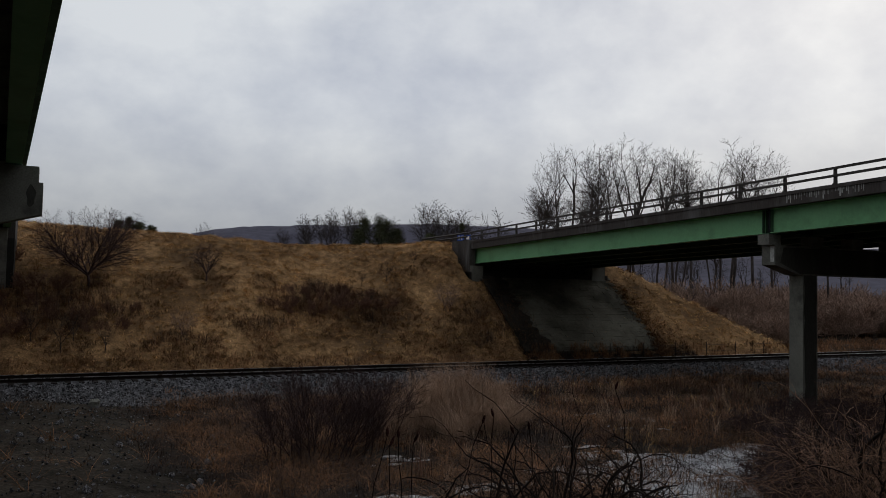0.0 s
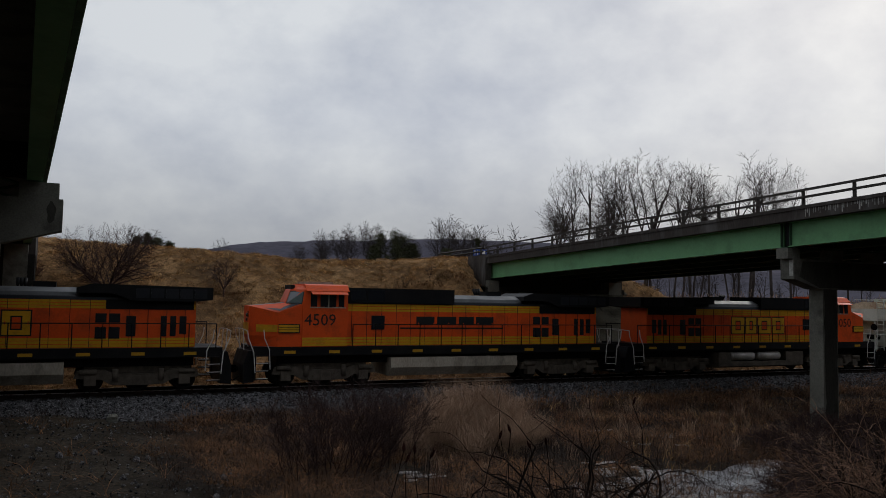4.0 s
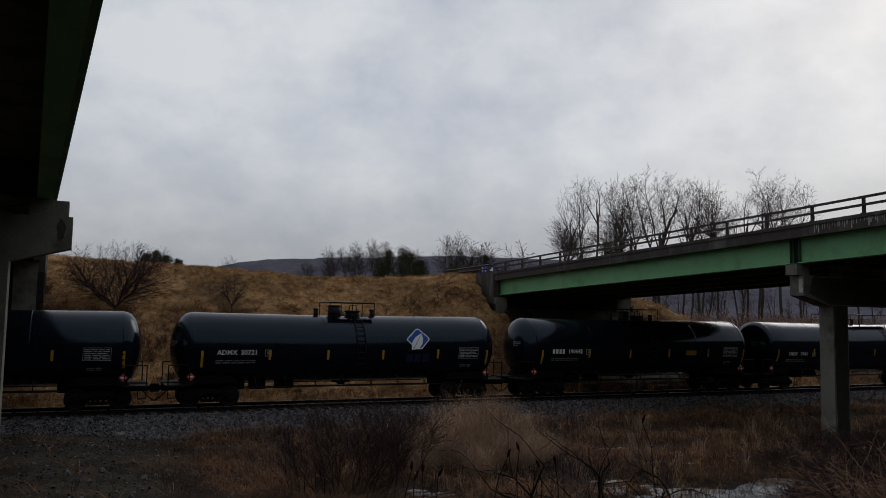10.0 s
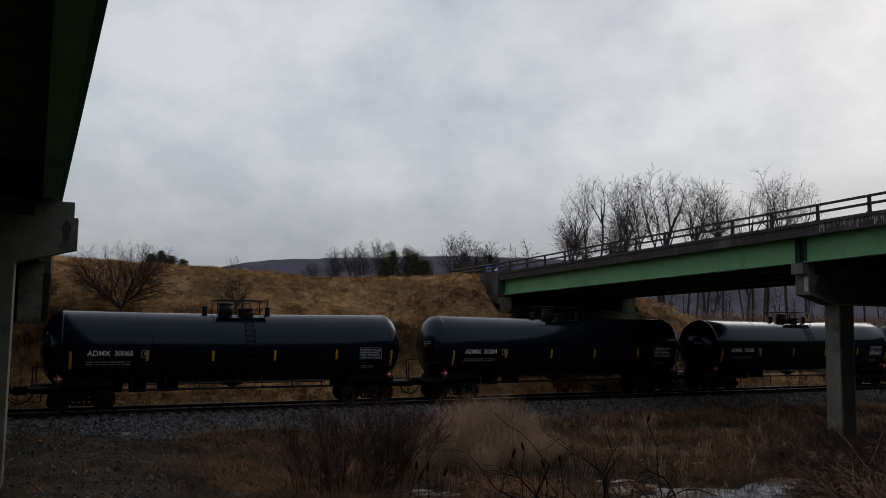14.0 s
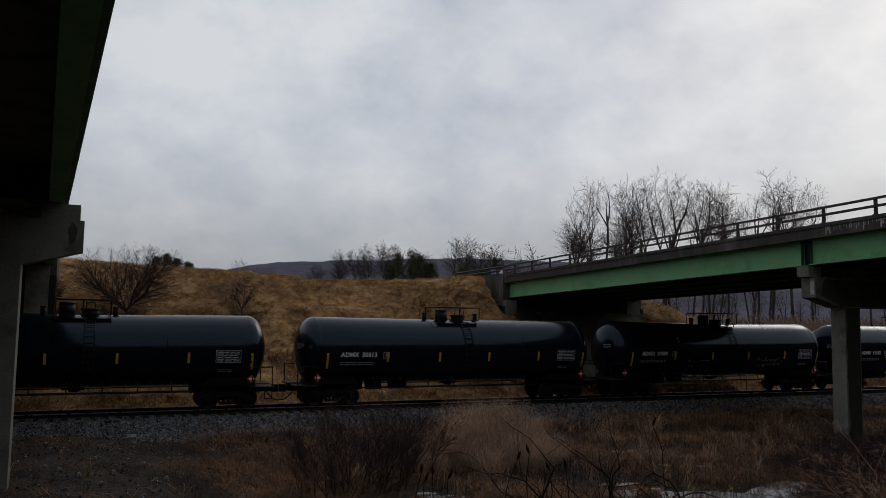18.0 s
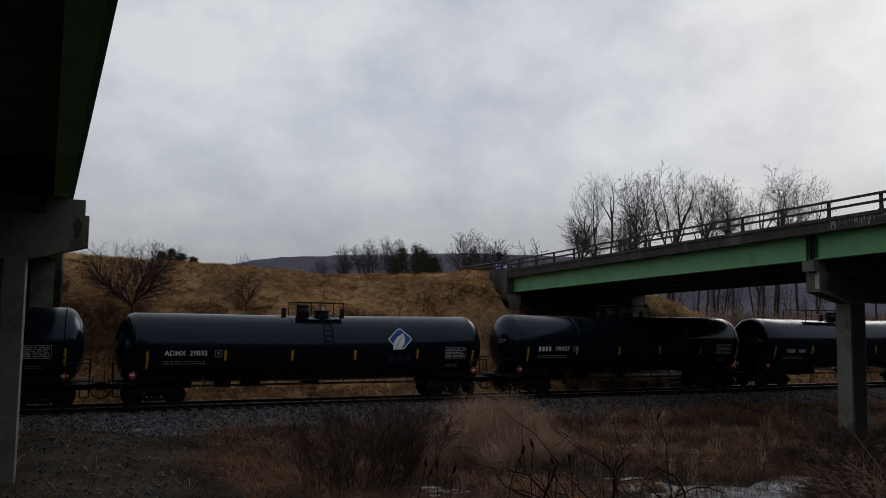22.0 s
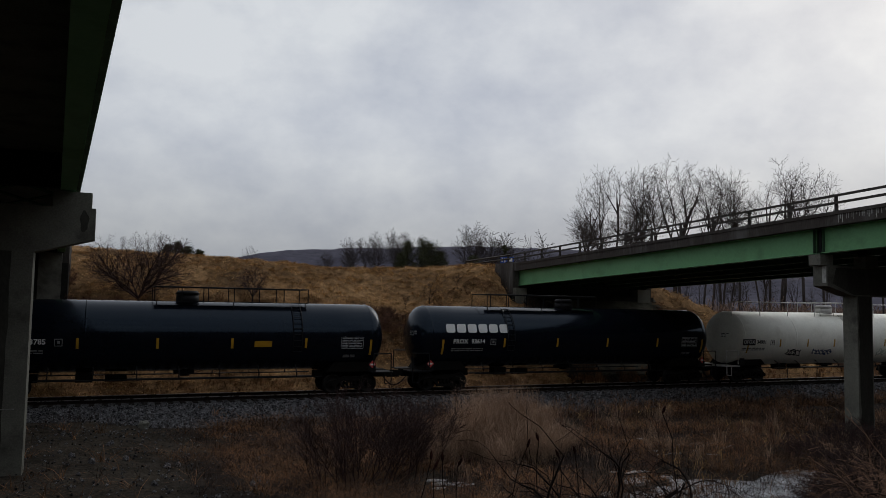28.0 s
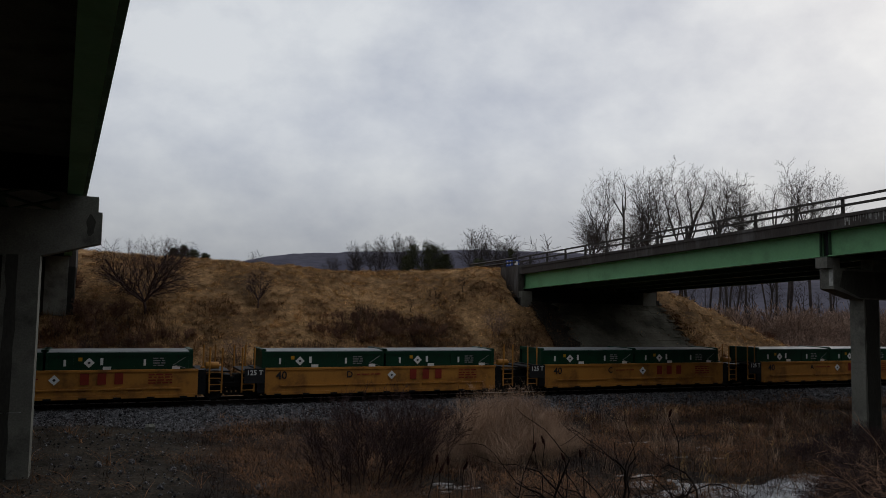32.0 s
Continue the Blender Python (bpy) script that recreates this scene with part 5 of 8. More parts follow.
        part("twig", canes[i % 3][1], M_BRAMBLE, t, "fine bramble twigs")["kind"] = "stuff"


build_trees()


def build_conifer(x, y, height, width, seed):
    rng = random.Random(seed)
    t = thing("pine_tree", "dark green pine among bare trees", "tree", "pines behind the crest", at=pose(x, y, ground_z(x, y) - 0.3))
    bm = bmesh.new()
    tube(bm, (0, 0, 0), (0.1, 0, height * 0.92), 0.14, 0.03, 7)
    part("trunk", bm, M_BARK, t, "straight brown trunk")
    verts, faces = [], []
    for k in range(34):
        f = (k + rng.random()) / 34
        z = height * (0.14 + 0.80 * f)
        rad = width * (1.08 - f) ** 0.55 * rng.uniform(0.25, 1.0) * 0.8
        a = k * 2.4 + rng.random()
        hub, size = Vector((rad * math.cos(a), rad * math.sin(a), z)), width * rng.uniform(0.10, 0.2)
        for _ in range(120):
            c = hub + Vector((rng.gauss(0, size), rng.gauss(0, size), rng.gauss(0.05, size * 0.55)))
            b = len(verts)
            u = Vector((rng.gauss(0, 1), rng.gauss(0, 1), rng.gauss(0.5, 0.6))).normalized() * rng.uniform(0.12, 0.26)
            v = Vector((rng.gauss(0, 1), rng.gauss(0, 1), rng.gauss(0, 1))).normalized() * 0.035
            verts += [c - v, c + v, c + u]
            faces.append((b, b + 1, b + 2))
    part("crown", raw_mesh("crown", verts, faces, M_NEEDLE), M_NEEDLE, t, "dark needle clumps")


for x, y, top, w, s in ((31.2, 84, 11.7, 1.5, 1), (32.6, 83, 12.0, 1.8, 2), (33.9, 84, 11.6, 1.7, 3), (30.0, 83, 10.2, 1.4, 6), (35.2, 84, 10.7, 1.3, 10), (5.4, 84, 10.1, 1.1, 4), (6.4, 84, 10.4, 1.0, 11), (7.4, 84, 10.0, 1.2, 5), (8.5, 84, 9.6, 1.1, 9), (39.4, 84, 10.3, 1.6, 7), (44.6, 86, 12.3, 0.9, 8)):
    h = top - ground_z(x, y) + 0.3
    build_conifer(x, y, h, w, s)


def build_hills():
    """Wooded ridges far off, low to one side and long behind the woods."""
    for name, dist, table in (("far_hill", 1500, ((-12, 40), (5, 66), (10, 95), (12, 102), (16, 108), (20, 112), (26, 117), (32, 112), (40, 96), (52, 78), (64, 72), (80, 60), (100, 40))),
                              ("near_ridge", 700, ((26, 18), (34, 24), (42, 30), (52, 34), (66, 36), (80, 30), (100, 22)))):
        verts, faces = [], []
        n = 240
        a0, a1 = table[0][0], table[-1][0]
        for i in range(n + 1):
            az = a0 + (a1 - a0) * i / n
            h = lerp_table(table, az) * (1 + 0.03 * noise.noise((az * 0.5, 1.0, 0.0))) + 1.6 * noise.noise((az * 9.0, 3.0, 0.0)) + 0.8 * noise.noise((az * 31.0, 5.0, 0.0))
            s, c = math.sin(radians(az)), math.cos(radians(az))
            for k, (d, f) in enumerate(((0.72, -0.1), (0.8, 0.3), (0.92, 0.78), (1.0, 1.0), (1.1, 0.7), (1.3, -0.1))):
                verts.append((dist * d * s, dist * d * c, h * f + 2))
            if i:
                for k in range(5):
                    b = (i - 1) * 6 + k
                    faces.append((b, b + 6, b + 7, b + 1))
        ob = new("backdrop", raw_mesh(name, verts, faces, M_HILL, True))
        tagged(ob, "long dark wooded ridge on the horizon", "hill", kind="structure")


build_hills()


# ---- small things round the track ----


def ice_patch(x, y, rx, ry, seed, label):
    rng = random.Random(seed)
    pts = []
    for i in range(26):
        a = 6.28319 * i / 26
        k = 1.25 + 0.5 * noise.noise((math.cos(a) * 1.7 + seed, math.sin(a) * 1.7, 2.0)) + rng.gauss(0, 0.06)
        pts.append((x + rx * k * math.cos(a), y + ry * k * math.sin(a)))
    z = sum(ground_z(px, py) for px, py in pts) / 26 + 0.02
    bm = bmesh.new()
    prism(bm, pts, z - 0.12, z, "z")
    whole("ice_patch", bm, M_ICE, label, "ice", "ice patches in the ditch")


for k, (x, y, rx, ry) in enumerate(((17.4, 18.2, 3.6, 1.9), (20.8, 18.8, 2.0, 1.0), (14.8, 16.8, 2.0, 0.9), (17.5, 16.2, 2.2, 0.7), (13.2, 19.8, 0.6, 0.3), (15.2, 20.6, 0.5, 0.25), (6.9, 17.9, 1.0, 0.35), (21.9, 25.6, 0.9, 0.35), (22.8, 24.6, 0.7, 0.3), (7.4, 18.0, 1.4, 0.5), (10.4, 18.3, 1.2, 0.4), (20.4, 27.6, 0.6, 0.2), (19.8, 17.0, 2.4, 1.1), (17.6, 15.6, 2.2, 0.9), (21.6, 19.4, 2.0, 0.8), (20.2, 15.9, 1.4, 0.6))):
    ice_patch(x, y, rx, ry, 60 + k, "thin grey-white ice among dead grass")


rng_ice = random.Random(15)
for k in range(26):
    cx, cy, wx, wy = ((9.4, 22.3, 0.8, 0.5), (15.4, 21.4, 1.5, 0.8), (19.6, 24.2, 1.4, 1.0))[k % 3]
    ice_patch(cx + rng_ice.uniform(-wx, wx), cy + rng_ice.uniform(-wy, wy), rng_ice.uniform(0.07, 0.26), rng_ice.uniform(0.05, 0.14), 90 + k, "broken white ice among dead grass")


def build_paving():
    """Concrete blocks on the slope under the farther bridge."""
    pave = thing("slope_paving", "grey concrete block paving on the slope under the bridge", "paving", kind="structure")
    bm = bmesh.new()
    prism(bm, [(44.2, -0.6), (44.2, 0.0), (50.6, 5.12), (50.6, 3.2)], 27.8, 39.2, "x")
    part("bed", bm, M_PAVING, pave)
    bm = bmesh.new()
    box(bm, -0.598, 0.598, -0.169, 0.169, 0.0, 0.05)
    block = mesh_of("paving_block", bm, M_PAVING, 0.005)
    rng = random.Random(8)
    for j in range(24):
        for i in range(9):
            f = (j + 0.5) / 24
            ob = part("paving_block", block, M_PAVING, pave)
            ob.matrix_local = pose(28.72 + i * 1.2 + (0.5 if j % 2 else 0.0) + rng.uniform(-0.02, 0.02), 44.2 + 6.4 * f, 0.0 + 5.12 * f + rng.uniform(-0.014, 0.014), 38.66 + rng.uniform(-1.6, 1.6), rng.uniform(-0.8, 0.8), 0)


build_paving()


def build_earth_sheet():
    """A dark earth sheet, added for the dirt and shade on one side of the paving."""
    verts, faces = [], []
    rows, cols = 40, 14
    for j in range(rows + 1):
        f = j / rows
        y = 44.1 + 6.2 * f
        reach = 1.5 + 1.3 * noise.noise((1.0, y * 0.7, 3.0)) + 0.6 * noise.noise((2.0, y * 2.3, 5.0))
        for i in range(cols + 1):
            k = i / cols
            x = 27.7 + (0.6 + max(0.3, reach)) * k
            lift = 0.15 * (1 - k) ** 0.7 + 0.05 * noise.noise((x * 1.7, y * 1.7, 6.0)) + (-0.06 if i == cols else 0.0)
            verts.append((x, y, (y - 44.2) * 0.8 + 0.05 + lift))
    for j in range(rows):
        for i in range(cols):
            b = j * (cols + 1) + i
            faces.append((b, b + 1, b + cols + 2, b + cols + 1))
    tagged(new("soil_wash", raw_mesh("soil_wash", verts, faces, M_DIRT, True)), "dark earth sheet over the edge of the paving", "soil", kind="stuff")


build_earth_sheet()


def build_fence():
    fence = thing("wire_fence", "low wire fence with thin posts along the track", "fence")
    posts = [34.0 + 2.9 * i for i in range(8)]
    for x in posts:
        bm = bmesh.new()
        z = ground_z(x, 43.4)
        tube(bm, (x, 43.4, z - 0.2), (x + 0.03, 43.4, z + 1.15), 0.035, 0.03, 6)
        part("fence_post", bm, M_BARK, fence)
    for dz in (0.5, 0.95):
        bm = bmesh.new()
        rod(bm, [(x, 43.4, ground_z(x, 43.4) + dz) for x in posts], 0.008, 4)
        part("fence_wire", bm, M_RAILING, fence)


build_fence()


def build_guide_rail():
    rail = thing("guide_rail", "steel box-beam guide rail on the bridge approach", "guard rail")
    for k in range(6):
        y = 51.6 + k * 1.85
        x = 27.05 + k * 0.17
        bm = bmesh.new()
        z = right_gz(51) + 1.75
        box(bm, x - 0.05, x + 0.05, y - 0.05, y + 0.05, z - 0.8, z + 0.62)
        part("guide_post", bm, M_RAILING, rail)
    for dz in (0.22, 0.5):
        bm = bmesh.new()
        z = right_gz(51) + 1.75 + dz
        tube(bm, (27.0, 51.2, z), (27.9, 61, z), 0.07, n=4)
        part("guide_beam", bm, M_RAILING, rail)


build_guide_rail()


def build_sign():
    sign = thing("road_sign", "small blue service sign with white shapes at the bridge end", "road sign")
    x, y, z = 30.3, 58.0, 8.2
    for dx in (-0.45, 0.45):
        boxes("sign_post", M_RAILING, sign, (x + dx - 0.03, x + dx + 0.03, y, y + 0.05, 6.6, z + 0.3))
    boxes("sign_panel", M_BLUE, sign, (x - 0.62, x + 0.62, y - 0.03, y, z - 0.24, z + 0.3), label="blue sign panel")
    boxes("sign_symbol", M_WHITE, sign, (x - 0.52, x - 0.44, y - 0.036, y - 0.03, z - 0.14, z + 0.2), (x - 0.26, x - 0.18, y - 0.036, y - 0.03, z - 0.14, z + 0.2), (x - 0.44, x - 0.26, y - 0.036, y - 0.03, z - 0.01, z + 0.07), label="white letter shape")
    boxes("sign_symbol", M_WHITE, sign, (x + 0.18, x + 0.48, y - 0.036, y - 0.03, z - 0.08, z + 0.2), label="white plain symbol")


build_sign()


def build_rock(x, y, s, label, mat, name="rock"):
    bm = bmesh.new()
    bmesh.ops.create_icosphere(bm, subdivisions=2, radius=s)
    for v in bm.verts:
        v.co *= 1 + 0.5 * noise.noise(v.co * (1.4 / s) + Vector((x, y, 0)))
        v.co.z *= 1.05
        v.co += Vector((x, y, ground_z(x, y) + s * 0.45))
    whole(name, bm, mat, label, "rock", "loose rocks")


build_rock(1.55, 33.6, 0.21, "pale grey rock at the foot of the ballast", M_CONCRETE)
rng_rock = random.Random(3)
for _ in range(26):
    build_rock(rng_rock.uniform(-1.2, 5.5), rng_rock.uniform(19.5, 29), rng_rock.uniform(0.05, 0.12), "small grey stone on the gravel bank", M_BALLAST)


def sumac_limb(store, rng, p, d, length, r, level=0):
    """A crooked limb that climbs, arches over and forks; twigs turn up again."""
    n = max(3, int(length / 0.16))
    for i in range(n):
        f = i / n
        d = (d + Vector((rng.gauss(0, 0.24), rng.gauss(0, 0.18), rng.gauss(0, 0.16) + (0.03 if level else 0.12 - 0.42 * f)))).normalized()
        q = p + d * (length / n)
        stick(*store[0 if level == 0 else 1], p, q, r * (1 - 0.65 * f), r * (1 - 0.65 * (f + 1 / n)), 6 if level == 0 else 4)
        if level < 2 and f > 0.35 and rng.random() < (0.75, 0.4)[level]:
            e = (d * 0.4 + Vector((rng.gauss(0, 0.7), rng.gauss(0, 0.5), rng.gauss(0.12, 0.45)))).normalized()
            sumac_limb(store, rng, q, e, length * rng.uniform(0.22, 0.42), max(0.0045, r * (0.42 - 0.2 * f)), level + 1)
        p = q


def build_sumac():
    """Dark sumac on the near bank: arching old limbs, and thin crooked stems that end in seed heads."""
    rng = random.Random(91)
    for x, y, k in ((5.0, 9.0, 7), (5.6, 9.0, 9), (6.2, 9.0, 9), (6.9, 9.2, 10), (7.5, 9.4, 8), (8.2, 9.9, 6)):
        c = thing("sumac_shrub", "old dark sumac with thick arching twisted limbs", "shrub", "sumacs on the near bank")
        store = ([], []), ([], [])
        for _ in range(k):
            p = Vector((x + rng.gauss(0, 0.3), y + rng.gauss(0, 0.3), ground_z(x, y) - 0.05))
            a = rng.random() * 6.283
            sumac_limb(store, rng, p, Vector((0.55 * math.cos(a), 0.4 * math.sin(a), 1)).normalized(), rng.uniform(1.95, 2.55), rng.uniform(0.018, 0.036))
        part("limb", raw_mesh("limb", *store[0], M_OLD_CANE, True), M_OLD_CANE, c, "thick twisted dark limbs")["kind"] = "stuff"
        part("twig", raw_mesh("twig", *store[1], M_OLD_CANE), M_OLD_CANE, c, "crooked dark twigs")["kind"] = "stuff"
    for x, y, z in ((5.02, 9.0, 2.58), (5.25, 9.1, 2.63), (5.5, 9.0, 2.42), (5.8, 9.1, 2.44), (7.15, 9.0, 2.93), (3.7, 9.0, 2.50), (3.78, 9.1, 2.36), (3.85, 9.0, 2.47), (4.1, 9.1, 2.38)):
        c = thing("sumac", "thin crooked sumac stem with a dark red seed head", "shrub", "sumac seed heads on the near bank")
        foot, tip = Vector((x + rng.uniform(-0.4, 0.4), y + rng.uniform(0, 0.5), 0.0)), Vector((x, y, z - 0.02))
        foot.z = ground_z(foot.x, foot.y) - 0.05
        side = Vector((rng.uniform(-0.3, 0.3), 0, 0))
        pts = [foot.lerp(tip, i / 8) + side * math.sin(3.1416 * i / 8) + Vector((rng.gauss(0, 0.02), rng.gauss(0, 0.02), 0)) * (0 < i < 8) for i in range(9)]
        verts = [q + Vector((math.cos(1.2566 * k), math.sin(1.2566 * k), 0)) * (0.013 - 0.001 * i) for i, q in enumerate(pts) for k in range(5)]
        faces = [(i * 5 + k, i * 5 + (k + 1) % 5, i * 5 + 5 + (k + 1) % 5, i * 5 + 5 + k) for i in range(8) for k in range(5)]
        part("stem", raw_mesh("stem", verts, faces, M_OLD_CANE, True), M_OLD_CANE, c)
        bm = bmesh.new()
        lean = Vector((rng.gauss(0, 0.015), rng.gauss(0, 0.012), 0.028))
        q = tip.copy()
        for ra, rb in ((0.006, 0.017), (0.017, 0.02), (0.02, 0.013), (0.013, 0.004)):
            tube(bm, q, q + lean, ra, rb, 8)
            q = q + lean
        part("seed_head", bm, M_SEED_HEAD, c, "velvety dark red cone-shaped seed head")


build_sumac()

# ---- the train: distances along it in metres from a fixed mark; it runs towards lower x ----
MOVERS = []


def run(t):
    """How far the train has gone after t seconds."""
    return t * (18.99569 + t * (0.02782224 - t * 0.000167635))


def rides(ob, u, turned=0.0, y=0.0, z=0.0):
    MOVERS.append((ob, u, turned, y, z))
    return ob


TEXTS = {}


def lettering(words, height, mat, parent, x, y, z, lean=0.0, name="lettering", label="", flip=False, slant=0.0):
    """Painted letters on a side, centred at x, z; y is the face. flip: on the far side."""
    key = (words, height, mat.name, slant)
    if key not in TEXTS:
        cu = bpy.data.curves.new("letters", "FONT")
        cu.body, cu.size, cu.align_x, cu.align_y, cu.resolution_u, cu.shear = words, height / 0.7, "CENTER", "CENTER", 2, slant
        cu.extrude, cu.offset = 0.002, height * 0.025 if height < 0.5 else 0.0
        tmp = bpy.data.objects.new("letters", cu)
        scene.collection.objects.link(tmp)
        bpy.context.view_layer.update()
        me = bpy.data.meshes.new_from_object(tmp.evaluated_get(bpy.context.evaluated_depsgraph_get()))
        bpy.data.objects.remove(tmp)
        me.materials.clear()
        me.materials.append(mat)
        TEXTS[key] = me
    ob = part(name, TEXTS[key], mat, parent, label)
    ob.matrix_local = pose(x, y, z, 90 - lean if not flip else 90 + lean, 0, 180 if flip else 0)
    return ob


def scribble(parent, mat, x, y, z, w, h, seed, lean=0.0, thick=0.022, name="graffiti", label="hand-sprayed graffiti scrawl"):
    """Loops and zigzags of paint that spell nothing."""
    rng = random.Random(seed)
    bm = bmesh.new()
    n = max(3, int(w / h * 1.3))
    for k in range(n):
        cx = -w / 2 + w * (k + 0.5) / n
        pts = []
        a0, turns = rng.random() * 6.28, rng.choice((0.7, 1.1, 1.5))
        for i in range(13):
            a = a0 + turns * 6.28 * i / 12
            kick = 1.5 if rng.random() < 0.22 else 1.0
            pts.append((cx + (math.cos(a) * rng.uniform(0.2, 0.8) + 0.25 * math.sin(2.3 * a + k)) * w / n, (math.sin(a) * rng.uniform(0.2, 0.5) * kick + 0.12 * math.cos(3.1 * a + seed)) * h))
        for (ax, az), (bx, bz) in zip(pts, pts[1:]):
            d = Vector((bx - ax, 0, bz - az))
            if d.length < 1e-4:
                continue
            s = d.cross(Vector((0, 1, 0))).normalized() * thick
            q = [Vector((ax, 0, az)) - s, Vector((bx, 0, bz)) - s, Vector((bx, 0, bz)) + s, Vector((ax, 0, az)) + s]
            lift = Vector((0, -0.0005 * (k % 4), 0))
            bm.faces.new([bm.verts.new(p + lift) for p in q])
    ob = part(name, bm, mat, parent, label)
    ob.matrix_local = pose(x, y, z, -lean, 0, 0)
    return ob


def flat_shape(name, outline, mat, parent, x, y, z, lean=0.0, label="", thick=0.004):
    bm = bmesh.new()
    prism(bm, outline, -thick, 0.0)
    ob = part(name, bm, mat, parent, label)
    ob.matrix_local = pose(x, y, z, -lean, 0, 0)
    return ob


def stencil(name, mat, parent, x, y, z, w, h, lines, lean=0.0, label="", seed=1):
    """Small lines of lettering as plain bars."""
    rng = random.Random(seed)
    bm = bmesh.new()
    pitch = h / lines
    for i in range(lines):
        cx = -w / 2
        while cx < w / 2 - 0.05:
            d = min(rng.uniform(0.12, 0.4), w / 2 - cx)
            box(bm, cx, cx + d, -0.004, 0, h / 2 - (i + 0.72) * pitch, h / 2 - (i + 0.28) * pitch)
            cx += d + 0.06
    ob = tagged(part(name, bm, mat, parent, label), kind="stuff")
    ob.matrix_local = pose(x, y, z, -lean, 0, 0)
    return ob


def wheel_mesh(r, name):
    bm = bmesh.new()
    prof = [(0.0, 0.10), (r * 0.25, 0.10), (r * 0.32, 0.04), (r * 0.82, 0.03), (r * 0.86, 0.07), (r, 0.065), (r + 0.005, -0.05), (r + 0.03, -0.075), (r + 0.02, -0.09), (r * 0.8, -0.08), (0.0, -0.06)]
    n = 20
    rings = [[bm.verts.new((p * math.cos(6.28319 * i / n), -q, p * math.sin(6.28319 * i / n))) for i in range(n)] for p, q in prof[1:-1]]
    for a, b in zip(rings, rings[1:]):
        for i in range(n):
            bm.faces.new((a[i], a[(i + 1) % n], b[(i + 1) % n], b[i])).smooth = True
    bm.faces.new(rings[0])
    bm.faces.new(rings[-1][::-1])
    return mesh_of(name, bm, M_WHEEL)


WHEEL = wheel_mesh(0.46, "wheel")
LOCO_WHEEL = wheel_mesh(0.53, "wheel")


def truck_frame_mesh():
    """Two cast side frames with their windows, bolster and springs."""
    bm = bmesh.new()
    for y in (-1.0, 1.0):
        top = [(-1.22, 0.50), (-1.10, 0.62), (-0.62, 0.70), (-0.45, 0.82), (0.45, 0.82), (0.62, 0.70), (1.10, 0.62), (1.22, 0.50), (1.20, 0.36), (1.0, 0.38), (0.62, 0.52), (0.45, 0.60), (-0.45, 0.60), (-0.62, 0.52), (-1.0, 0.38), (-1.20, 0.36)]
        prism(bm, top, y - 0.09, y + 0.09)
        low = [(-0.62, 0.54), (-0.40, 0.24), (0.40, 0.24), (0.62, 0.54), (0.48, 0.56), (0.32, 0.36), (-0.32, 0.36), (-0.48, 0.56)]
        prism(bm, low, y - 0.085, y + 0.085)
        for x in (-0.2, 0.0, 0.2):
            tube(bm, (x, y, 0.34), (x, y, 0.6), 0.07, n=8)
        for x in (-0.89, 0.89):
            tube(bm, (x, y - 0.16, 0.46), (x, y + 0.12, 0.46), 0.13, n=10)
    box(bm, -0.24, 0.24, -1.05, 1.05, 0.58, 0.78)
    tube(bm, (0, 0, 0.74), (0, 0, 0.98), 0.3, n=12)
    for x in (-0.89, 0.89):
        tube(bm, (x, -0.75, 0.46), (x, 0.75, 0.46), 0.085, n=8)
    return mesh_of("truck", bm, M_TRUCK)


TRUCK = truck_frame_mesh()


def add_truck(car, x):
    t = part("truck", TRUCK, M_TRUCK, car, "dark cast-iron railway truck")
    t.location.x = x
    for dx in (-0.89, 0.89):
        for s in (-1, 1):
            w = part("wheel", WHEEL, M_WHEEL, t)
            w.matrix_local = pose(dx, s * 0.76, 0.46, 0, 0, 0 if s < 0 else 180)


def add_coupler(car, x, s):
    bm = bmesh.new()
    box(bm, *sorted((x, x - s * 0.75)), -0.11, 0.11, 0.74, 0.95)
    box(bm, *sorted((x + s * 0.06, x - s * 0.24)), -0.17, 0.15, 0.68, 1.02)
    part("coupler", bm, M_TRUCK, car, "rusty knuckle coupler")
    bm = bmesh.new()
    rod(bm, [(x - s * 0.6, -0.35, 0.8), (x - s * 0.35, -0.36, 0.5), (x - s * 0.1, -0.3, 0.32), (x + s * 0.08, -0.22, 0.3)], 0.03)
    part("air_hose", bm, M_BLACK, car)


def ladder(bm, x0, x1, y, z0, z1, step=0.38, r=0.022):
    for x in (x0, x1):
        tube(bm, (x, y, z0), (x, y, z1), r, n=5)
    z = z0 + 0.1
    while z < z1:
        tube(bm, (x0, y, z), (x1, y, z), r * 0.8, n=5)
        z += step


# ---- tank cars ----


def tank_surface(r, zc, z, out=0.012):
    """Where the near side of the tank is at height z: y and the lean of the surface."""
    s = max(-0.98, min(0.98, (z - zc) / r))
    return -(r + out) * math.sqrt(1 - s * s), math.degrees(math.asin(s))


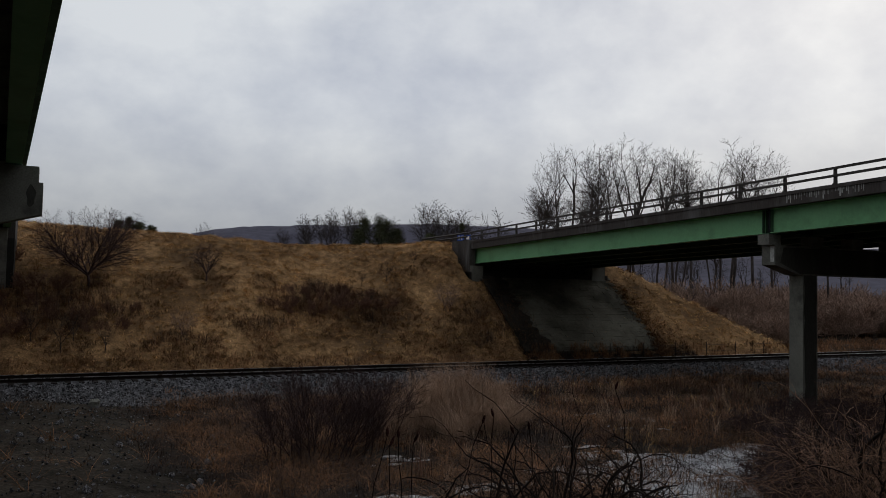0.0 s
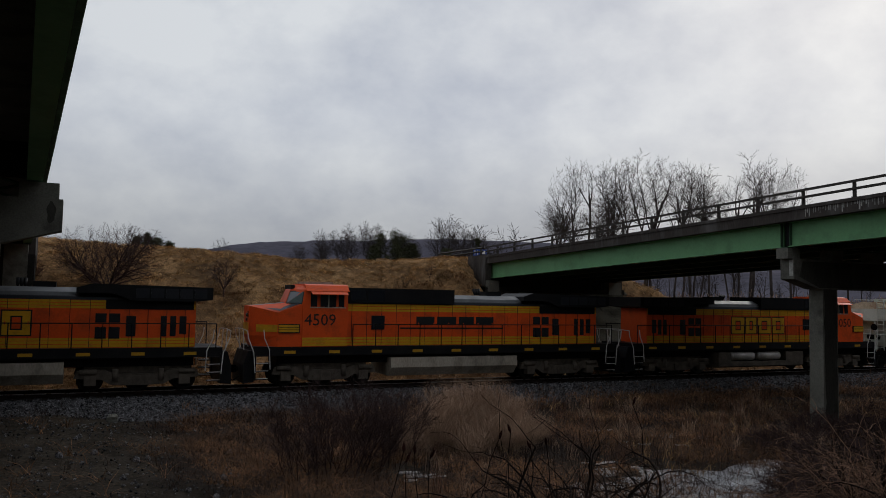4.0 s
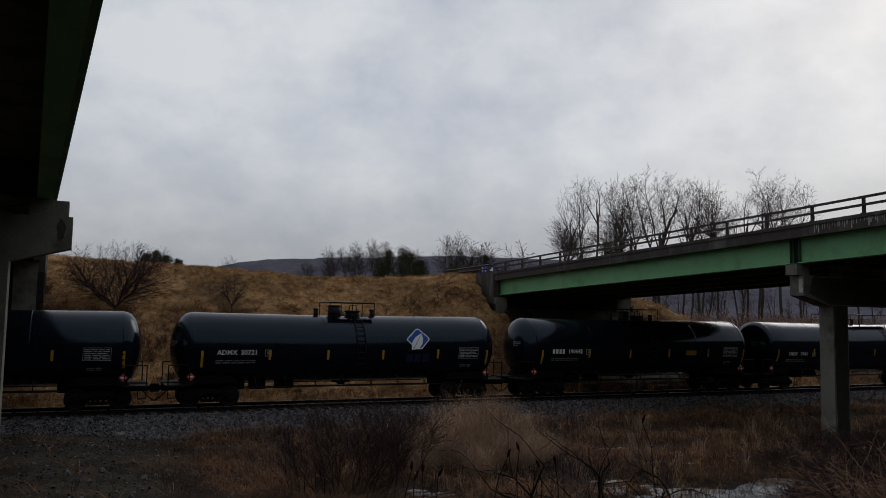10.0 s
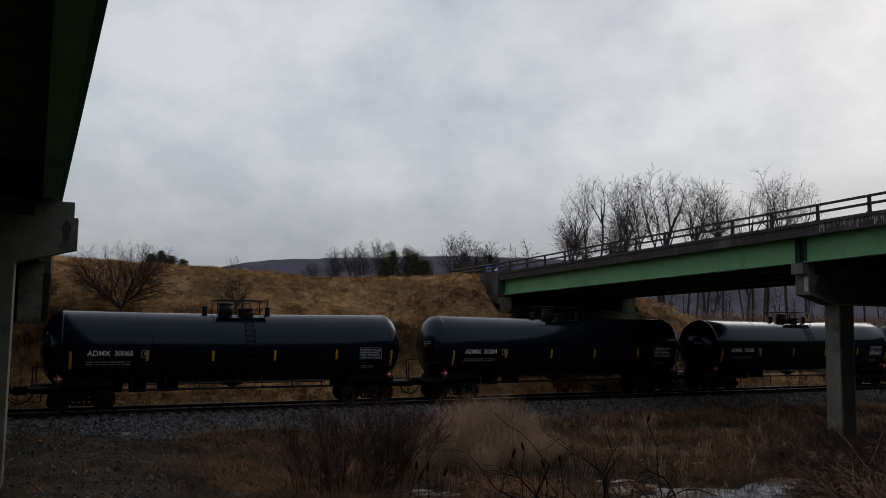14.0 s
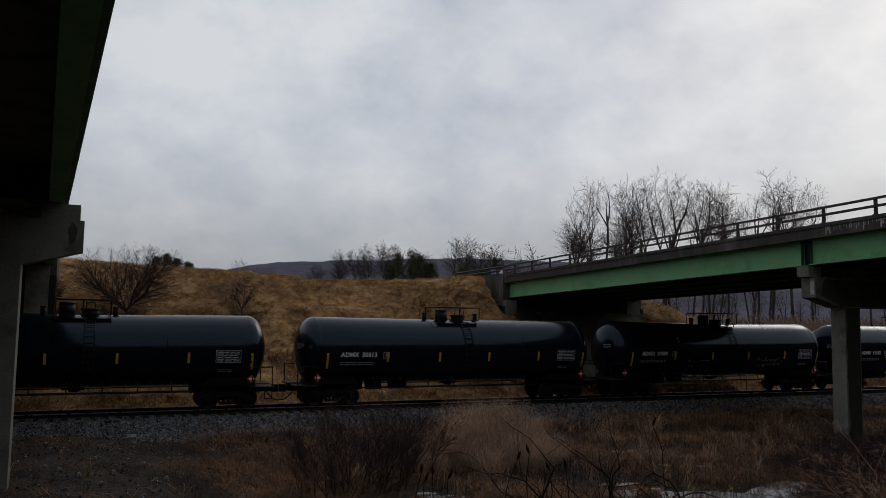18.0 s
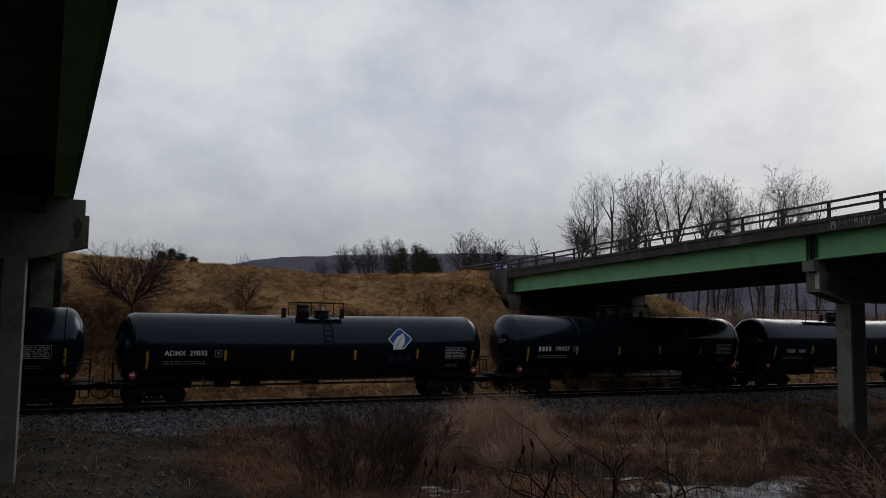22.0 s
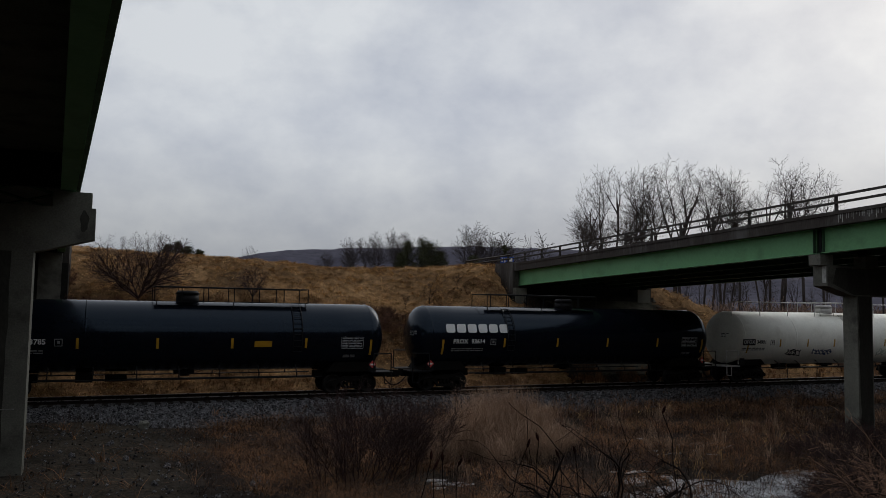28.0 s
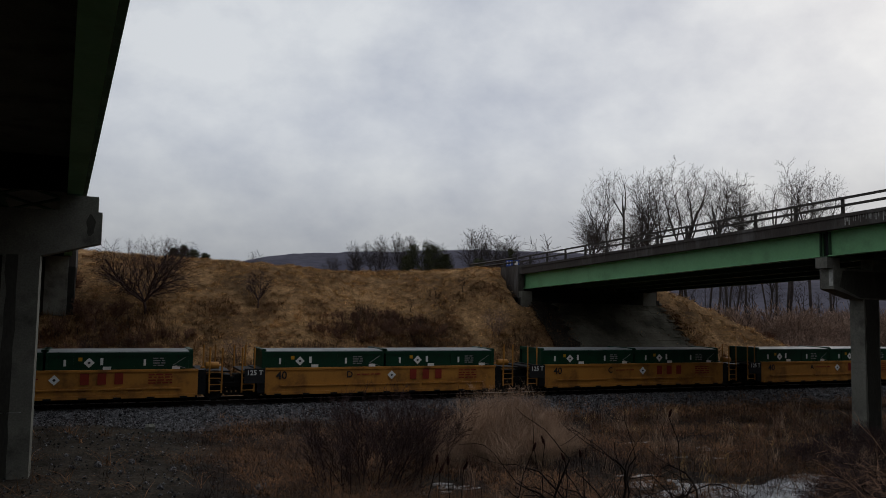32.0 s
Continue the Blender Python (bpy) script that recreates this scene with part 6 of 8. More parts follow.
def make_tank_car(length, r, zc, paint, style, label):
    car = thing("tank_car", label, "tank car", "tank cars of the freight train")
    half = length / 2 - (0.95 if style == "white" else 0.48 if 18.5 < length < 19.5 or style.startswith("long_platform") else 0.66)
    n = 40
    head = 0.86

    def sag(x):
        return -0.07 * (1 - abs(x) / half) if style in ("plain", "long_platform", "long_platform_turned") else 0.0
    prof = [(-half + head * (1 - math.cos(a)), math.sin(a)) for a in (0.12, 0.3, 0.55, 0.8, 1.05, 1.3, 1.5708)]
    cuts = [-half + head + (2 * half - 2 * head) * i / 10 for i in range(1, 10)]
    stations = [(x, s) for x, s in prof] + [(c, 1.0) for c in cuts] + [(-x, s) for x, s in prof[::-1]]
    bm = bmesh.new()
    rings = []
    for x, s in stations:
        rings.append([bm.verts.new((x, r * s * math.cos(6.28319 * i / n), zc + sag(x) + r * s * math.sin(6.28319 * i / n))) for i in range(n)])
    for a, b in zip(rings, rings[1:]):
        for i in range(n):
            bm.faces.new((a[i], a[(i + 1) % n], b[(i + 1) % n], b[i])).smooth = True
    for ring, x in ((rings[0], -half), (rings[-1], half)):
        c = bm.verts.new((x, 0, zc + sag(x)))
        for i in range(n):
            bm.faces.new((ring[i], ring[(i + 1) % n], c)).smooth = True
    shell = part("tank", bm, paint, car, "long cylindrical tank with domed ends")
    # weld bands round the shell
    for x in (-half + head, -half * 0.45, half * 0.45, half - head):
        bm = bmesh.new()
        ra = [[bm.verts.new((x + dx, (r + o) * math.cos(6.28319 * i / n), zc + sag(x) + (r + o) * math.sin(6.28319 * i / n))) for i in range(n)] for dx, o in ((-0.05, -0.004), (-0.03, 0.007), (0.03, 0.007), (0.05, -0.004))]
        for a, b in zip(ra, ra[1:]):
            for i in range(n):
                bm.faces.new((a[i], a[(i + 1) % n], b[(i + 1) % n], b[i])).smooth = True
        part("weld_band", bm, paint, shell)
    top = zc + r - 0.07 if style in ("plain", "long_platform", "long_platform_turned") else zc + r
    metal = M_BLACK if paint is M_TANK else M_RAILWHITE
    # fittings on top
    if style in ("pressure", "pressure_turned", "white"):
        bm = bmesh.new()
        tube(bm, (0.0, 0, top - 0.1), (0.0, 0, top + 0.34), 0.52, 0.5, 16)
        tube(bm, (0.0, 0, top + 0.34), (0.0, 0, top + 0.5), 0.56, 0.44, 16)
        part("protective_housing", bm, metal if style == "white" else M_BLACK, car, "round housing over the valves")
        w0, w1 = {"white": (-1.3, 1.3), "pressure": (-1.5, 5.5), "pressure_turned": (-5.3, 1.55)}[style]
    elif style.startswith("long_platform"):
        w0, w1 = (-3.8, 1.4) if style == "long_platform" else (-1.3, 3.9)
    else:
        w0, w1 = -0.95, 1.35
    if style in ("plain", "long_platform", "long_platform_turned"):
        bm = bmesh.new()
        tube(bm, (0.5, 0, top - 0.1), (0.5, 0, top + 0.2), 0.36, 0.36, 14)
        tube(bm, (0.5, 0, top + 0.2), (0.5, 0, top + 0.28), 0.42, 0.40, 14)
        rod(bm, [(0.3, -0.1, top + 0.26), (0.34, -0.1, top + 0.55), (0.66, -0.1, top + 0.55), (0.7, -0.1, top + 0.26)], 0.025)
        part("manway", bm, M_BLACK, car, "hinged manway cover")
        bm = bmesh.new()
        tube(bm, (-0.45, 0, top - 0.1), (-0.45, 0, top + 0.46), 0.33, 0.33, 14)
        tube(bm, (-0.45, 0, top + 0.46), (-0.45, 0, top + 0.54), 0.36, 0.30, 14)
        part("valve_housing", bm, M_BLACK, car, "cylindrical valve housing")
        for x in (-1.4, 1.55):
            bm = bmesh.new()
            tube(bm, (x, 0, top - 0.1), (x, 0, top + 0.3), 0.11, 0.13, 10)
            tube(bm, (x, 0, top + 0.3), (x, 0, top + 0.36), 0.16, 0.12, 10)
            part("safety_valve", bm, M_BLACK, car)
    zt = top + 0.04
    bm = bmesh.new()
    for y in (-0.95, 0.6):
        box(bm, w0, w1, y, y + 0.35, zt - 0.06, zt - 0.02)
        for x in (w0 + 0.1, (w0 + w1) / 2, w1 - 0.1):
            tube(bm, (x, y + 0.17, zt - 0.04), (x, y * 0.9, zt - 0.42), 0.025, n=5)
    part("platform", bm, metal, car, "narrow grating platform")
    bm = bmesh.new()
    hi = zt + 0.62
    k = max(3, int((w1 - w0) / 1.1) + 1)
    for y in (-0.95, 0.95):
        for i in range(k):
            x = w0 + (w1 - w0) * i / (k - 1)
            tube(bm, (x, y, zt - 0.05), (x, y, hi), 0.024, n=5)
        tube(bm, (w0, y, hi), (w1, y, hi), 0.026, n=5)
        if style.startswith("long_platform"):
            tube(bm, (w0, y, zt + 0.3), (w1, y, zt + 0.3), 0.02, n=5)
    for x in (w0, w1):
        tube(bm, (x, -0.95, hi), (x, 0.95, hi), 0.024, n=5)
    part("railing", bm, metal, car, "thin pipe railing")
    if style == "white":
        bm = bmesh.new()
        for a, b in ((-half + 0.5, w0), (w1, half - 0.5)):
            for y in (-0.85,):
                tube(bm, (a, y, hi - 0.06), (b, y, hi - 0.06), 0.028, n=5)
                for i in range(4):
                    x = a + (b - a) * i / 3.2
                    tube(bm, (x, y, zt - 0.3), (x, y, hi - 0.06), 0.026, n=5)
        part("handrail", bm, M_RAILWHITE, car, "white pipe handrail along the tank")
    # side ladder bent to the shell
    for side in ((-1, 1) if style != "white" else (-1,)):
        xl = {"pressure": w1 - 0.8, "pressure_turned": w0 + 0.9, "long_platform": -1.4, "long_platform_turned": 3.0}.get(style, 0.3)
        bm = bmesh.new()
        for x in (xl, xl + 0.42):
            pts = []
            for i in range(10):
                a = radians(62 - i * 9.5) if style != "white" else radians(62 - i * 4)
                pts.append((x, side * (r + 0.07) * math.cos(a), zc + sag(0) + (r + 0.07) * math.sin(a)))
            rod(bm, pts, 0.022)
        lad = part("ladder", bm, metal, car, "narrow side ladder")
        bm = bmesh.new()
        tube(bm, (0, 0, 0), (0.42, 0, 0), 0.018, n=5)
        rung = mesh_of("rung", bm, metal)
        for i in range(10):
            a = radians(62 - i * 9.5) if style != "white" else radians(62 - i * 4)
            part("rung", rung, metal, lad).location = (xl, side * (r + 0.07) * math.cos(a), zc + sag(0) + (r + 0.07) * math.sin(a))
    # underframe
    for s in (-1, 1):
        bm = bmesh.new()
        box(bm, *sorted((s * (length / 2 - 0.35), s * (half - 3.4))), -0.32, 0.32, 0.72, 1.08)
        prism(bm, [(s * (half - 0.5), 1.06), (s * (half - 3.0), 1.06), (s * (half - 2.6), zc - r * 0.72), (s * (half - 0.9), zc - r * 0.72)], -1.05, 1.05)
        sill = part("stub_sill", bm, M_TRUCK, car, "draft sill and bolster saddle")
        add_coupler(car, s * length / 2, s)
        add_truck(car, s * (half - 1.75))
        bm = bmesh.new()
        xe = s * (length / 2 - 0.5)
        rod(bm, [(xe, -1.45, 1.05), (xe, -1.45, 1.95), (xe - s * 0.9, -1.45, 1.95), (xe - s * 0.9, -1.45, 1.15)], 0.028)
        part("end_handrail", bm, metal, car, "bent pipe end handrail")
        bm = bmesh.new()
        rod(bm, [(xe, 1.45, 1.05), (xe, 1.45, 1.95), (xe - s * 0.9, 1.45, 1.95)], 0.028)
        part("end_handrail", bm, metal, car, "bent pipe end handrail")
        bm = bmesh.new()
        box(bm, *sorted((xe + s * 0.12, xe - s * 1.0)), -1.5, 1.5, 1.0, 1.06)
        rod(bm, [(xe, -1.48, 1.0), (xe, -1.48, 0.5), (xe - s * 0.35, -1.48, 0.5), (xe - s * 0.35, -1.48, 1.0)], 0.025)
        part("end_platform", bm, metal, car, "end platform with sill step")
        bm = bmesh.new()
        box(bm, *sorted((s * (half - 0.62), s * (half - 0.98))), -1.42, -1.39, 1.06, 1.5)
        part("placard_bracket", bm, M_BLACK, car)
        if style != "white" or s > 0:
            flat_shape("placard", [(-0.19, 0), (0, -0.19), (0.19, 0), (0, 0.19)], M_PLACARD, car, s * (half - 0.8), -1.43, 1.42, label="red and white warning placard")
            flat_shape("placard_band", [(-0.12, 0.02), (-0.1, -0.06), (0.1, -0.06), (0.12, 0.02)], M_WHITE, car, s * (half - 0.8), -1.436, 1.44)
    # outlet and the low side rail with its hangers
    bm = bmesh.new()
    tube(bm, (0, 0, zc - r - 0.22), (0, 0, zc - r + 0.1), 0.22, 0.3, 10)
    box(bm, -0.5, 0.4, -0.25, 0.25, zc - r - 0.12, zc - r + 0.06)
    part("outlet_valve", bm, M_BLACK, car)
    bm = bmesh.new()
    zr = 0.88
    a, b = -half + 3.3, half - 3.3
    for y in (-1.42, 1.42):
        tube(bm, (a, y, zr), (b, y, zr), 0.03, n=5)
        k = 7
        for i in range(k):
            x = a + (b - a) * (i + 0.3) / k
            rod(bm, [(x, y, zr), (x, y * 0.98, zr + 0.22), (x, y * 0.72, zc - r * 0.82)], 0.028)
    rod(bm, [(a, 0.4, 0.75), (b, 0.4, 0.75)], 0.04)
    part("running_rail", bm, M_BLACK, car, "low side rail on hangers")
    bm = bmesh.new()
    box(bm, -4.6, -3.9, -0.5, 0.1, 0.72, 1.12)
    part("valve_box", bm, M_TRUCK, car)
    bm = bmesh.new()
    tube(bm, (-3.4, -0.2, 0.88), (-2.5, -0.2, 0.88), 0.17, n=10)
    part("brake_cylinder", bm, M_TRUCK, car)
    # reflective tape
    strips = (-0.85, -0.48, -0.14, 0.2, 0.56, 0.9) if style != "white" else (-0.88, -0.6, -0.35, -0.1, 0.15, 0.4, 0.65, 0.9)
    for i, f in enumerate(strips):
        x = half * f
        lo, hi2 = (-0.86, -0.1) if i in (0, len(strips) - 1) else (-0.5, -0.03)
        bm = bmesh.new()
        prev = None
        for j in range(6):
            z = zc + lo + (hi2 - lo) * j / 5
            y = tank_surface(r, zc, z, 0.006)[0]
            cur = [bm.verts.new((x - 0.055, y, z + sag(x))), bm.verts.new((x + 0.055, y, z + sag(x)))]
            if prev:
                bm.faces.new((prev[0], prev[1], cur[1], cur[0]))
            prev = cur
        part("reflective_tape", bm, M_REFLECT, car, "yellow reflective tape strip")
    # data panel near the tail end
    y, lean = tank_surface(r, zc, zc - 0.25, 0.010)
    stencil("data_panel", M_PALE_STENCIL if paint is M_TANK else M_INK, car, half - 1.9, y, zc - 0.25, 1.0, 0.48, 6, lean, "block of small stencilled data", 3)
    bm = bmesh.new()
    for d in ((-0.56, 0.56, 0.27, 0.285), (-0.56, 0.56, -0.285, -0.27), (-0.56, -0.545, -0.27, 0.27), (0.545, 0.56, -0.27, 0.27), (-0.3, -0.285, -0.27, 0.27)):
        box(bm, d[0], d[1], -0.004, 0, d[2], d[3])
    part("panel_outline", bm, M_PALE_STENCIL if paint is M_TANK else M_INK, car, "thin outline of the data block").matrix_local = pose(half - 1.9, y, zc - 0.25, -lean, 0, 0)
    y, lean = tank_surface(r, zc, zc - 0.9, 0.010)
    stencil("stencil", M_DIM_WHITE if paint is M_TANK else M_INK, car, half - 2.0, y, zc - 0.9, 0.6, 0.2, 2, lean, "", 5)
    return car


def mark_tank(car, r, zc, x, words, number, ink, side_words=True, drop=0.0):
    """The reporting mark, the number and the small lines under them."""
    z = zc - 0.2 - drop
    y, lean = tank_surface(r, zc, z, 0.012)
    if words:
        if ink is M_INK:
            flat_shape("mark_panel", [(-0.5, -0.19), (0.5, -0.19), (0.5, 0.19), (-0.5, 0.19)], M_INK, car, x - 0.45, y + 0.004, z, lean, "black panel behind the mark", 0.006)
        lettering(words, 0.22, M_WHITE, car, x - 0.45, y - 0.012 if ink is M_INK else y, z, lean, label="painted reporting mark")
    else:
        bm = bmesh.new()
        for i in range(4):
            box(bm, x - 0.92 + i * 0.21, x - 0.78 + i * 0.21, -0.004, 0, -0.125, 0.125)
        ob = part("owner_mark", bm, ink, car, "plain blocks of an owner's mark")
        ob.matrix_local = pose(0, y, z, -lean, 0, 0)
    lettering(number, 0.22, ink, car, x + 0.55, y, z, lean, label="painted car number")
    z2 = zc - 0.62 - drop
    y, lean = tank_surface(r, zc, z2, 0.010)
    stencil("small_stencil", M_DIM_WHITE if ink is M_WHITE else M_INK, car, x - 0.05, y, z2, 1.8, 0.22, 2, lean, "", len(number) + int(number[-1]))
    z3 = zc - 0.22 - drop
    y, lean = tank_surface(r, zc, z3, 0.010)
    bm = bmesh.new()
    for d in ((-0.16, 0.16, 0.13, 0.16), (-0.16, 0.16, -0.16, -0.13), (-0.16, -0.13, -0.13, 0.13), (0.13, 0.16, -0.13, 0.13), (-0.05, 0.06, -0.06, 0.07)):
        box(bm, d[0], d[1], -0.004, 0, d[2], d[3])
    ob = part("stencil_box", bm, M_DIM_WHITE if ink is M_WHITE else M_INK, car)
    ob.matrix_local = pose(x + 1.42, y, z3, -lean, 0, 0)
    if side_words:
        stencil("end_stencil", M_DIM_WHITE if ink is M_WHITE else M_INK, car, -8.5, -0.55, zc + 0.15, 0.5, 0.28, 3, 0, "", 9).matrix_local = pose(-car["half"] + 0.10, -0.75, zc + 0.2, 0, 0, -68)


def leaf_emblem(car, r, zc, x):
    """A blue lozenge with a white leaf shape, and a dim bar below it."""
    z = zc + 0.42
    y, lean = tank_surface(r, zc, z, 0.02)
    lozenge = [(-0.56, -0.02), (-0.54, 0.06), (-0.08, 0.50), (0.06, 0.51), (0.54, 0.10), (0.56, 0.0), (0.16, -0.42), (-0.12, -0.44)]
    flat_shape("emblem_rim", [(a * 1.12, b * 1.12) for a, b in lozenge], M_WHITE, car, x, y + 0.004, z, lean, "thin white rim")
    flat_shape("emblem", lozenge, M_BLUE, car, x, y - 0.003, z, lean, "blue lozenge emblem")
    leaf = [(-0.40, -0.52), (-0.36, -0.16), (-0.16, 0.12), (0.18, 0.34), (0.26, 0.06), (0.20, -0.22), (0.02, -0.44), (-0.2, -0.50)]
    flat_shape("emblem_leaf", leaf, M_WHITE, car, x, y - 0.008, z, lean, "white leaf shape", 0.008)
    flat_shape("leaf_vein", [(-0.33, -0.50), (-0.30, -0.51), (0.13, 0.20), (0.115, 0.22)], M_BLUE, car, x, y - 0.02, z, lean)
    z = zc - 0.5
    y, lean = tank_surface(r, zc, z, 0.012)
    bm = bmesh.new()
    for i in range(3):
        box(bm, -0.62 + i * 0.44, -0.26 + i * 0.44, -0.004, 0, -0.2, 0.2)
    ob = part("emblem_blocks", bm, M_NAVY, car, "dim blue blocks under the emblem")
    ob.matrix_local = pose(x, y, z, -lean, 0, 0)


TANK_JOINTS = (178.0, 195.7, 213.5, 231.5, 249.3, 268.4, 286.3, 304.2, 322.3, 340.2, 358.4, 376.3, 394.1, 412.0, 429.8, 448.8, 466.7, 484.7, 502.4, 522.7, 543.1, 563.9, 584.0, 604.2)
BLACK_TANK = "black railway tank car with yellow tape strips and top fittings"
# style, reporting mark, number, emblem, scrawls
TANKS = (("plain", "CTCX", "303001", 0, 0), ("plain", "ADMX", "30721", 1, 0), ("plain", "", "190642", 0, 0), ("long_platform_turned", "TAEX", "3161", 0, 0),
         ("plain", "ADMX", "29020", 1, 0), ("plain", "ADMX", "30065", 0, 0), ("plain", "ADMX", "31204", 0, 0), ("plain", "ADMX", "30338", 0, 0),
         ("plain", "ADMX", "30752", 0, 0), ("plain", "ADMX", "30155", 0, 0), ("plain", "ADMX", "30613", 0, 0), ("plain", "ADMX", "30889", 0, 1),
         ("plain", "ADMX", "31262", 0, 0), ("plain", "", "203710", 0, 0), ("plain", "ADMX", "29032", 1, 0), ("plain", "", "190627", 0, 0),
         ("long_platform", "TAEX", "3441", 0, 0), ("plain", "ADMX", "30244", 1, 0), ("pressure", "PROX", "93762", 2, 0), ("pressure", "TACX", "1146", 0, 0),
         ("pressure", "", "33785", 0, 0), ("pressure_turned", "PROX", "93614", 2, 0), ("white", "OFOX", "34801", 0, 0))


def build_tanks():
    made = {}
    for i, (style, mark, number, emblem, scrawl) in enumerate(TANKS):
        a, b = TANK_JOINTS[i], TANK_JOINTS[i + 1]
        size = 17.85 if b - a < 18.5 else (19.05 if b - a < 19.5 else 20.3)
        r, zc = (1.63, 2.70) if "pressure" not in style else (1.61, 2.74)
        if 18.5 < b - a < 19.5:
            r, zc = 1.60, 2.56
        if style == "white":
            r, zc = 1.66, 2.68
        key = (size, style)
        paint = M_TANK_WHITE if style == "white" else M_TANK
        if key not in made:
            made[key] = make_tank_car(size, r, zc, paint, style, BLACK_TANK)
            made[key]["half"] = size / 2 - (0.95 if style == "white" else 0.48 if 18.5 < size < 19.5 or style.startswith("long_platform") else 0.66)
            blank = copy_thing(made[key], Matrix())
            car, made[key] = made[key], blank
            blank["spare"] = 1
        else:
            car = copy_thing(made[key], Matrix())
            if "spare" in car:
                del car["spare"]
        ink = M_INK if style == "white" else M_WHITE
        x = -size / 2 + (3.45 if emblem != 2 else 3.5)
        if emblem == 2:
            y, lean = tank_surface(r, zc, zc + 0.48, 0.014)
            for k in range(6):
                c = -size / 2 + 2.5 + k * 0.61
                bm = bmesh.new()
                prism(bm, [(-0.25, -0.16), (-0.18, -0.23), (0.18, -0.23), (0.25, -0.16), (0.25, 0.16), (0.18, 0.23), (-0.18, 0.23), (-0.25, 0.16)], -0.004, 0.0)
                ob = part("owner_block", bm, M_WHITE, car, "plain white block of the owner's sign")
                ob.matrix_local = pose(c, y, zc + 0.48, -lean, 0, 0)
            tagged(car, "black pressure tank car with white block sign and long railing")
        elif "pressure" in style:
            tagged(car, "black pressure tank car with long railing on top")
        elif emblem == 1:
            tagged(car, "black railway tank car with blue and white leaf emblem")
        elif style == "white":
            tagged(car, "white railway tank car with graffiti and white railings")
        elif style.startswith("long_platform"):
            tagged(car, "black railway tank car with long top platform")
        if style == "white":
            x -= 0.9
        mark_tank(car, r, zc, x, mark, number, ink, drop=0.2 if style.startswith("long_platform") else 0.0)
        if emblem == 1:
            leaf_emblem(car, r, zc, size / 2 - 5.4)
        if scrawl:
            y, lean = tank_surface(r, zc, zc - 0.75, 0.014)
            scribble(car, M_DIM_WHITE, 3.4, y, zc - 0.75, 2.2, 0.55, 11, lean)
            scribble(car, M_DIM_WHITE, -1.8, y, zc - 0.75, 2.4, 0.4, 12, lean, 0.01)
        if style == "white":
            y, lean = tank_surface(r, zc, zc - 0.85, 0.014)
            for k, (gx, w, h, mat) in enumerate(((-4.3, 1.2, 0.6, M_INK), (-1.9, 1.6, 0.35, M_BLUE_SPRAY), (1.2, 1.7, 0.62, M_INK), (3.9, 1.5, 0.5, M_HOPPER), (5.6, 1.6, 0.42, M_BLUE_SPRAY))):
                scribble(car, mat, gx, y, zc - 0.85, w, h, 30 + k, lean, 0.034)
            y, lean = tank_surface(r, zc, zc + 0.85, 0.014)
            flat_shape("sign_band", [(-0.5, -0.08), (0.5, -0.08), (0.5, 0.08), (-0.5, 0.08)], M_INK, car, size / 2 - 2.2, y, zc + 0.85, lean, "black stripe panel")
        if style in ("pressure", "pressure_turned", "plain") and i in (0, 2, 13, 18, 20):
            y, lean = tank_surface(r, zc, zc - 0.3, 0.014)
            flat_shape("notice_panel", [(-0.4, -0.14), (0.4, -0.14), (0.4, 0.14), (-0.4, 0.14)], M_REFLECT if i != 0 else M_DIM_WHITE, car, 3.3 if i else -0.9, y, zc - 0.3, lean, "small painted notice panel")
        rides(car, (a + b) / 2 + {3: -0.3, 16: -0.2}.get(i, 0.0))
    for blank in made.values():
        for o in (*blank.children_recursive, blank):
            bpy.data.objects.remove(o)


build_tanks()

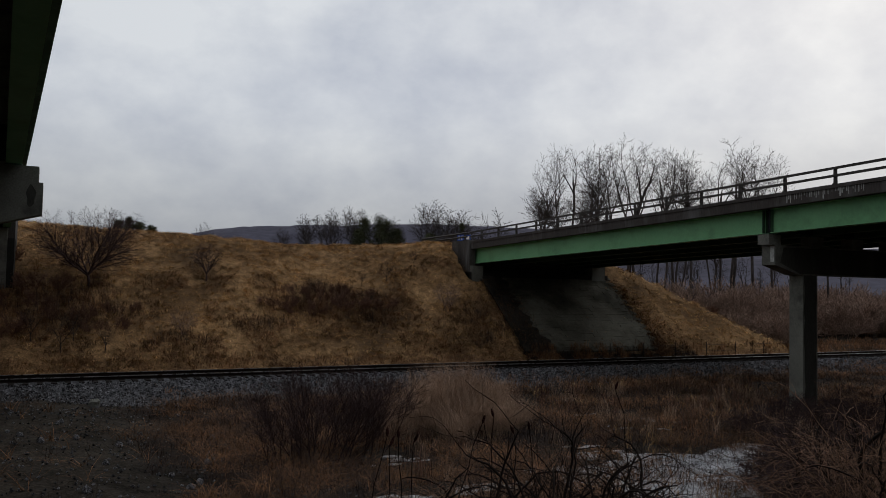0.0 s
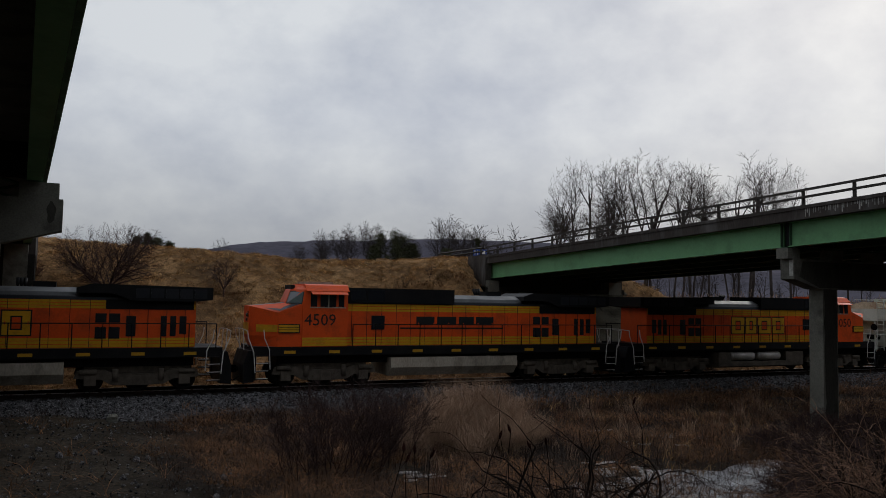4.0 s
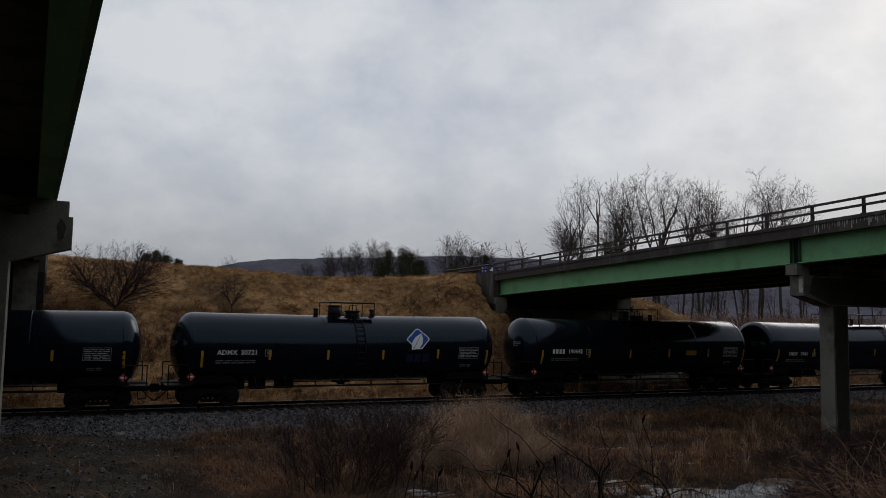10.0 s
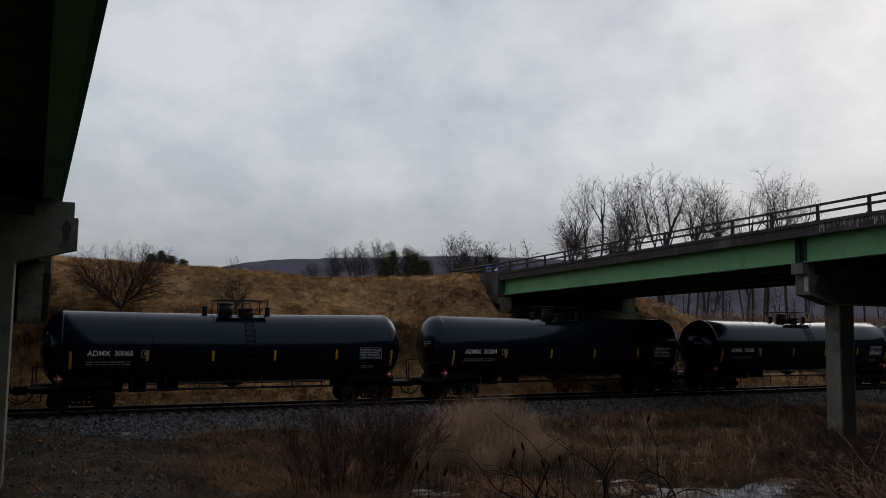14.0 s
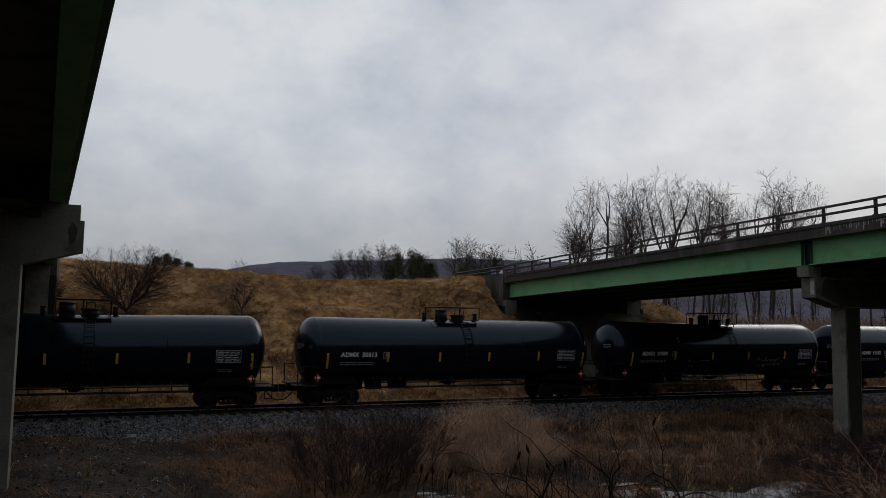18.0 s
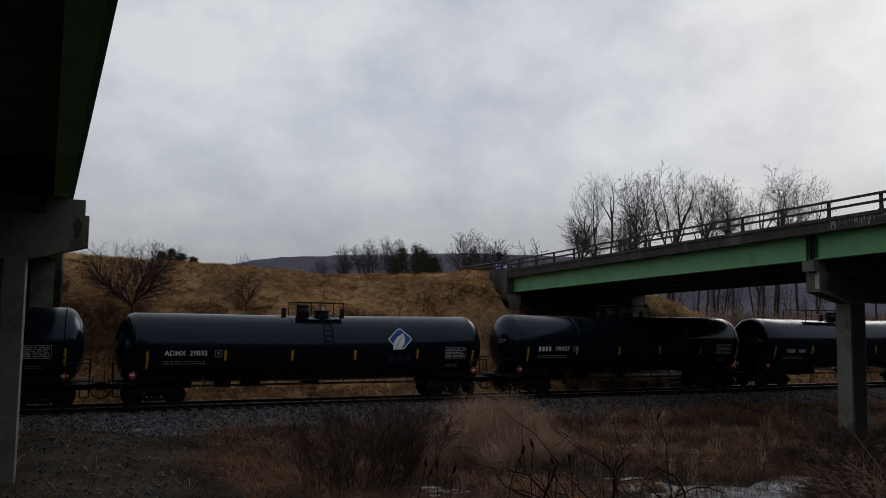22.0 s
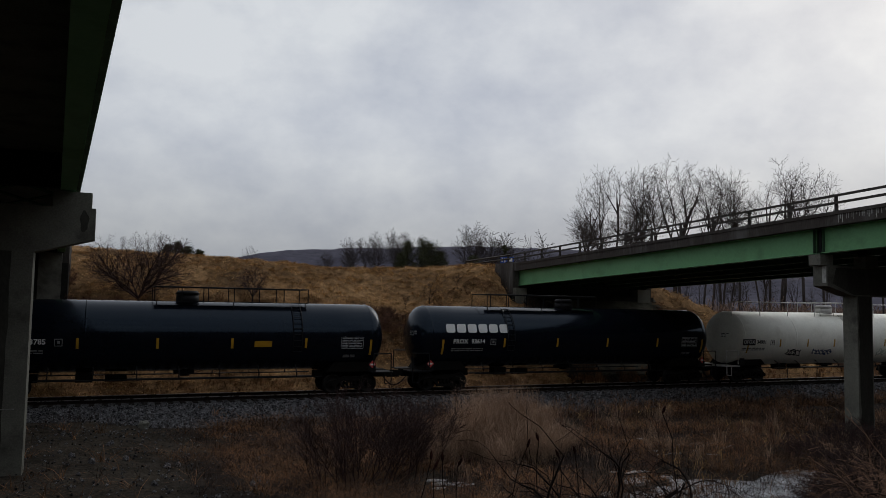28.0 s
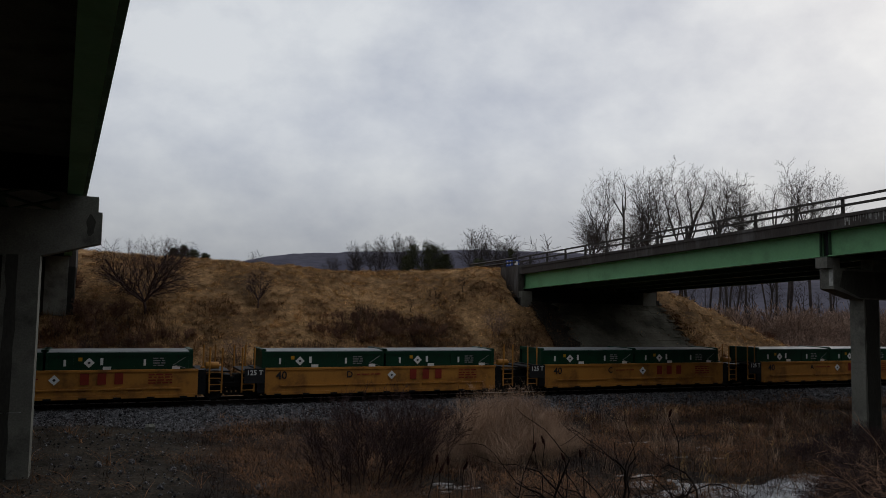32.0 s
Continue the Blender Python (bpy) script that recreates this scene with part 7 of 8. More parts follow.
# ---- covered hoppers ----


def make_hopper(paint, roof_paint, label):
    car = thing("covered_hopper", label, "hopper car", "covered hoppers of the freight train")
    h = 5.55                     # half the body
    zs, ze, zr = 1.5, 3.95, 4.72  # side sill top, eave, roof
    bm = bmesh.new()
    edge = ((0.0, ze), (0.03, 3.62), (0.42, 3.30), (0.82, 2.82), (1.12, 2.2), (1.32, zs))
    side = [(h - d, z) for d, z in edge] + [(-h + d, z) for d, z in edge[::-1]]
    prism(bm, side, -1.49, 1.49)
    body = part("hopper_body", bm, paint, car, "smooth curved hopper side", 0.02)
    for x in (-3.6, -2.1, -0.7, 0.75, 2.2, 3.65) if roof_paint == paint else (-0.7, 2.2):
        bm = bmesh.new()
        box(bm, x - 0.012, x + 0.012, -1.497, 1.497, zs + 0.05, ze - 0.05)
        part("side_seam", bm, M_SEAM_SHADE, body, "dark weld seam")
    # roof: curved sheets over a ribbed eave
    arc = [(1.50, ze + 0.10), (1.38, ze + 0.34), (1.14, ze + 0.56), (0.80, zr - 0.10), (0.42, zr - 0.01)]
    bm = bmesh.new()
    prism(bm, [(1.50, ze - 0.02)] + arc + [(-y, z) for y, z in arc[::-1]] + [(-1.50, ze - 0.02)], -h, h, "x")
    for f in bm.faces:
        f.smooth = len(f.verts) == 4
    roof = part("roof", bm, roof_paint, car, "curved roof sheets streaked with grime")
    for z in (ze - 0.1, ze + 0.02, ze + 0.13):
        boxes("eave_rib", paint, roof, (-h, h, -1.545, -1.49, z - 0.022, z + 0.022), (-h, h, 1.49, 1.545, z - 0.022, z + 0.022))
    for i in range(8):
        x = -h + 0.5 + i * (2 * h - 1.0) / 7
        bm = bmesh.new()
        rod(bm, [(x, -0.98, zr - 0.26), (x, -0.96, zr + 0.08), (x, -0.5, zr + 0.1)], 0.03, 4)
        part("board_bracket", bm, paint, roof)
    bm = bmesh.new()
    for y in (-0.62, 0.62):
        box(bm, -h - 0.3, h + 0.3, y - 0.16, y + 0.16, zr + 0.10, zr + 0.14)
    part("running_board", bm, paint, car, "grating running boards on the roof")
    for x in (-3.9, -1.3, 1.3, 3.9):
        bm = bmesh.new()
        box(bm, x - 0.42, x + 0.42, -0.36, 0.36, zr - 0.02, zr + 0.17)
        box(bm, x - 0.46, x + 0.46, -0.4, 0.4, zr + 0.17, zr + 0.215)
        part("roof_hatch", bm, M_HOPPER, car, "low loading hatch with lid", 0.015)
    bm = bmesh.new()
    for y in (-1.52, 1.52):
        box(bm, -h - 0.05, h + 0.05, y - 0.05, y + 0.05, 1.17, zs + 0.02)
        box(bm, -h - 0.05, h + 0.05, y - 0.12, y + 0.12, 1.17, 1.21)
    part("side_sill", bm, paint, car, "pale side sill beam")
    for s in (-1, 1):
        # open end with sloping sheet, cage and ladders
        # the sheet's dark colour stands for the shadow inside the open end
        bm = bmesh.new()
        prism(bm, [(s * (h - 0.2), 3.6), (s * (h - 1.2), 2.6), (s * (h - 1.75), 1.52), (s * (h - 2.3), 1.52), (s * (h - 1.2), 3.9), (s * (h - 0.04), 3.9)], -1.4, 1.4)
        part("slope_sheet", bm, M_SEAM_SHADE, car, "sloping end sheet darkened for shade")
        bm = bmesh.new()
        box(bm, *sorted((s * (h + 0.02), s * (h - 0.06))), -1.5, 1.5, 3.36, 4.2)
        part("end_panel", bm, paint, car, "upper end panel")
        for y in (-1.46, 1.46, -0.55):
            boxes("corner_post", paint, car, (*sorted((s * (h - 0.02), s * (h - 0.1))), y - 0.05, y + 0.05, 1.2, 3.4))
        for y in (-1.56, 1.56):
            bm = bmesh.new()
            ladder(bm, *sorted((s * (h - 0.05), s * (h - 0.55))), y, 0.75, 3.7)
            part("end_ladder", bm, paint, car, "pale end ladder")
        bm = bmesh.new()
        xe = s * (h + 0.06)
        for y in (-1.3, -0.8):
            tube(bm, (xe, y, 1.3), (xe, y, 4.75), 0.025, n=5)
        z = 1.5
        while z < 4.7:
            tube(bm, (xe, -1.3, z), (xe, -0.8, z), 0.02, n=5)
            z += 0.4
        rod(bm, [(xe, -1.5, 2.4), (xe + s * 0.25, -1.0, 2.42), (xe + s * 0.25, 1.0, 2.42), (xe, 1.5, 2.4)], 0.028)
        part("end_cage", bm, paint, car, "end ladder with grab rails")
        bm = bmesh.new()
        box(bm, *sorted((s * (h - 2.6), s * 6.0)), -0.35, 0.35, 0.75, 1.18)
        box(bm, *sorted((s * (h - 0.1), s * (h + 0.35))), -1.45, 1.45, 1.1, 1.2)
        part("draft_sill", bm, M_TRUCK, car, "draft sill with end platform")
        bm = bmesh.new()
        tube(bm, (s * (h - 0.55), -0.45, 2.2), (s * (h - 0.55), 0.35, 2.2), 0.2, n=10)
        tube(bm, (s * (h + 0.1), -0.6, 2.9), (s * (h + 0.16), -0.6, 2.9), 0.25, n=12)
        part("brake_cylinder", bm, M_TRUCK, car)
        add_coupler(car, s * 6.3, s)
        add_truck(car, s * (h - 1.1))
    for x in (-1.45, 1.45):
        bm = bmesh.new()
        ring = []
        for z, dx, dy in ((1.55, 1.42, 1.42), (0.62, 0.38, 0.62), (0.42, 0.36, 0.6)):
            ring.append([bm.verts.new((x + a * dx, b * dy, z)) for a, b in ((-1, -1), (1, -1), (1, 1), (-1, 1))])
        for a, b in zip(ring, ring[1:]):
            for i in range(4):
                bm.faces.new((a[i], a[(i + 1) % 4], b[(i + 1) % 4], b[i]))
        bm.faces.new(ring[-1])
        part("hopper_bay", bm, M_TRUCK, car, "tapered discharge bay", 0.0)
    return car


HOPPERS = ((128.2, 139.3, "AEX", "20886", 0), (140.9, 152.0, "CBFX", "317171", 1), (153.5, 164.5, "CKIX", "7120", 2), (165.9, 177.1, "SOXX", "328054", 3))


def build_hoppers():
    labels = ("grey covered hopper with rust-blotched roof and graffiti", "clean grey covered hopper with black numbers", "pale grey covered hopper with graffiti and blue sign", "darker grey covered hopper with small graffiti")
    for a, b, mark, number, k in HOPPERS:
        paint = (M_HOPPER, M_HOPPER, M_HOPPER_WHITE, M_HOPPER_SHADE)[k]
        car = make_hopper(paint, M_RUSTROOF if k == 0 else paint, labels[k])
        y = -1.512
        lettering(mark, 0.25 if k else 0.31, M_INK, car, -3.35 if k else -3.5, y, 2.46 if k else 2.22, label="black reporting mark", slant=0.0 if k else 0.15)
        lettering(number, 0.25 if k else 0.31, M_INK, car, -3.3 if k else -3.4, y, 2.0 if k else 1.72, label="black car number", slant=0.0 if k else 0.15)
        stencil("stencil_block", M_INK, car, -3.4, y, 1.62, 1.1, 0.16, 2, 0, "", 20 + k)
        stencil("stencil_block", M_INK, car, 2.2, y, 2.05, 0.9, 0.28, 3, 0, "", 24 + k)
        for j, x in enumerate((-4.1, -2.1, 0.0, 2.2, 4.2)):
            if k in (0, 1):
                flat_shape("reflective_tape", [(-0.3, -0.06), (0.3, -0.06), (0.3, 0.06), (-0.3, 0.06)], M_REFLECT, car, x, -1.575 if k == 0 else y - 0.005, 1.36 if k == 0 else 1.72, label="yellow reflective tape strip")
            else:
                flat_shape("reflective_tape", [(-0.05, -0.42), (0.05, -0.42), (0.05, 0.42 if j in (0, 4) else 0.05), (-0.05, 0.42 if j in (0, 4) else 0.05)], M_REFLECT, car, x, y - 0.003, 2.0, label="yellow reflective tape strip")
        flat_shape("notice_panel", [(-0.27, -0.2), (0.27, -0.2), (0.27, 0.2), (-0.27, 0.2)], M_INK, car, 3.5, y, 1.85, label="small black data panel")
        bm = bmesh.new()
        for d in ((-0.16, 0.16, 0.13, 0.16), (-0.16, 0.16, -0.16, -0.13), (-0.16, -0.13, -0.13, 0.13), (0.13, 0.16, -0.13, 0.13), (-0.05, 0.06, -0.06, 0.07)):
            box(bm, d[0], d[1], y - 0.004, y, 2.55 + d[2], 2.55 + d[3])
        part("stencil_box", bm, M_INK, car).location.x = -1.7
        if k == 0:
            scribble(car, M_INK, 0.9, y - 0.004, 2.1, 2.2, 0.8, 41, 0, 0.009)
            scribble(car, M_INK, 0.8, y - 0.005, 2.0, 1.9, 0.6, 47, 0, 0.007)
            scribble(car, M_INK, 3.7, y - 0.004, 2.25, 1.7, 0.3, 42, 0, 0.02)
            scribble(car, M_INK, -2.5, -1.58, 1.33, 0.8, 0.2, 43, 0, 0.014)
            flat_shape("data_patch", [(-0.42, -0.17), (0.42, -0.17), (0.42, 0.17), (-0.42, 0.17)], M_BLUE_SPRAY, car, -1.4, y, 1.9, label="faded blue data patch")
        if k == 2:
            scribble(car, M_INK, -0.3, y - 0.004, 1.95, 3.2, 1.05, 44, 0, 0.02)
            flat_shape("owner_panel", [(-0.3, -0.55), (0.3, -0.55), (0.3, 0.55), (-0.3, 0.55)], M_WHITE, car, 0.25, y, 2.9, label="white owner's panel")
            flat_shape("owner_lozenge", [(-0.26, 0), (0, -0.3), (0.26, 0), (0, 0.3)], M_BLUE, car, 0.25, y - 0.006, 3.1, label="blue lozenge")
            flat_shape("owner_band", [(-0.3, -0.2), (0.3, -0.2), (0.3, 0.1), (-0.3, 0.1)], M_BLUE, car, 0.25, y - 0.006, 2.55)
        if k == 3:
            for z, w in ((2.52, 0.56), (1.98, 0.68)):
                flat_shape("number_patch", [(-w, -0.21), (w, -0.21), (w, 0.21), (-w, 0.21)], M_WHITE, car, -3.45, y + 0.004, z, label="white patch behind the mark")
            scribble(car, M_INK, 1.0, y - 0.004, 1.95, 0.9, 0.5, 45, 0, 0.03)
            scribble(car, M_INK, 3.0, y - 0.004, 1.95, 1.1, 0.45, 46, 0, 0.03)
        rides(car, (a + b) / 2)


build_hoppers()

# ---- locomotives ----


def loco_x(u):
    return u - 11.15


def build_locomotive(number, tank_style, sign_mat, label):
    car = thing("locomotive", label, "locomotive", "locomotives at the head of the train")
    X = loco_x
    W = 1.55
    # frame, pilot, walkway
    boxes("underframe", M_BLACK, car, (X(0.75), X(21.5), -1.52, 1.52, 1.52, 1.95), (X(2.0), X(20.3), -0.9, 0.9, 1.1, 1.52), label="black underframe and walkway", bevel=0.02)
    for a, s in ((0.35, 1), (21.95, -1)):
        bm = bmesh.new()
        prism(bm, [(X(a), 0.25), (X(a), 1.1), (X(a + s * 0.2), 1.75), (X(a + s * 0.5), 1.75), (X(a + s * 0.5), 0.3)], -1.35, 1.35)
        part("pilot", bm, M_BLACK, car, "black snow plough pilot", 0.02)
        add_coupler(car, X(a - s * 0.35), -s)
        for y0 in (-1.56, 1.14):
            bm = bmesh.new()
            for i, z in enumerate((0.42, 0.78, 1.14, 1.5)):
                box(bm, *sorted((X(a + s * 0.55), X(a + s * 1.1))), y0, y0 + 0.42, z, z + 0.035)
            box(bm, *sorted((X(a + s * 0.5), X(a + s * 0.54))), y0, y0 + 0.42, 0.4, 1.7)
            part("step_well", bm, M_BLACK, car, "corner steps")
            bm = bmesh.new()
            y = y0 if y0 < 0 else 1.56
            for i, z in enumerate((0.46, 0.82, 1.18)):
                box(bm, *sorted((X(a + s * 0.55), X(a + s * 1.1))), y - 0.012, y + 0.012, z, z + 0.03)
            rod(bm, [(X(a + s * 0.5), y, 0.75), (X(a + s * 0.42), y, 1.7), (X(a + s * 0.15), y, 2.35), (X(a + s * 0.1), y, 2.72)], 0.024)
            rod(bm, [(X(a + s * 1.2), y, 0.9), (X(a + s * 1.15), y, 1.8), (X(a + s * 0.9), y, 2.35), (X(a + s * 0.85), y, 2.75)], 0.024)
            part("grab_rail", bm, M_RAILWHITE, car, "white painted grab rails")
        bm = bmesh.new()
        rod(bm, [(X(a + s * 0.1), -1.5, 2.7), (X(a + s * 0.1), -0.5, 2.75), (X(a + s * 0.1), 0.5, 2.75), (X(a + s * 0.1), 1.5, 2.7)], 0.022)
        for y in (-0.55, 0.55):
            tube(bm, (X(a + s * 0.15), y, 1.75), (X(a + s * 0.1), y, 2.75), 0.022, n=5)
        part("end_railing", bm, M_RAILWHITE, car, "white end railing")
    # short nose: canted corners, and a top that falls from the cab to the corners
    plan = [(0.68, 0.6, 3.86), (1.88, 1.5, 3.57), (3.05, 1.5, 3.98)]
    ring = [(u, -y, z) for u, y, z in plan] + [(u, y, z) for u, y, z in plan[::-1]]
    bm = bmesh.new()
    foot = [bm.verts.new((X(u + (0.2 if u < 1 else 0.0)), y, 1.95)) for u, y, z in ring]
    belt = [bm.verts.new((X(u), y, 2.45)) for u, y, z in ring]
    rim = [bm.verts.new((X(u), y, z)) for u, y, z in ring]
    for lo, hi in ((foot, belt), (belt, rim)):
        for i in range(6):
            bm.faces.new((lo[i], lo[(i + 1) % 6], hi[(i + 1) % 6], hi[i]))
    bm.faces.new(foot[::-1])
    crest = [bm.verts.new((X(2.5), y, 4.02)) for y in (-0.6, 0.6)]
    for f in ((rim[0], rim[1], crest[0]), (rim[1], rim[2], crest[0]), (rim[5], rim[0], crest[0], crest[1]), (rim[4], rim[5], crest[1]), (rim[3], rim[4], crest[1]), (rim[2], rim[3], crest[1], crest[0])):
        bm.faces.new(f)
    nose = part("nose", bm, M_ORANGE, car, "orange nose with canted corners", 0.03)
    bm = bmesh.new()
    top = [[bm.verts.new(p) for p in ((X(0.80), y * 0.56, 3.865), (X(1.95), y * 1.42, 3.645), (X(2.9), y * 1.42, 3.985), (X(2.5), y * 0.3, 4.05), (X(0.80), y * 0.2, 3.875))] for y in (-1, 1)]
    for t in top:
        bm.faces.new((t[0], t[1], t[3]))
        bm.faces.new((t[1], t[2], t[3]))
        bm.faces.new((t[0], t[3], t[4]))
    bm.faces.new((top[0][4], top[0][3], top[1][3], top[1][4]))
    part("nose_top", bm, M_ROOF, nose, "black anti-glare nose top")
    for y in (-1, 1):
        f = lambda d0, d1: sorted((y * d0, y * d1))
        boxes("nose_outline", M_INK, nose, (X(1.9), X(2.92), *f(1.5, 1.556), 2.60, 3.02), label="black outline of the nose band")
        boxes("nose_stripe", M_YELLOW, nose, *[(X(1.9), X(2.87), *f(1.5, 1.562), z0, z1) for z0, z1 in ((2.64, 2.74), (2.765, 2.855), (2.88, 2.98))], label="yellow nose band")
        bm = bmesh.new()
        prism(bm, [(X(1.0), y * 0.84), (X(1.86), y * 1.49), (X(1.84), y * 1.51), (X(0.98), y * 0.86)], 2.64, 2.98, "z")
        part("nose_sign", bm, M_YELLOW, nose, "yellow plain sign shape on the nose")
    boxes("nose_sign", M_YELLOW, nose, (X(0.655), X(0.68), -0.56, 0.56, 2.5, 3.05), label="yellow plain sign shape on the nose")
    boxes("nose_door", M_GLASS, nose, (X(0.66), X(0.68), -0.5, -0.28, 3.3, 3.6), label="dark nose door window")
    # cab
    bm = bmesh.new()
    levels = []
    for z, u0, y0, u1, y1, u2 in ((1.95, 2.38, 0.55, 3.05, W, 5.3), (3.96, 2.38, 0.55, 3.05, W, 5.3), (4.68, 2.66, 0.5, 3.16, 1.5, 5.3), (4.92, 2.95, 0.42, 3.4, 1.1, 5.3)):
        levels.append([bm.verts.new((X(u), y, z)) for u, y in ((u0, -y0), (u1, -y1), (u2, -y1), (u2, y1), (u1, y1), (u0, y0))])
    for lo, hi in zip(levels, levels[1:]):
        for i in range(6):
            bm.faces.new((lo[i], lo[(i + 1) % 6], hi[(i + 1) % 6], hi[i]))
    bm.faces.new(levels[0][::-1])
    bm.faces.new(levels[-1])
    cab = part("cab", bm, M_ORANGE, car, "orange cab with canted windshields", 0.03)
    bm = bmesh.new()
    prism(bm, [(-1.62, 4.62), (1.62, 4.62), (1.3, 4.9), (1.0, 4.96), (-1.0, 4.96), (-1.3, 4.9)], X(3.2), X(5.35), "x")
    part("cab_roof", bm, M_ORANGE, cab, "orange cab roof with eave", 0.02)
    boxes("air_conditioner", M_FUEL, cab, (X(3.3), X(4.8), -0.6, 0.6, 4.94, 5.08), label="flat grey roof unit", bevel=0.03)
    boxes("number_board", M_BLACK, cab, (X(2.66), X(2.86), -0.62, -0.06, 4.7, 4.9), label="black number board")
    boxes("number_board", M_BLACK, cab, (X(2.66), X(2.86), 0.06, 0.62, 4.7, 4.9), label="black number board")
    for y in (-1, 1):
        for mat, name, lab, e, out in ((M_RAILING, "windshield_frame", "dark gasket round the windshield", 0.05, 0.008), (M_WINDSHIELD, "windshield", "pale reflecting windshield pane", 0.0, 0.018)):
            bm = bmesh.new()
            quad = []
            for along, up in ((0.10 - e, 0.06 - e), (0.90 + e, 0.06 - e), (0.90 + e, 0.84 + e), (0.10 - e, 0.84 + e)):
                u = (2.38 + 0.67 * along) * (1 - up) + (2.66 + 0.50 * along) * up
                d = (0.55 + 1.0 * along) * (1 - up) + (0.5 + 1.0 * along) * up
                quad.append((X(u - 0.8 * out), y * (d + 0.6 * out), 3.96 + 0.72 * up))
            inner = [bm.verts.new((p[0] + 0.03, p[1] - y * 0.02, p[2])) for p in quad]
            outer = [bm.verts.new(p) for p in quad]
            bm.faces.new(outer)
            bm.faces.new(inner[::-1])
            for i in range(4):
                bm.faces.new((inner[i], inner[(i + 1) % 4], outer[(i + 1) % 4], outer[i]))
            part(name, bm, mat, cab, lab)
    for y in (-1, 1):
        for a, b in ((3.42, 3.74), (3.9, 4.7), (4.82, 5.1)):
            boxes("side_window", M_GLASS, cab, (X(a), X(b), *sorted((y * 1.556, y * 1.50)), 3.86, 4.52), label="dark cab side window")
        boxes("window_frame", M_FUEL, cab, (X(4.28), X(4.34), *sorted((y * 1.567, y * 1.55)), 3.86, 4.52), (X(3.4), X(5.17), *sorted((y * 1.567, y * 1.55)), 3.80, 3.85))
        bm = bmesh.new()
        prism(bm, [(y * 1.56, 4.56), (y * 1.95, 4.44), (y * 1.95, 4.47), (y * 1.56, 4.62)], X(3.4), X(5.2), "x")
        part("sun_visor", bm, M_ORANGE, cab, "orange awning over the side window")
    # head lamps and ditch lamps
    for y, z, u in ((-0.16, 3.42, 0.665), (-0.16, 3.20, 0.665), (-1.05, 1.95, 0.6), (1.05, 1.95, 0.6)):
        bm = bmesh.new()
        tube(bm, (X(u + 0.02), y, z), (X(u - 0.04), y, z), 0.075, n=12)
        part("headlight", bm, M_LAMP if number == "4044" else M_GLASS, nose, "round headlight lens")
    # long hood
    bm = bmesh.new()
    prism(bm, [(-1.22, 1.95), (1.22, 1.95), (1.22, 4.04), (-1.22, 4.04)], X(5.3), X(20.3), "x")
    hood = part("hood", bm, M_ORANGE, car, "long orange engine hood", 0.02)
    bm = bmesh.new()
    prism(bm, [(-1.23, 4.03), (1.23, 4.03), (1.20, 4.16), (1.0, 4.36), (-1.0, 4.36), (-1.20, 4.16)], X(5.3), X(20.3), "x")
    part("hood_top", bm, M_ROOF, hood, "black rounded hood top", 0.02)
    boxes("electrical_cabinet", M_BLACK, hood, (X(5.3), X(11.2), -1.34, 1.34, 4.08, 4.82), label="black boxed cabinet behind the cab", bevel=0.03)
    for a, b, y0 in ((5.5, 6.3, -1.352), (6.4, 7.3, -1.352), (5.5, 6.3, 1.33), (6.4, 7.3, 1.33)):
        boxes("cabinet_opening", M_GLASS, hood, (X(a), X(b), y0, y0 + 0.022, 4.2, 4.72), label="dark cabinet opening")
    bm = bmesh.new()
    prism(bm, [(-1.16, 4.2), (-1.1, 4.36), (-0.6, 4.56), (0.6, 4.56), (1.1, 4.36), (1.16, 4.2)], X(11.2), X(15.4), "x")
    part("engine_roof", bm, M_SKYLIT_ROOF, hood, "engine roof coloured pale for reflected sky", 0.02)
    boxes("exhaust_stack", M_BLACK, hood, (X(13.6), X(14.5), -0.4, 0.4, 4.52, 4.8), label="black exhaust housing", bevel=0.03)
    bm = bmesh.new()
    for k in range(3):
        tube(bm, (X(13.0 + k * 0.14), -0.2, 4.6), (X(13.0 + k * 0.14), 0.0, 4.9), 0.06, 0.1, 8)
    part("air_horn", bm, M_BLACK, hood, "cluster of air horns")
    bm = bmesh.new()
    prism(bm, [(X(15.3), 4.32), (X(15.3), 4.55), (X(15.9), 4.74), (X(21.0), 4.66), (X(21.0), 4.10), (X(20.3), 4.02), (X(17.6), 4.02), (X(16.8), 4.32)], -1.53, 1.53)
    part("radiator", bm, M_BLACK, car, "black overhanging radiator section", 0.03)
    for y in (-1, 1):
        boxes("radiator_recess", M_BLACK, hood, (X(16.5), X(20.2), *sorted((y * 1.215, y * 1.24)), 3.64, 4.06), label="black panel below the radiator")
    for k in range(5):
        for y0 in (-1.545, 1.52):
            boxes("radiator_screen", M_ROOF, car, (X(17.7 + k * 0.62), X(18.25 + k * 0.62), y0, y0 + 0.025, 4.14, 4.58))
    for y in (-1, 1):
        f = lambda d0, d1: sorted((y * d0, y * d1))
        # yellow bands in three lines, and black lines between
        for z0, z1 in ((1.98, 2.10), (2.13, 2.25), (2.28, 2.38), (3.66, 3.76), (3.79, 3.89), (3.92, 4.02)):
            boxes("stripe", M_YELLOW, hood, (X(5.35), X(20.28), *f(1.215, 1.232), z0, z1), label="yellow band")
        if y < 0:
            boxes("cab_stripe", M_YELLOW, cab, *[(X(3.05), X(5.28), -1.562, -1.545, z0, z1) for z0, z1 in ((1.98, 2.10), (2.13, 2.25), (2.28, 2.38))], label="yellow band")
        # engine-room doors
        for k in range(9):
            u = 7.6 + k * 0.86
            bm = bmesh.new()
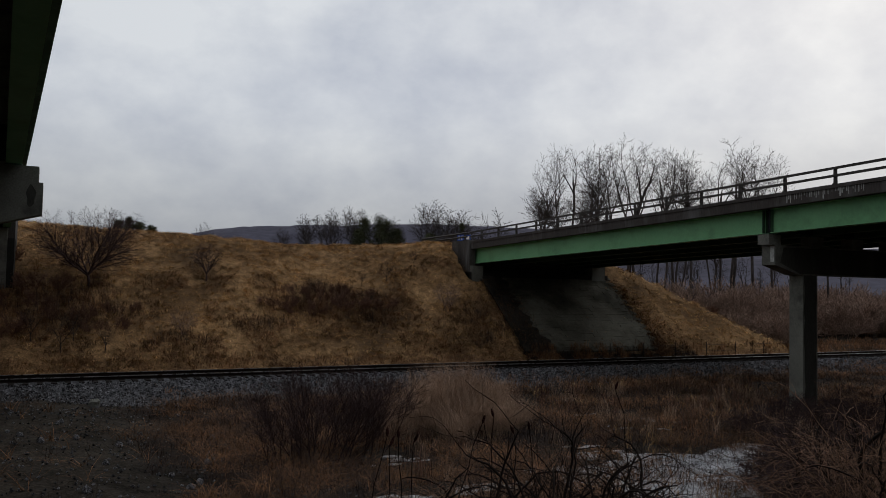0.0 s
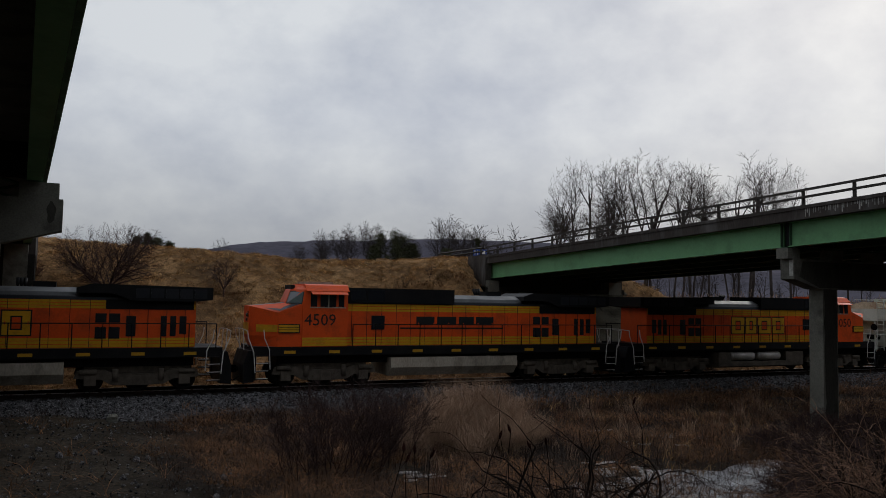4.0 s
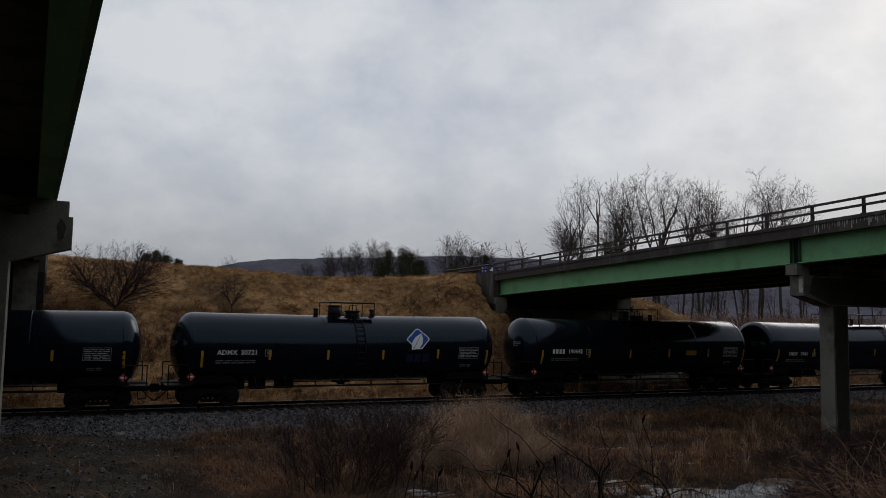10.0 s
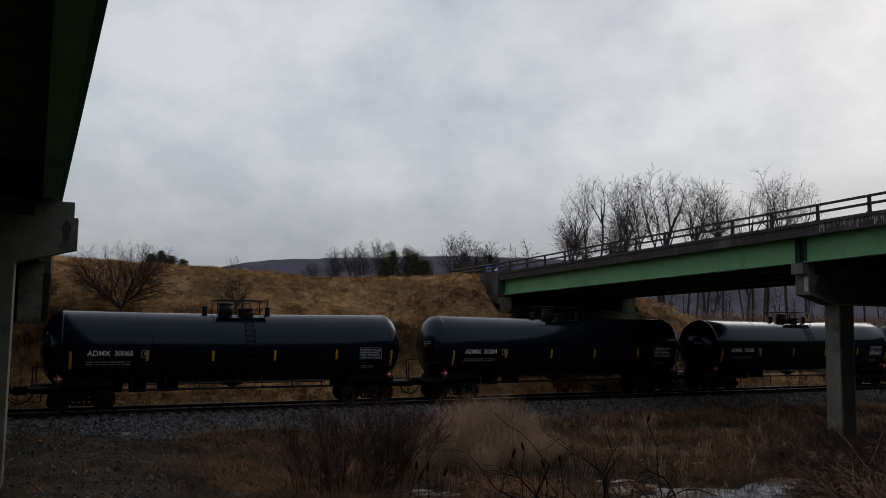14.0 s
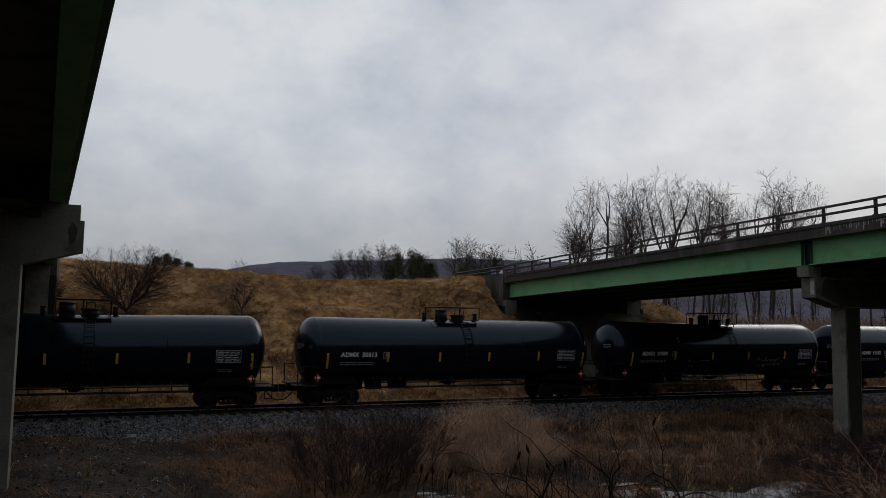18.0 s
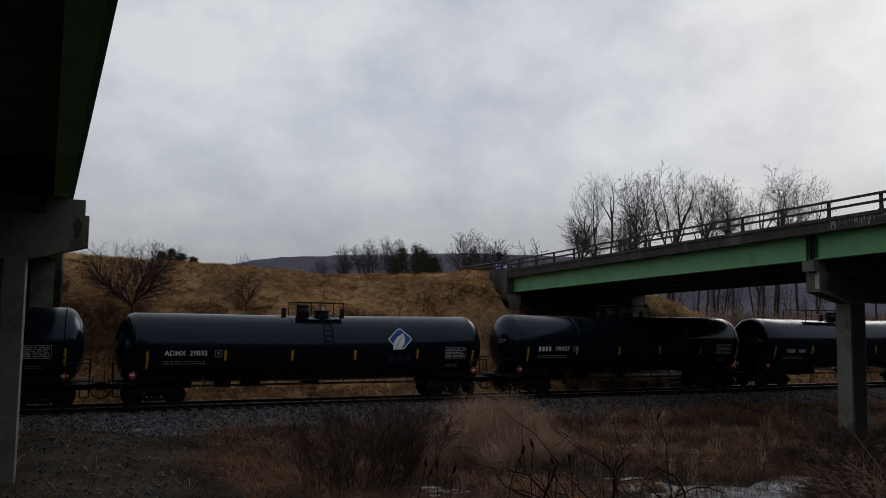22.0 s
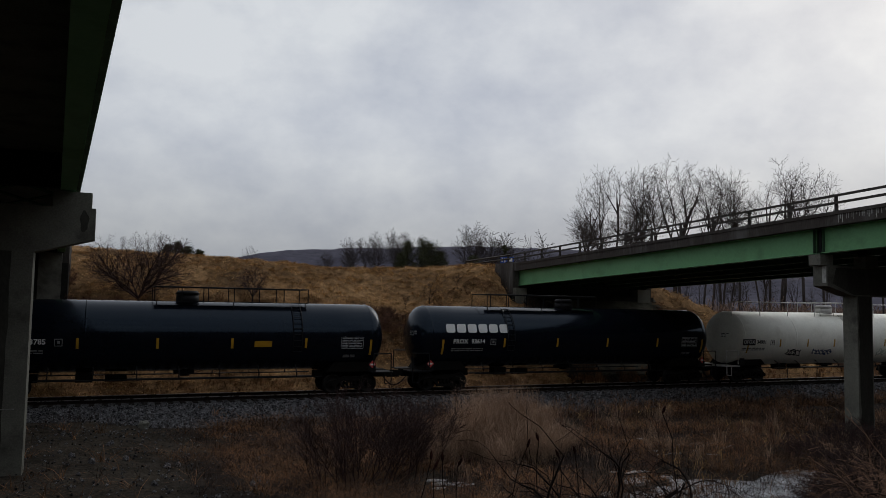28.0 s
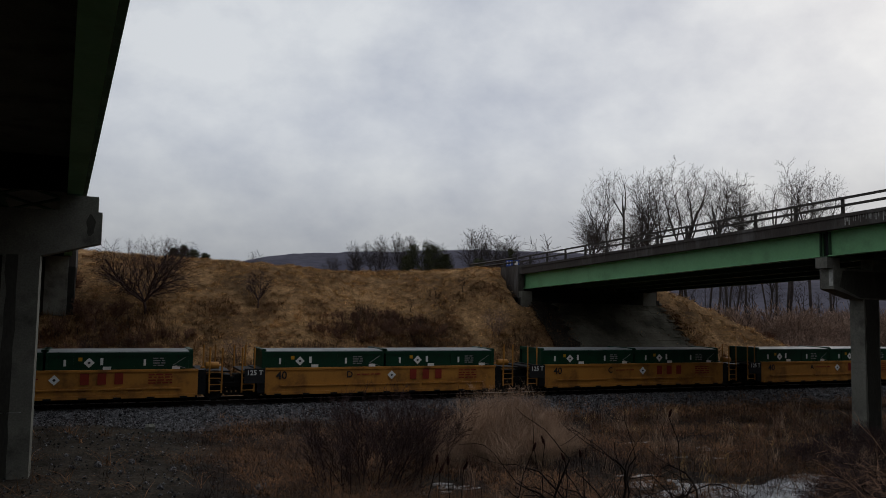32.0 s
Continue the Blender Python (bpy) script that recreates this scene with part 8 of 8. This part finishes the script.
            box(bm, X(u), X(u + 0.82), *f(1.21, 1.236), 2.42, 3.62)
            box(bm, X(u + 0.74), X(u + 0.78), *f(1.23, 1.262), 2.95, 3.1)
            part("hood_door", bm, M_ORANGE, hood, "orange engine door with latch", 0.008)
        for k in range(19):
            u = 5.6 + k * 0.79
            boxes("panel_seam", M_INK, hood, (X(u), X(u + 0.022), *f(1.21, 1.24), 1.98, 4.03))
        # sign of four plain blocks
        for k, (a, b) in enumerate(((9.09, 10.11), (10.27, 11.37), (11.53, 12.41), (12.55, 13.6))):
            if number == "4509":
                boxes("sign_block", M_INK, hood, (X(a), X(b), *f(1.236, 1.246), 2.98, 3.42), label="plain black block of the owner's sign")
                continue
            boxes("sign_outline", M_INK, hood, (X(a - 0.06), X(b + 0.06), *f(1.234, 1.242), 2.46, 3.58))
            boxes("sign_field", M_ORANGE, hood, (X(a + 0.36), X(b - 0.36), *f(1.238, 1.246), 2.78, 3.26))
            for s0, s1, z0, z1 in ((a, b, 2.52, 2.72), (a, b, 3.32, 3.52), (a, a + 0.3, 2.72, 3.32), (b - 0.3, b, 2.72, 3.32)):
                boxes("sign_block", sign_mat, hood, (X(s0), X(s1), *f(1.24, 1.25), z0, z1), label="plain yellow block of the owner's sign")
        if number == "4509":
            boxes("sign_line", M_INK, hood, (X(8.2), X(14.2), *f(1.236, 1.244), 2.78, 2.86), label="black line under the sign")
        # louvres and grilles at the rear
        for a, b, z0, z1 in ((16.1, 16.55, 3.05, 3.45), (16.65, 17.1, 3.05, 3.45), (16.1, 16.55, 2.35, 2.85), (16.65, 17.1, 2.35, 2.85), (17.35, 17.75, 2.45, 3.35), (18.8, 19.05, 2.45, 3.35), (19.2, 19.45, 2.45, 3.35), (19.6, 19.9, 2.55, 3.35), (5.6 + 1.05, 5.6 + 1.75, 2.75, 3.45)):
            boxes("grille", M_GLASS, hood, (X(a), X(b), *f(1.21, 1.245), z0, z1), label="black intake grille")
        # handrail along the walkway
        bm = bmesh.new()
        tube(bm, (X(5.6), y * 1.5, 3.02), (X(21.2), y * 1.5, 3.02), 0.026, n=5)
        for k in range(14):
            tube(bm, (X(5.6 + k * 1.2), y * 1.5, 1.9), (X(5.6 + k * 1.2), y * 1.5, 3.02), 0.027, n=5)
        part("handrail", bm, M_BLACK, car, "black walkway handrail")
        for k in range(9):
            boxes("reflective_tape", M_REFLECT, car, (X(2.2 + k * 2.2), X(2.75 + k * 2.2), *f(1.52, 1.53), 1.62, 1.76), label="yellow reflective tape strip")
        lettering(number, 0.56, M_INK, car, X(3.92), y * 1.558, 3.2, 0, "road_number", "black painted road number", flip=y > 0)
        # trucks
    for c in (4.33, 17.95):
        bm = bmesh.new()
        for y in (-1.05, 1.05):
            prism(bm, [(X(c - 2.6), 0.62), (X(c - 2.5), 0.95), (X(c - 1.4), 0.98), (X(c - 1.0), 0.80), (X(c + 1.0), 0.80), (X(c + 1.4), 0.98), (X(c + 2.5), 0.95), (X(c + 2.6), 0.62), (X(c + 1.5), 0.56), (X(c + 1.1), 0.34), (X(c + 0.5), 0.3), (X(c - 0.5), 0.3), (X(c - 1.1), 0.34), (X(c - 1.5), 0.56)], y - 0.12, y + 0.12)
            for dx in (-1.95, 0.0, 1.95):
                box(bm, X(c + dx - 0.24), X(c + dx + 0.24), y - 0.2, y + 0.2, 0.32, 0.74)
            for dx in (-0.95, 0.95):
                tube(bm, (X(c + dx), y * 1.1, 0.5), (X(c + dx), y * 1.1, 1.02), 0.13, n=8)
            tube(bm, (X(c - 2.4), y * 1.12, 0.9), (X(c - 1.7), y * 1.12, 0.9), 0.12, n=8)
            tube(bm, (X(c + 1.7), y * 1.12, 0.9), (X(c + 2.4), y * 1.12, 0.9), 0.12, n=8)
        box(bm, X(c - 2.2), X(c + 2.2), -0.85, 0.85, 0.6, 1.1)
        t = part("truck", bm, M_LOCO_TRUCK, car, "dusty six-wheel truck")
        for dx in (-1.95, 0.0, 1.95):
            for s in (-1, 1):
                w = part("wheel", LOCO_WHEEL, M_WHEEL, t)
                w.matrix_local = pose(X(c + dx), s * 0.76, 0.53, 0, 0, 0 if s < 0 else 180)
    # fuel tank
    if tank_style == "smooth":
        bm = bmesh.new()
        prism(bm, [(-1.5, 0.86), (-1.5, 1.36), (1.5, 1.36), (1.5, 0.86), (1.1, 0.42), (-1.1, 0.42)], X(7.65), X(14.95), "x")
        part("fuel_tank", bm, M_FUEL, car, "dusty grey fuel tank", 0.03)
    else:
        bm = bmesh.new()
        prism(bm, [(-1.5, 0.5), (-1.5, 0.78), (1.5, 0.78), (1.5, 0.5), (1.2, 0.4), (-1.2, 0.4)], X(7.65), X(14.95), "x")
        box(bm, X(7.65), X(9.2), -1.5, 1.5, 0.78, 1.36)
        box(bm, X(13.9), X(14.95), -1.5, 1.5, 0.78, 1.36)
        part("fuel_tank", bm, M_LOCO_TRUCK, car, "dusty grey fuel tank with end boxes", 0.02)
        for a in (9.5, 11.75):
            for y in (-1.18, 1.18):
                bm = bmesh.new()
                tube(bm, (X(a + 0.12), y, 1.1), (X(a + 1.88), y, 1.1), 0.27, n=14)
                for q, s in ((a + 0.12, -1), (a + 1.88, 1)):
                    tube(bm, (X(q), y, 1.1), (X(q + s * 0.12), y, 1.1), 0.27, 0.16, 14)
                part("air_reservoir", bm, M_SILVER, car, "silver air reservoir")
    return car


def build_locomotives():
    for a, b, number, style, turned in ((61.2, 83.5, "4044", "smooth", 0), (83.5, 105.5, "4509", "smooth", 0), (105.5, 127.4, "5050", "tanks", 180)):
        label = ("orange, yellow and black diesel locomotive with lit headlights" if number == "4044" else "orange and black diesel locomotive coupled behind the leader" if number == "4509" else "orange and yellow diesel locomotive running cab last")
        car = build_locomotive(number, style, M_YELLOW if number != "4509" else M_BLACK, label)
        rides(car, (a + b) / 2, turned)


build_locomotives()

# ---- articulated well cars with covered containers ----
WELL_JOINTS = (604.3, 621.05, 636.2, 651.1, 666.2, 681.2)


def build_container(u):
    c = thing("container", "low dark green container with pale cover sheet in well car", "container", "green containers")
    bm = bmesh.new()
    box(bm, -2.95, 2.95, -1.2, 1.2, 0.5, 2.32)
    body = part("container_body", bm, M_CONTAINER, c, "dark green steel container side", 0.02)
    for x in (-2.95, 2.95):
        for y in (-1.2, 1.2):
            boxes("corner_post", M_CONTAINER, body, (x - 0.09, x + 0.09, y - 0.03, y + 0.03, 0.5, 2.42))
        boxes("end_rim", M_CONTAINER, body, (x - 0.1, x + 0.1, -1.17, 1.17, 2.3, 2.46))
    for y in (-1.215, 1.215):
        boxes("top_rim", M_CONTAINER, body, (-3.0, 3.0, y - 0.03, y + 0.03, 2.2, 2.34))
        for x in (-1.9, -0.6, 0.6, 1.9):
            boxes("side_rib", M_CONTAINER, body, (x - 0.03, x + 0.03, y - 0.015, y + 0.015, 0.6, 2.2))
    bm = bmesh.new()
    prism(bm, [(-1.24, 2.33), (1.24, 2.33), (1.22, 2.38), (0.5, 2.43), (-0.5, 2.43), (-1.22, 2.38)], -2.9, 2.9, "x")
    part("cover_sheet", bm, M_TARP, c, "pale grey stretched cover sheet")
    y = -1.232
    flat_shape("placard", [(-0.22, 0), (0, -0.22), (0.22, 0), (0, 0.22)], M_WHITE, c, -1.25, y - 0.012, 1.9, label="white diamond placard")
    flat_shape("placard_mark", [(-0.07, -0.02), (0, -0.09), (0.07, -0.02), (0.02, 0.03), (-0.02, 0.03)], M_INK, c, -1.25, y - 0.018, 1.92)
    flat_shape("label_card", [(-0.06, -0.15), (0.06, -0.15), (0.06, 0.15), (-0.06, 0.15)], M_WHITE, c, -0.75, y - 0.012, 1.95, label="white label card")
    flat_shape("label_card", [(-0.05, -0.14), (0.05, -0.14), (0.05, 0.14), (-0.05, 0.14)], M_WHITE, c, -2.2, y - 0.012, 1.9)
    flat_shape("label_card", [(-0.05, -0.14), (0.05, -0.14), (0.05, 0.14), (-0.05, 0.14)], M_WHITE, c, 1.0, y - 0.012, 1.9)
    flat_shape("yellow_card", [(-0.08, -0.08), (0.08, -0.08), (0.08, 0.08), (-0.08, 0.08)], M_REFLECT, c, -1.6, y - 0.012, 2.05)
    stencil("data_panel", M_DIM_WHITE, c, 1.6, y - 0.012, 1.92, 0.5, 0.42, 4, 0, "pale data panel", 7)
    for x in (-2.6, 2.6):
        flat_shape("label_card", [(-0.17, -0.07), (0.17, -0.07), (0.17, 0.07), (-0.17, 0.07)], M_WHITE, c, x * 0.55 + 0.9, y - 0.012, 1.66, label="white card low on the side")
    for x in (-2.45, -0.05, 2.4):
        boxes("cover_strap", M_INK, c, (x - 0.02, x + 0.02, y - 0.012, y - 0.004, 2.1, 2.36), label="dark strap holding the cover")
    bm = bmesh.new()
    rod(bm, [(2.72, y - 0.01, 1.64), (2.2, y - 0.02, 1.78), (2.72, y - 0.02, 2.12)], 0.012, 4)
    part("tie_rod", bm, M_DIM_WHITE, c, "thin pale tie rod")
    rides(c, u, z=-0.12)


def build_well_unit(a, b, first, letter, label):
    car = thing("well_car", label, "well car", "well cars of the freight train")
    m = (a + b) / 2
    x0, x1 = (a + 1.35 - m, b - 1.65 - m) if not first else (a + 3.1 - m, b - 1.95 - m)
    for y in (-1, 1):
        f = lambda d0, d1: sorted((y * d0, y * d1))
        bm = bmesh.new()
        box(bm, x0, x1, *f(1.30, 1.42), 0.42, 1.58)
        side = part("well_side", bm, M_WELL, car, "faded yellow-brown well side", 0.02)
        boxes("side_chord", M_WELL, side, (x0, x1, *f(1.28, 1.48), 1.50, 1.60), (x0 + 0.1, x1 - 0.1, *f(1.28, 1.47), 0.36, 0.5))
        for k in range(3):
            c = x0 + (x1 - x0) * (0.2 + 0.3 * k)
            boxes("sill_angle", M_WELL, side, (c - 1.7, c + 1.7, *f(1.42, 1.50), 0.74, 0.79))
        for k in range(9):
            c = x0 + 0.6 + (x1 - x0 - 1.2) * k / 8
            boxes("drain_box", M_BLACK, side, (c - 0.16, c + 0.16, *f(1.40, 1.5), 0.33, 0.42))
        if y < 0:
            c = x0 + (x1 - x0) * 0.78
            bm = bmesh.new()
            prism(bm, [(c - 0.8, 0.84), (c - 0.35, 0.5), (c + 0.35, 0.5), (c + 0.8, 0.84), (c + 0.55, 0.84), (c + 0.25, 0.62), (c - 0.25, 0.62), (c - 0.55, 0.84)], -1.475, -1.42)
            part("jacking_pad", bm, M_WELL, side, "trapezoid brace on the side")
    boxes("well_floor", M_BLACK, car, (x0, x1, -1.3, 1.3, 0.3, 0.46))
    # ends over the shared trucks
    for xa, xb, s in ((x0, a - m, -1), (x1, b - m, 1)):
        lo, hi = sorted((xa, xb - s * 0.1))
        bm = bmesh.new()
        box(bm, lo, hi, -0.5, 0.5, 0.75, 1.25)
        box(bm, *sorted((xa, xa + s * 0.35)), -1.4, 1.4, 0.45, 1.55)
        part("end_structure", bm, M_BLACK if not (first and s < 0) else M_WELL, car, "end structure over the truck")
        boxes("walkway", M_BLACK if not (first and s < 0) else M_WELL, car, (*sorted((xa, xb - s * 0.25)), -1.35, 1.35, 1.42, 1.5), label="end walkway")
        for y in (-1.38, 1.38):
            bm = bmesh.new()
            for d in (0.5, 1.05):
                tube(bm, (xa + s * d, y, 0.5), (xa + s * d, y, 2.55), 0.04, n=5)
            z = 0.6
            while z < 1.5:
                tube(bm, (xa + s * 0.5, y, z), (xa + s * 1.05, y, z), 0.022, n=5)
                z += 0.28
            part("guide_post", bm, M_WELL, car, "tall yellow guide posts with steps")
    bm = bmesh.new()
    tube(bm, (x1 + 0.35, -0.95, 1.72), (x1 + 0.95, -0.95, 1.72), 0.16, n=10)
    tube(bm, (x1 + 0.2, -0.6, 1.6), (x1 + 1.2, 0.4, 1.62), 0.05, n=6)
    part("brake_valve", bm, M_WELL, car, "brake gear on the end walkway")
    add_truck(car, b - m)
    if first:
        add_truck(car, a - m + 1.9)
        add_coupler(car, a - m, -1)
        bm = bmesh.new()
        tube(bm, (x0 - 1.6, -0.7, 1.75), (x0 - 0.8, -0.7, 1.75), 0.24, n=12)
        tube(bm, (x0 - 2.9, -1.0, 1.75), (x0 - 2.86, -1.0, 1.75), 0.28, n=14)
        tube(bm, (x0 - 2.9, -1.0, 1.4), (x0 - 2.9, -1.0, 1.75), 0.03, n=5)
        rod(bm, [(x0 - 3.3, -1.35, 1.1), (x0 - 2.0, -1.35, 1.1), (x0 - 0.4, -1.42, 0.7)], 0.05)
        part("hand_brake", bm, M_WELL, car, "yellow brake wheel and cylinder")
        flat_shape("spray_patch", [(-2.6, -0.5), (2.9, -0.5), (2.7, -0.16), (1.2, -0.1), (0.9, 0.36), (0.2, 0.52), (-0.5, 0.4), (-0.9, 0.46), (-1.7, 0.54), (-2.4, 0.3)], M_INK, car, -2.4, -1.485, 1.0, label="black sprayed patch")
        for cx, w, hgt in ((-3.7, 1.25, 0.46), (-1.75, 1.0, 0.42)):
            arch = [(w * math.cos(3.1416 * k / 10), hgt * math.sin(3.1416 * k / 10)) for k in range(11)]
            flat_shape("spray_arch", arch + [(a * 0.86, b * 0.72) for a, b in arch[::-1]], M_PINK, car, cx, -1.49, 1.08, label="pale pink sprayed arch")
        flat_shape("spray_patch", [(-0.45, -0.2), (0.5, -0.2), (0.35, 0.22), (-0.4, 0.26)], M_PINK, car, -2.3, -1.491, 1.08, label="pale pink sprayed patch")
        flat_shape("spray_patch", [(-0.9, -0.28), (0.9, -0.28), (0.7, 0.2), (0.2, 0.3), (-0.8, 0.24)], M_PURPLE, car, 1.5, -1.488, 0.78, label="purple sprayed patch")
        for k in range(2):
            scribble(car, M_DIM_WHITE, -4.3 + 1.1 * k, -1.494, 0.95, 1.0, 0.5, 60 + k, 0, 0.02)
        scribble(car, M_DIM_WHITE, 3.6, -1.488, 1.32, 2.6, 0.16, 66, 0, 0.012)
        boxes("number_panel", M_INK, car, (-1.75, 2.25, -1.51, -1.495, 0.98, 1.42), label="black panel with white number")
        lettering("DTTX  760301", 0.3, M_WHITE, car, 0.25, -1.515, 1.2, label="white reporting mark and car number", slant=0.2)
    else:
        boxes("number_panel", M_INK, car, (x0 - 0.95, x0 - 0.02, -1.43, -1.40, 0.9, 1.58), label="black number panel")
        lettering("125 T", 0.22, M_WHITE, car, x0 - 0.48, -1.436, 1.38, label="white painted figures")
        lettering("40", 0.36, M_INK, car, x0 + 0.75, -1.487, 1.24, label="black painted figures")
        lettering(letter, 0.3, M_INK, car, x0 + (x1 - x0) * 0.34, -1.487, 1.24, label="black painted letter")
        c = x0 + (x1 - x0) * 0.68
        bm = bmesh.new()
        for k in range(3):
            box(bm, c - 0.95 + k * 0.68, c - 0.6 + k * 0.68, -1.486, -1.482, 0.98, 1.46)
        part("owner_mark", bm, M_RED, car, "dark red blocks of an owner's mark")
        flat_shape("placard", [(-0.22, 0), (0, -0.22), (0.22, 0), (0, 0.22)], M_WHITE, car, x0 + (x1 - x0) * 0.52, -1.485, 1.2, label="white diamond placard")
        flat_shape("placard_mark", [(-0.07, -0.02), (0, -0.09), (0.07, -0.02), (0.02, 0.03), (-0.02, 0.03)], M_INK, car, x0 + (x1 - x0) * 0.52, -1.492, 1.22)
        stencil("small_stencil", M_RED, car, x0 + (x1 - x0) * 0.42, -1.485, 1.25, 1.2, 0.12, 1, 0, "", 8)
    stencil("small_stencil", M_RED, car, x1 - 1.6, -1.485, 1.2, 1.0, 0.5, 4, 0, "", 12)
    # the body is lowered to fit the camera's view; trucks and couplers stay
    for ob in car.children:
        if ob.name.split(".")[0] not in ("truck", "coupler", "air_hose"):
            ob.location.z -= 0.12
    rides(car, m)
    first_u = a + 1.3 + 2.95 if not first else a + 3.0 + 2.95
    for k in range(2):
        build_container(first_u + k * (5.98 if not first else 6.3))


def build_wells():
    for i, letter in enumerate(("B", "E", "D", "C", "A")):
        label = "faded yellow well car end unit with graffiti" if i == 0 else "faded yellow articulated well car unit carrying containers"
        build_well_unit(WELL_JOINTS[i], WELL_JOINTS[i + 1], i == 0, letter, label)


build_wells()


def motions():
    for ob, u, turned, y, z in MOVERS:
        walk(ob, [(t, pose(u - run(t), TRACK_Y + y, z, 0, 0, turned)) for t in range(0, 33, 2)])


motions()
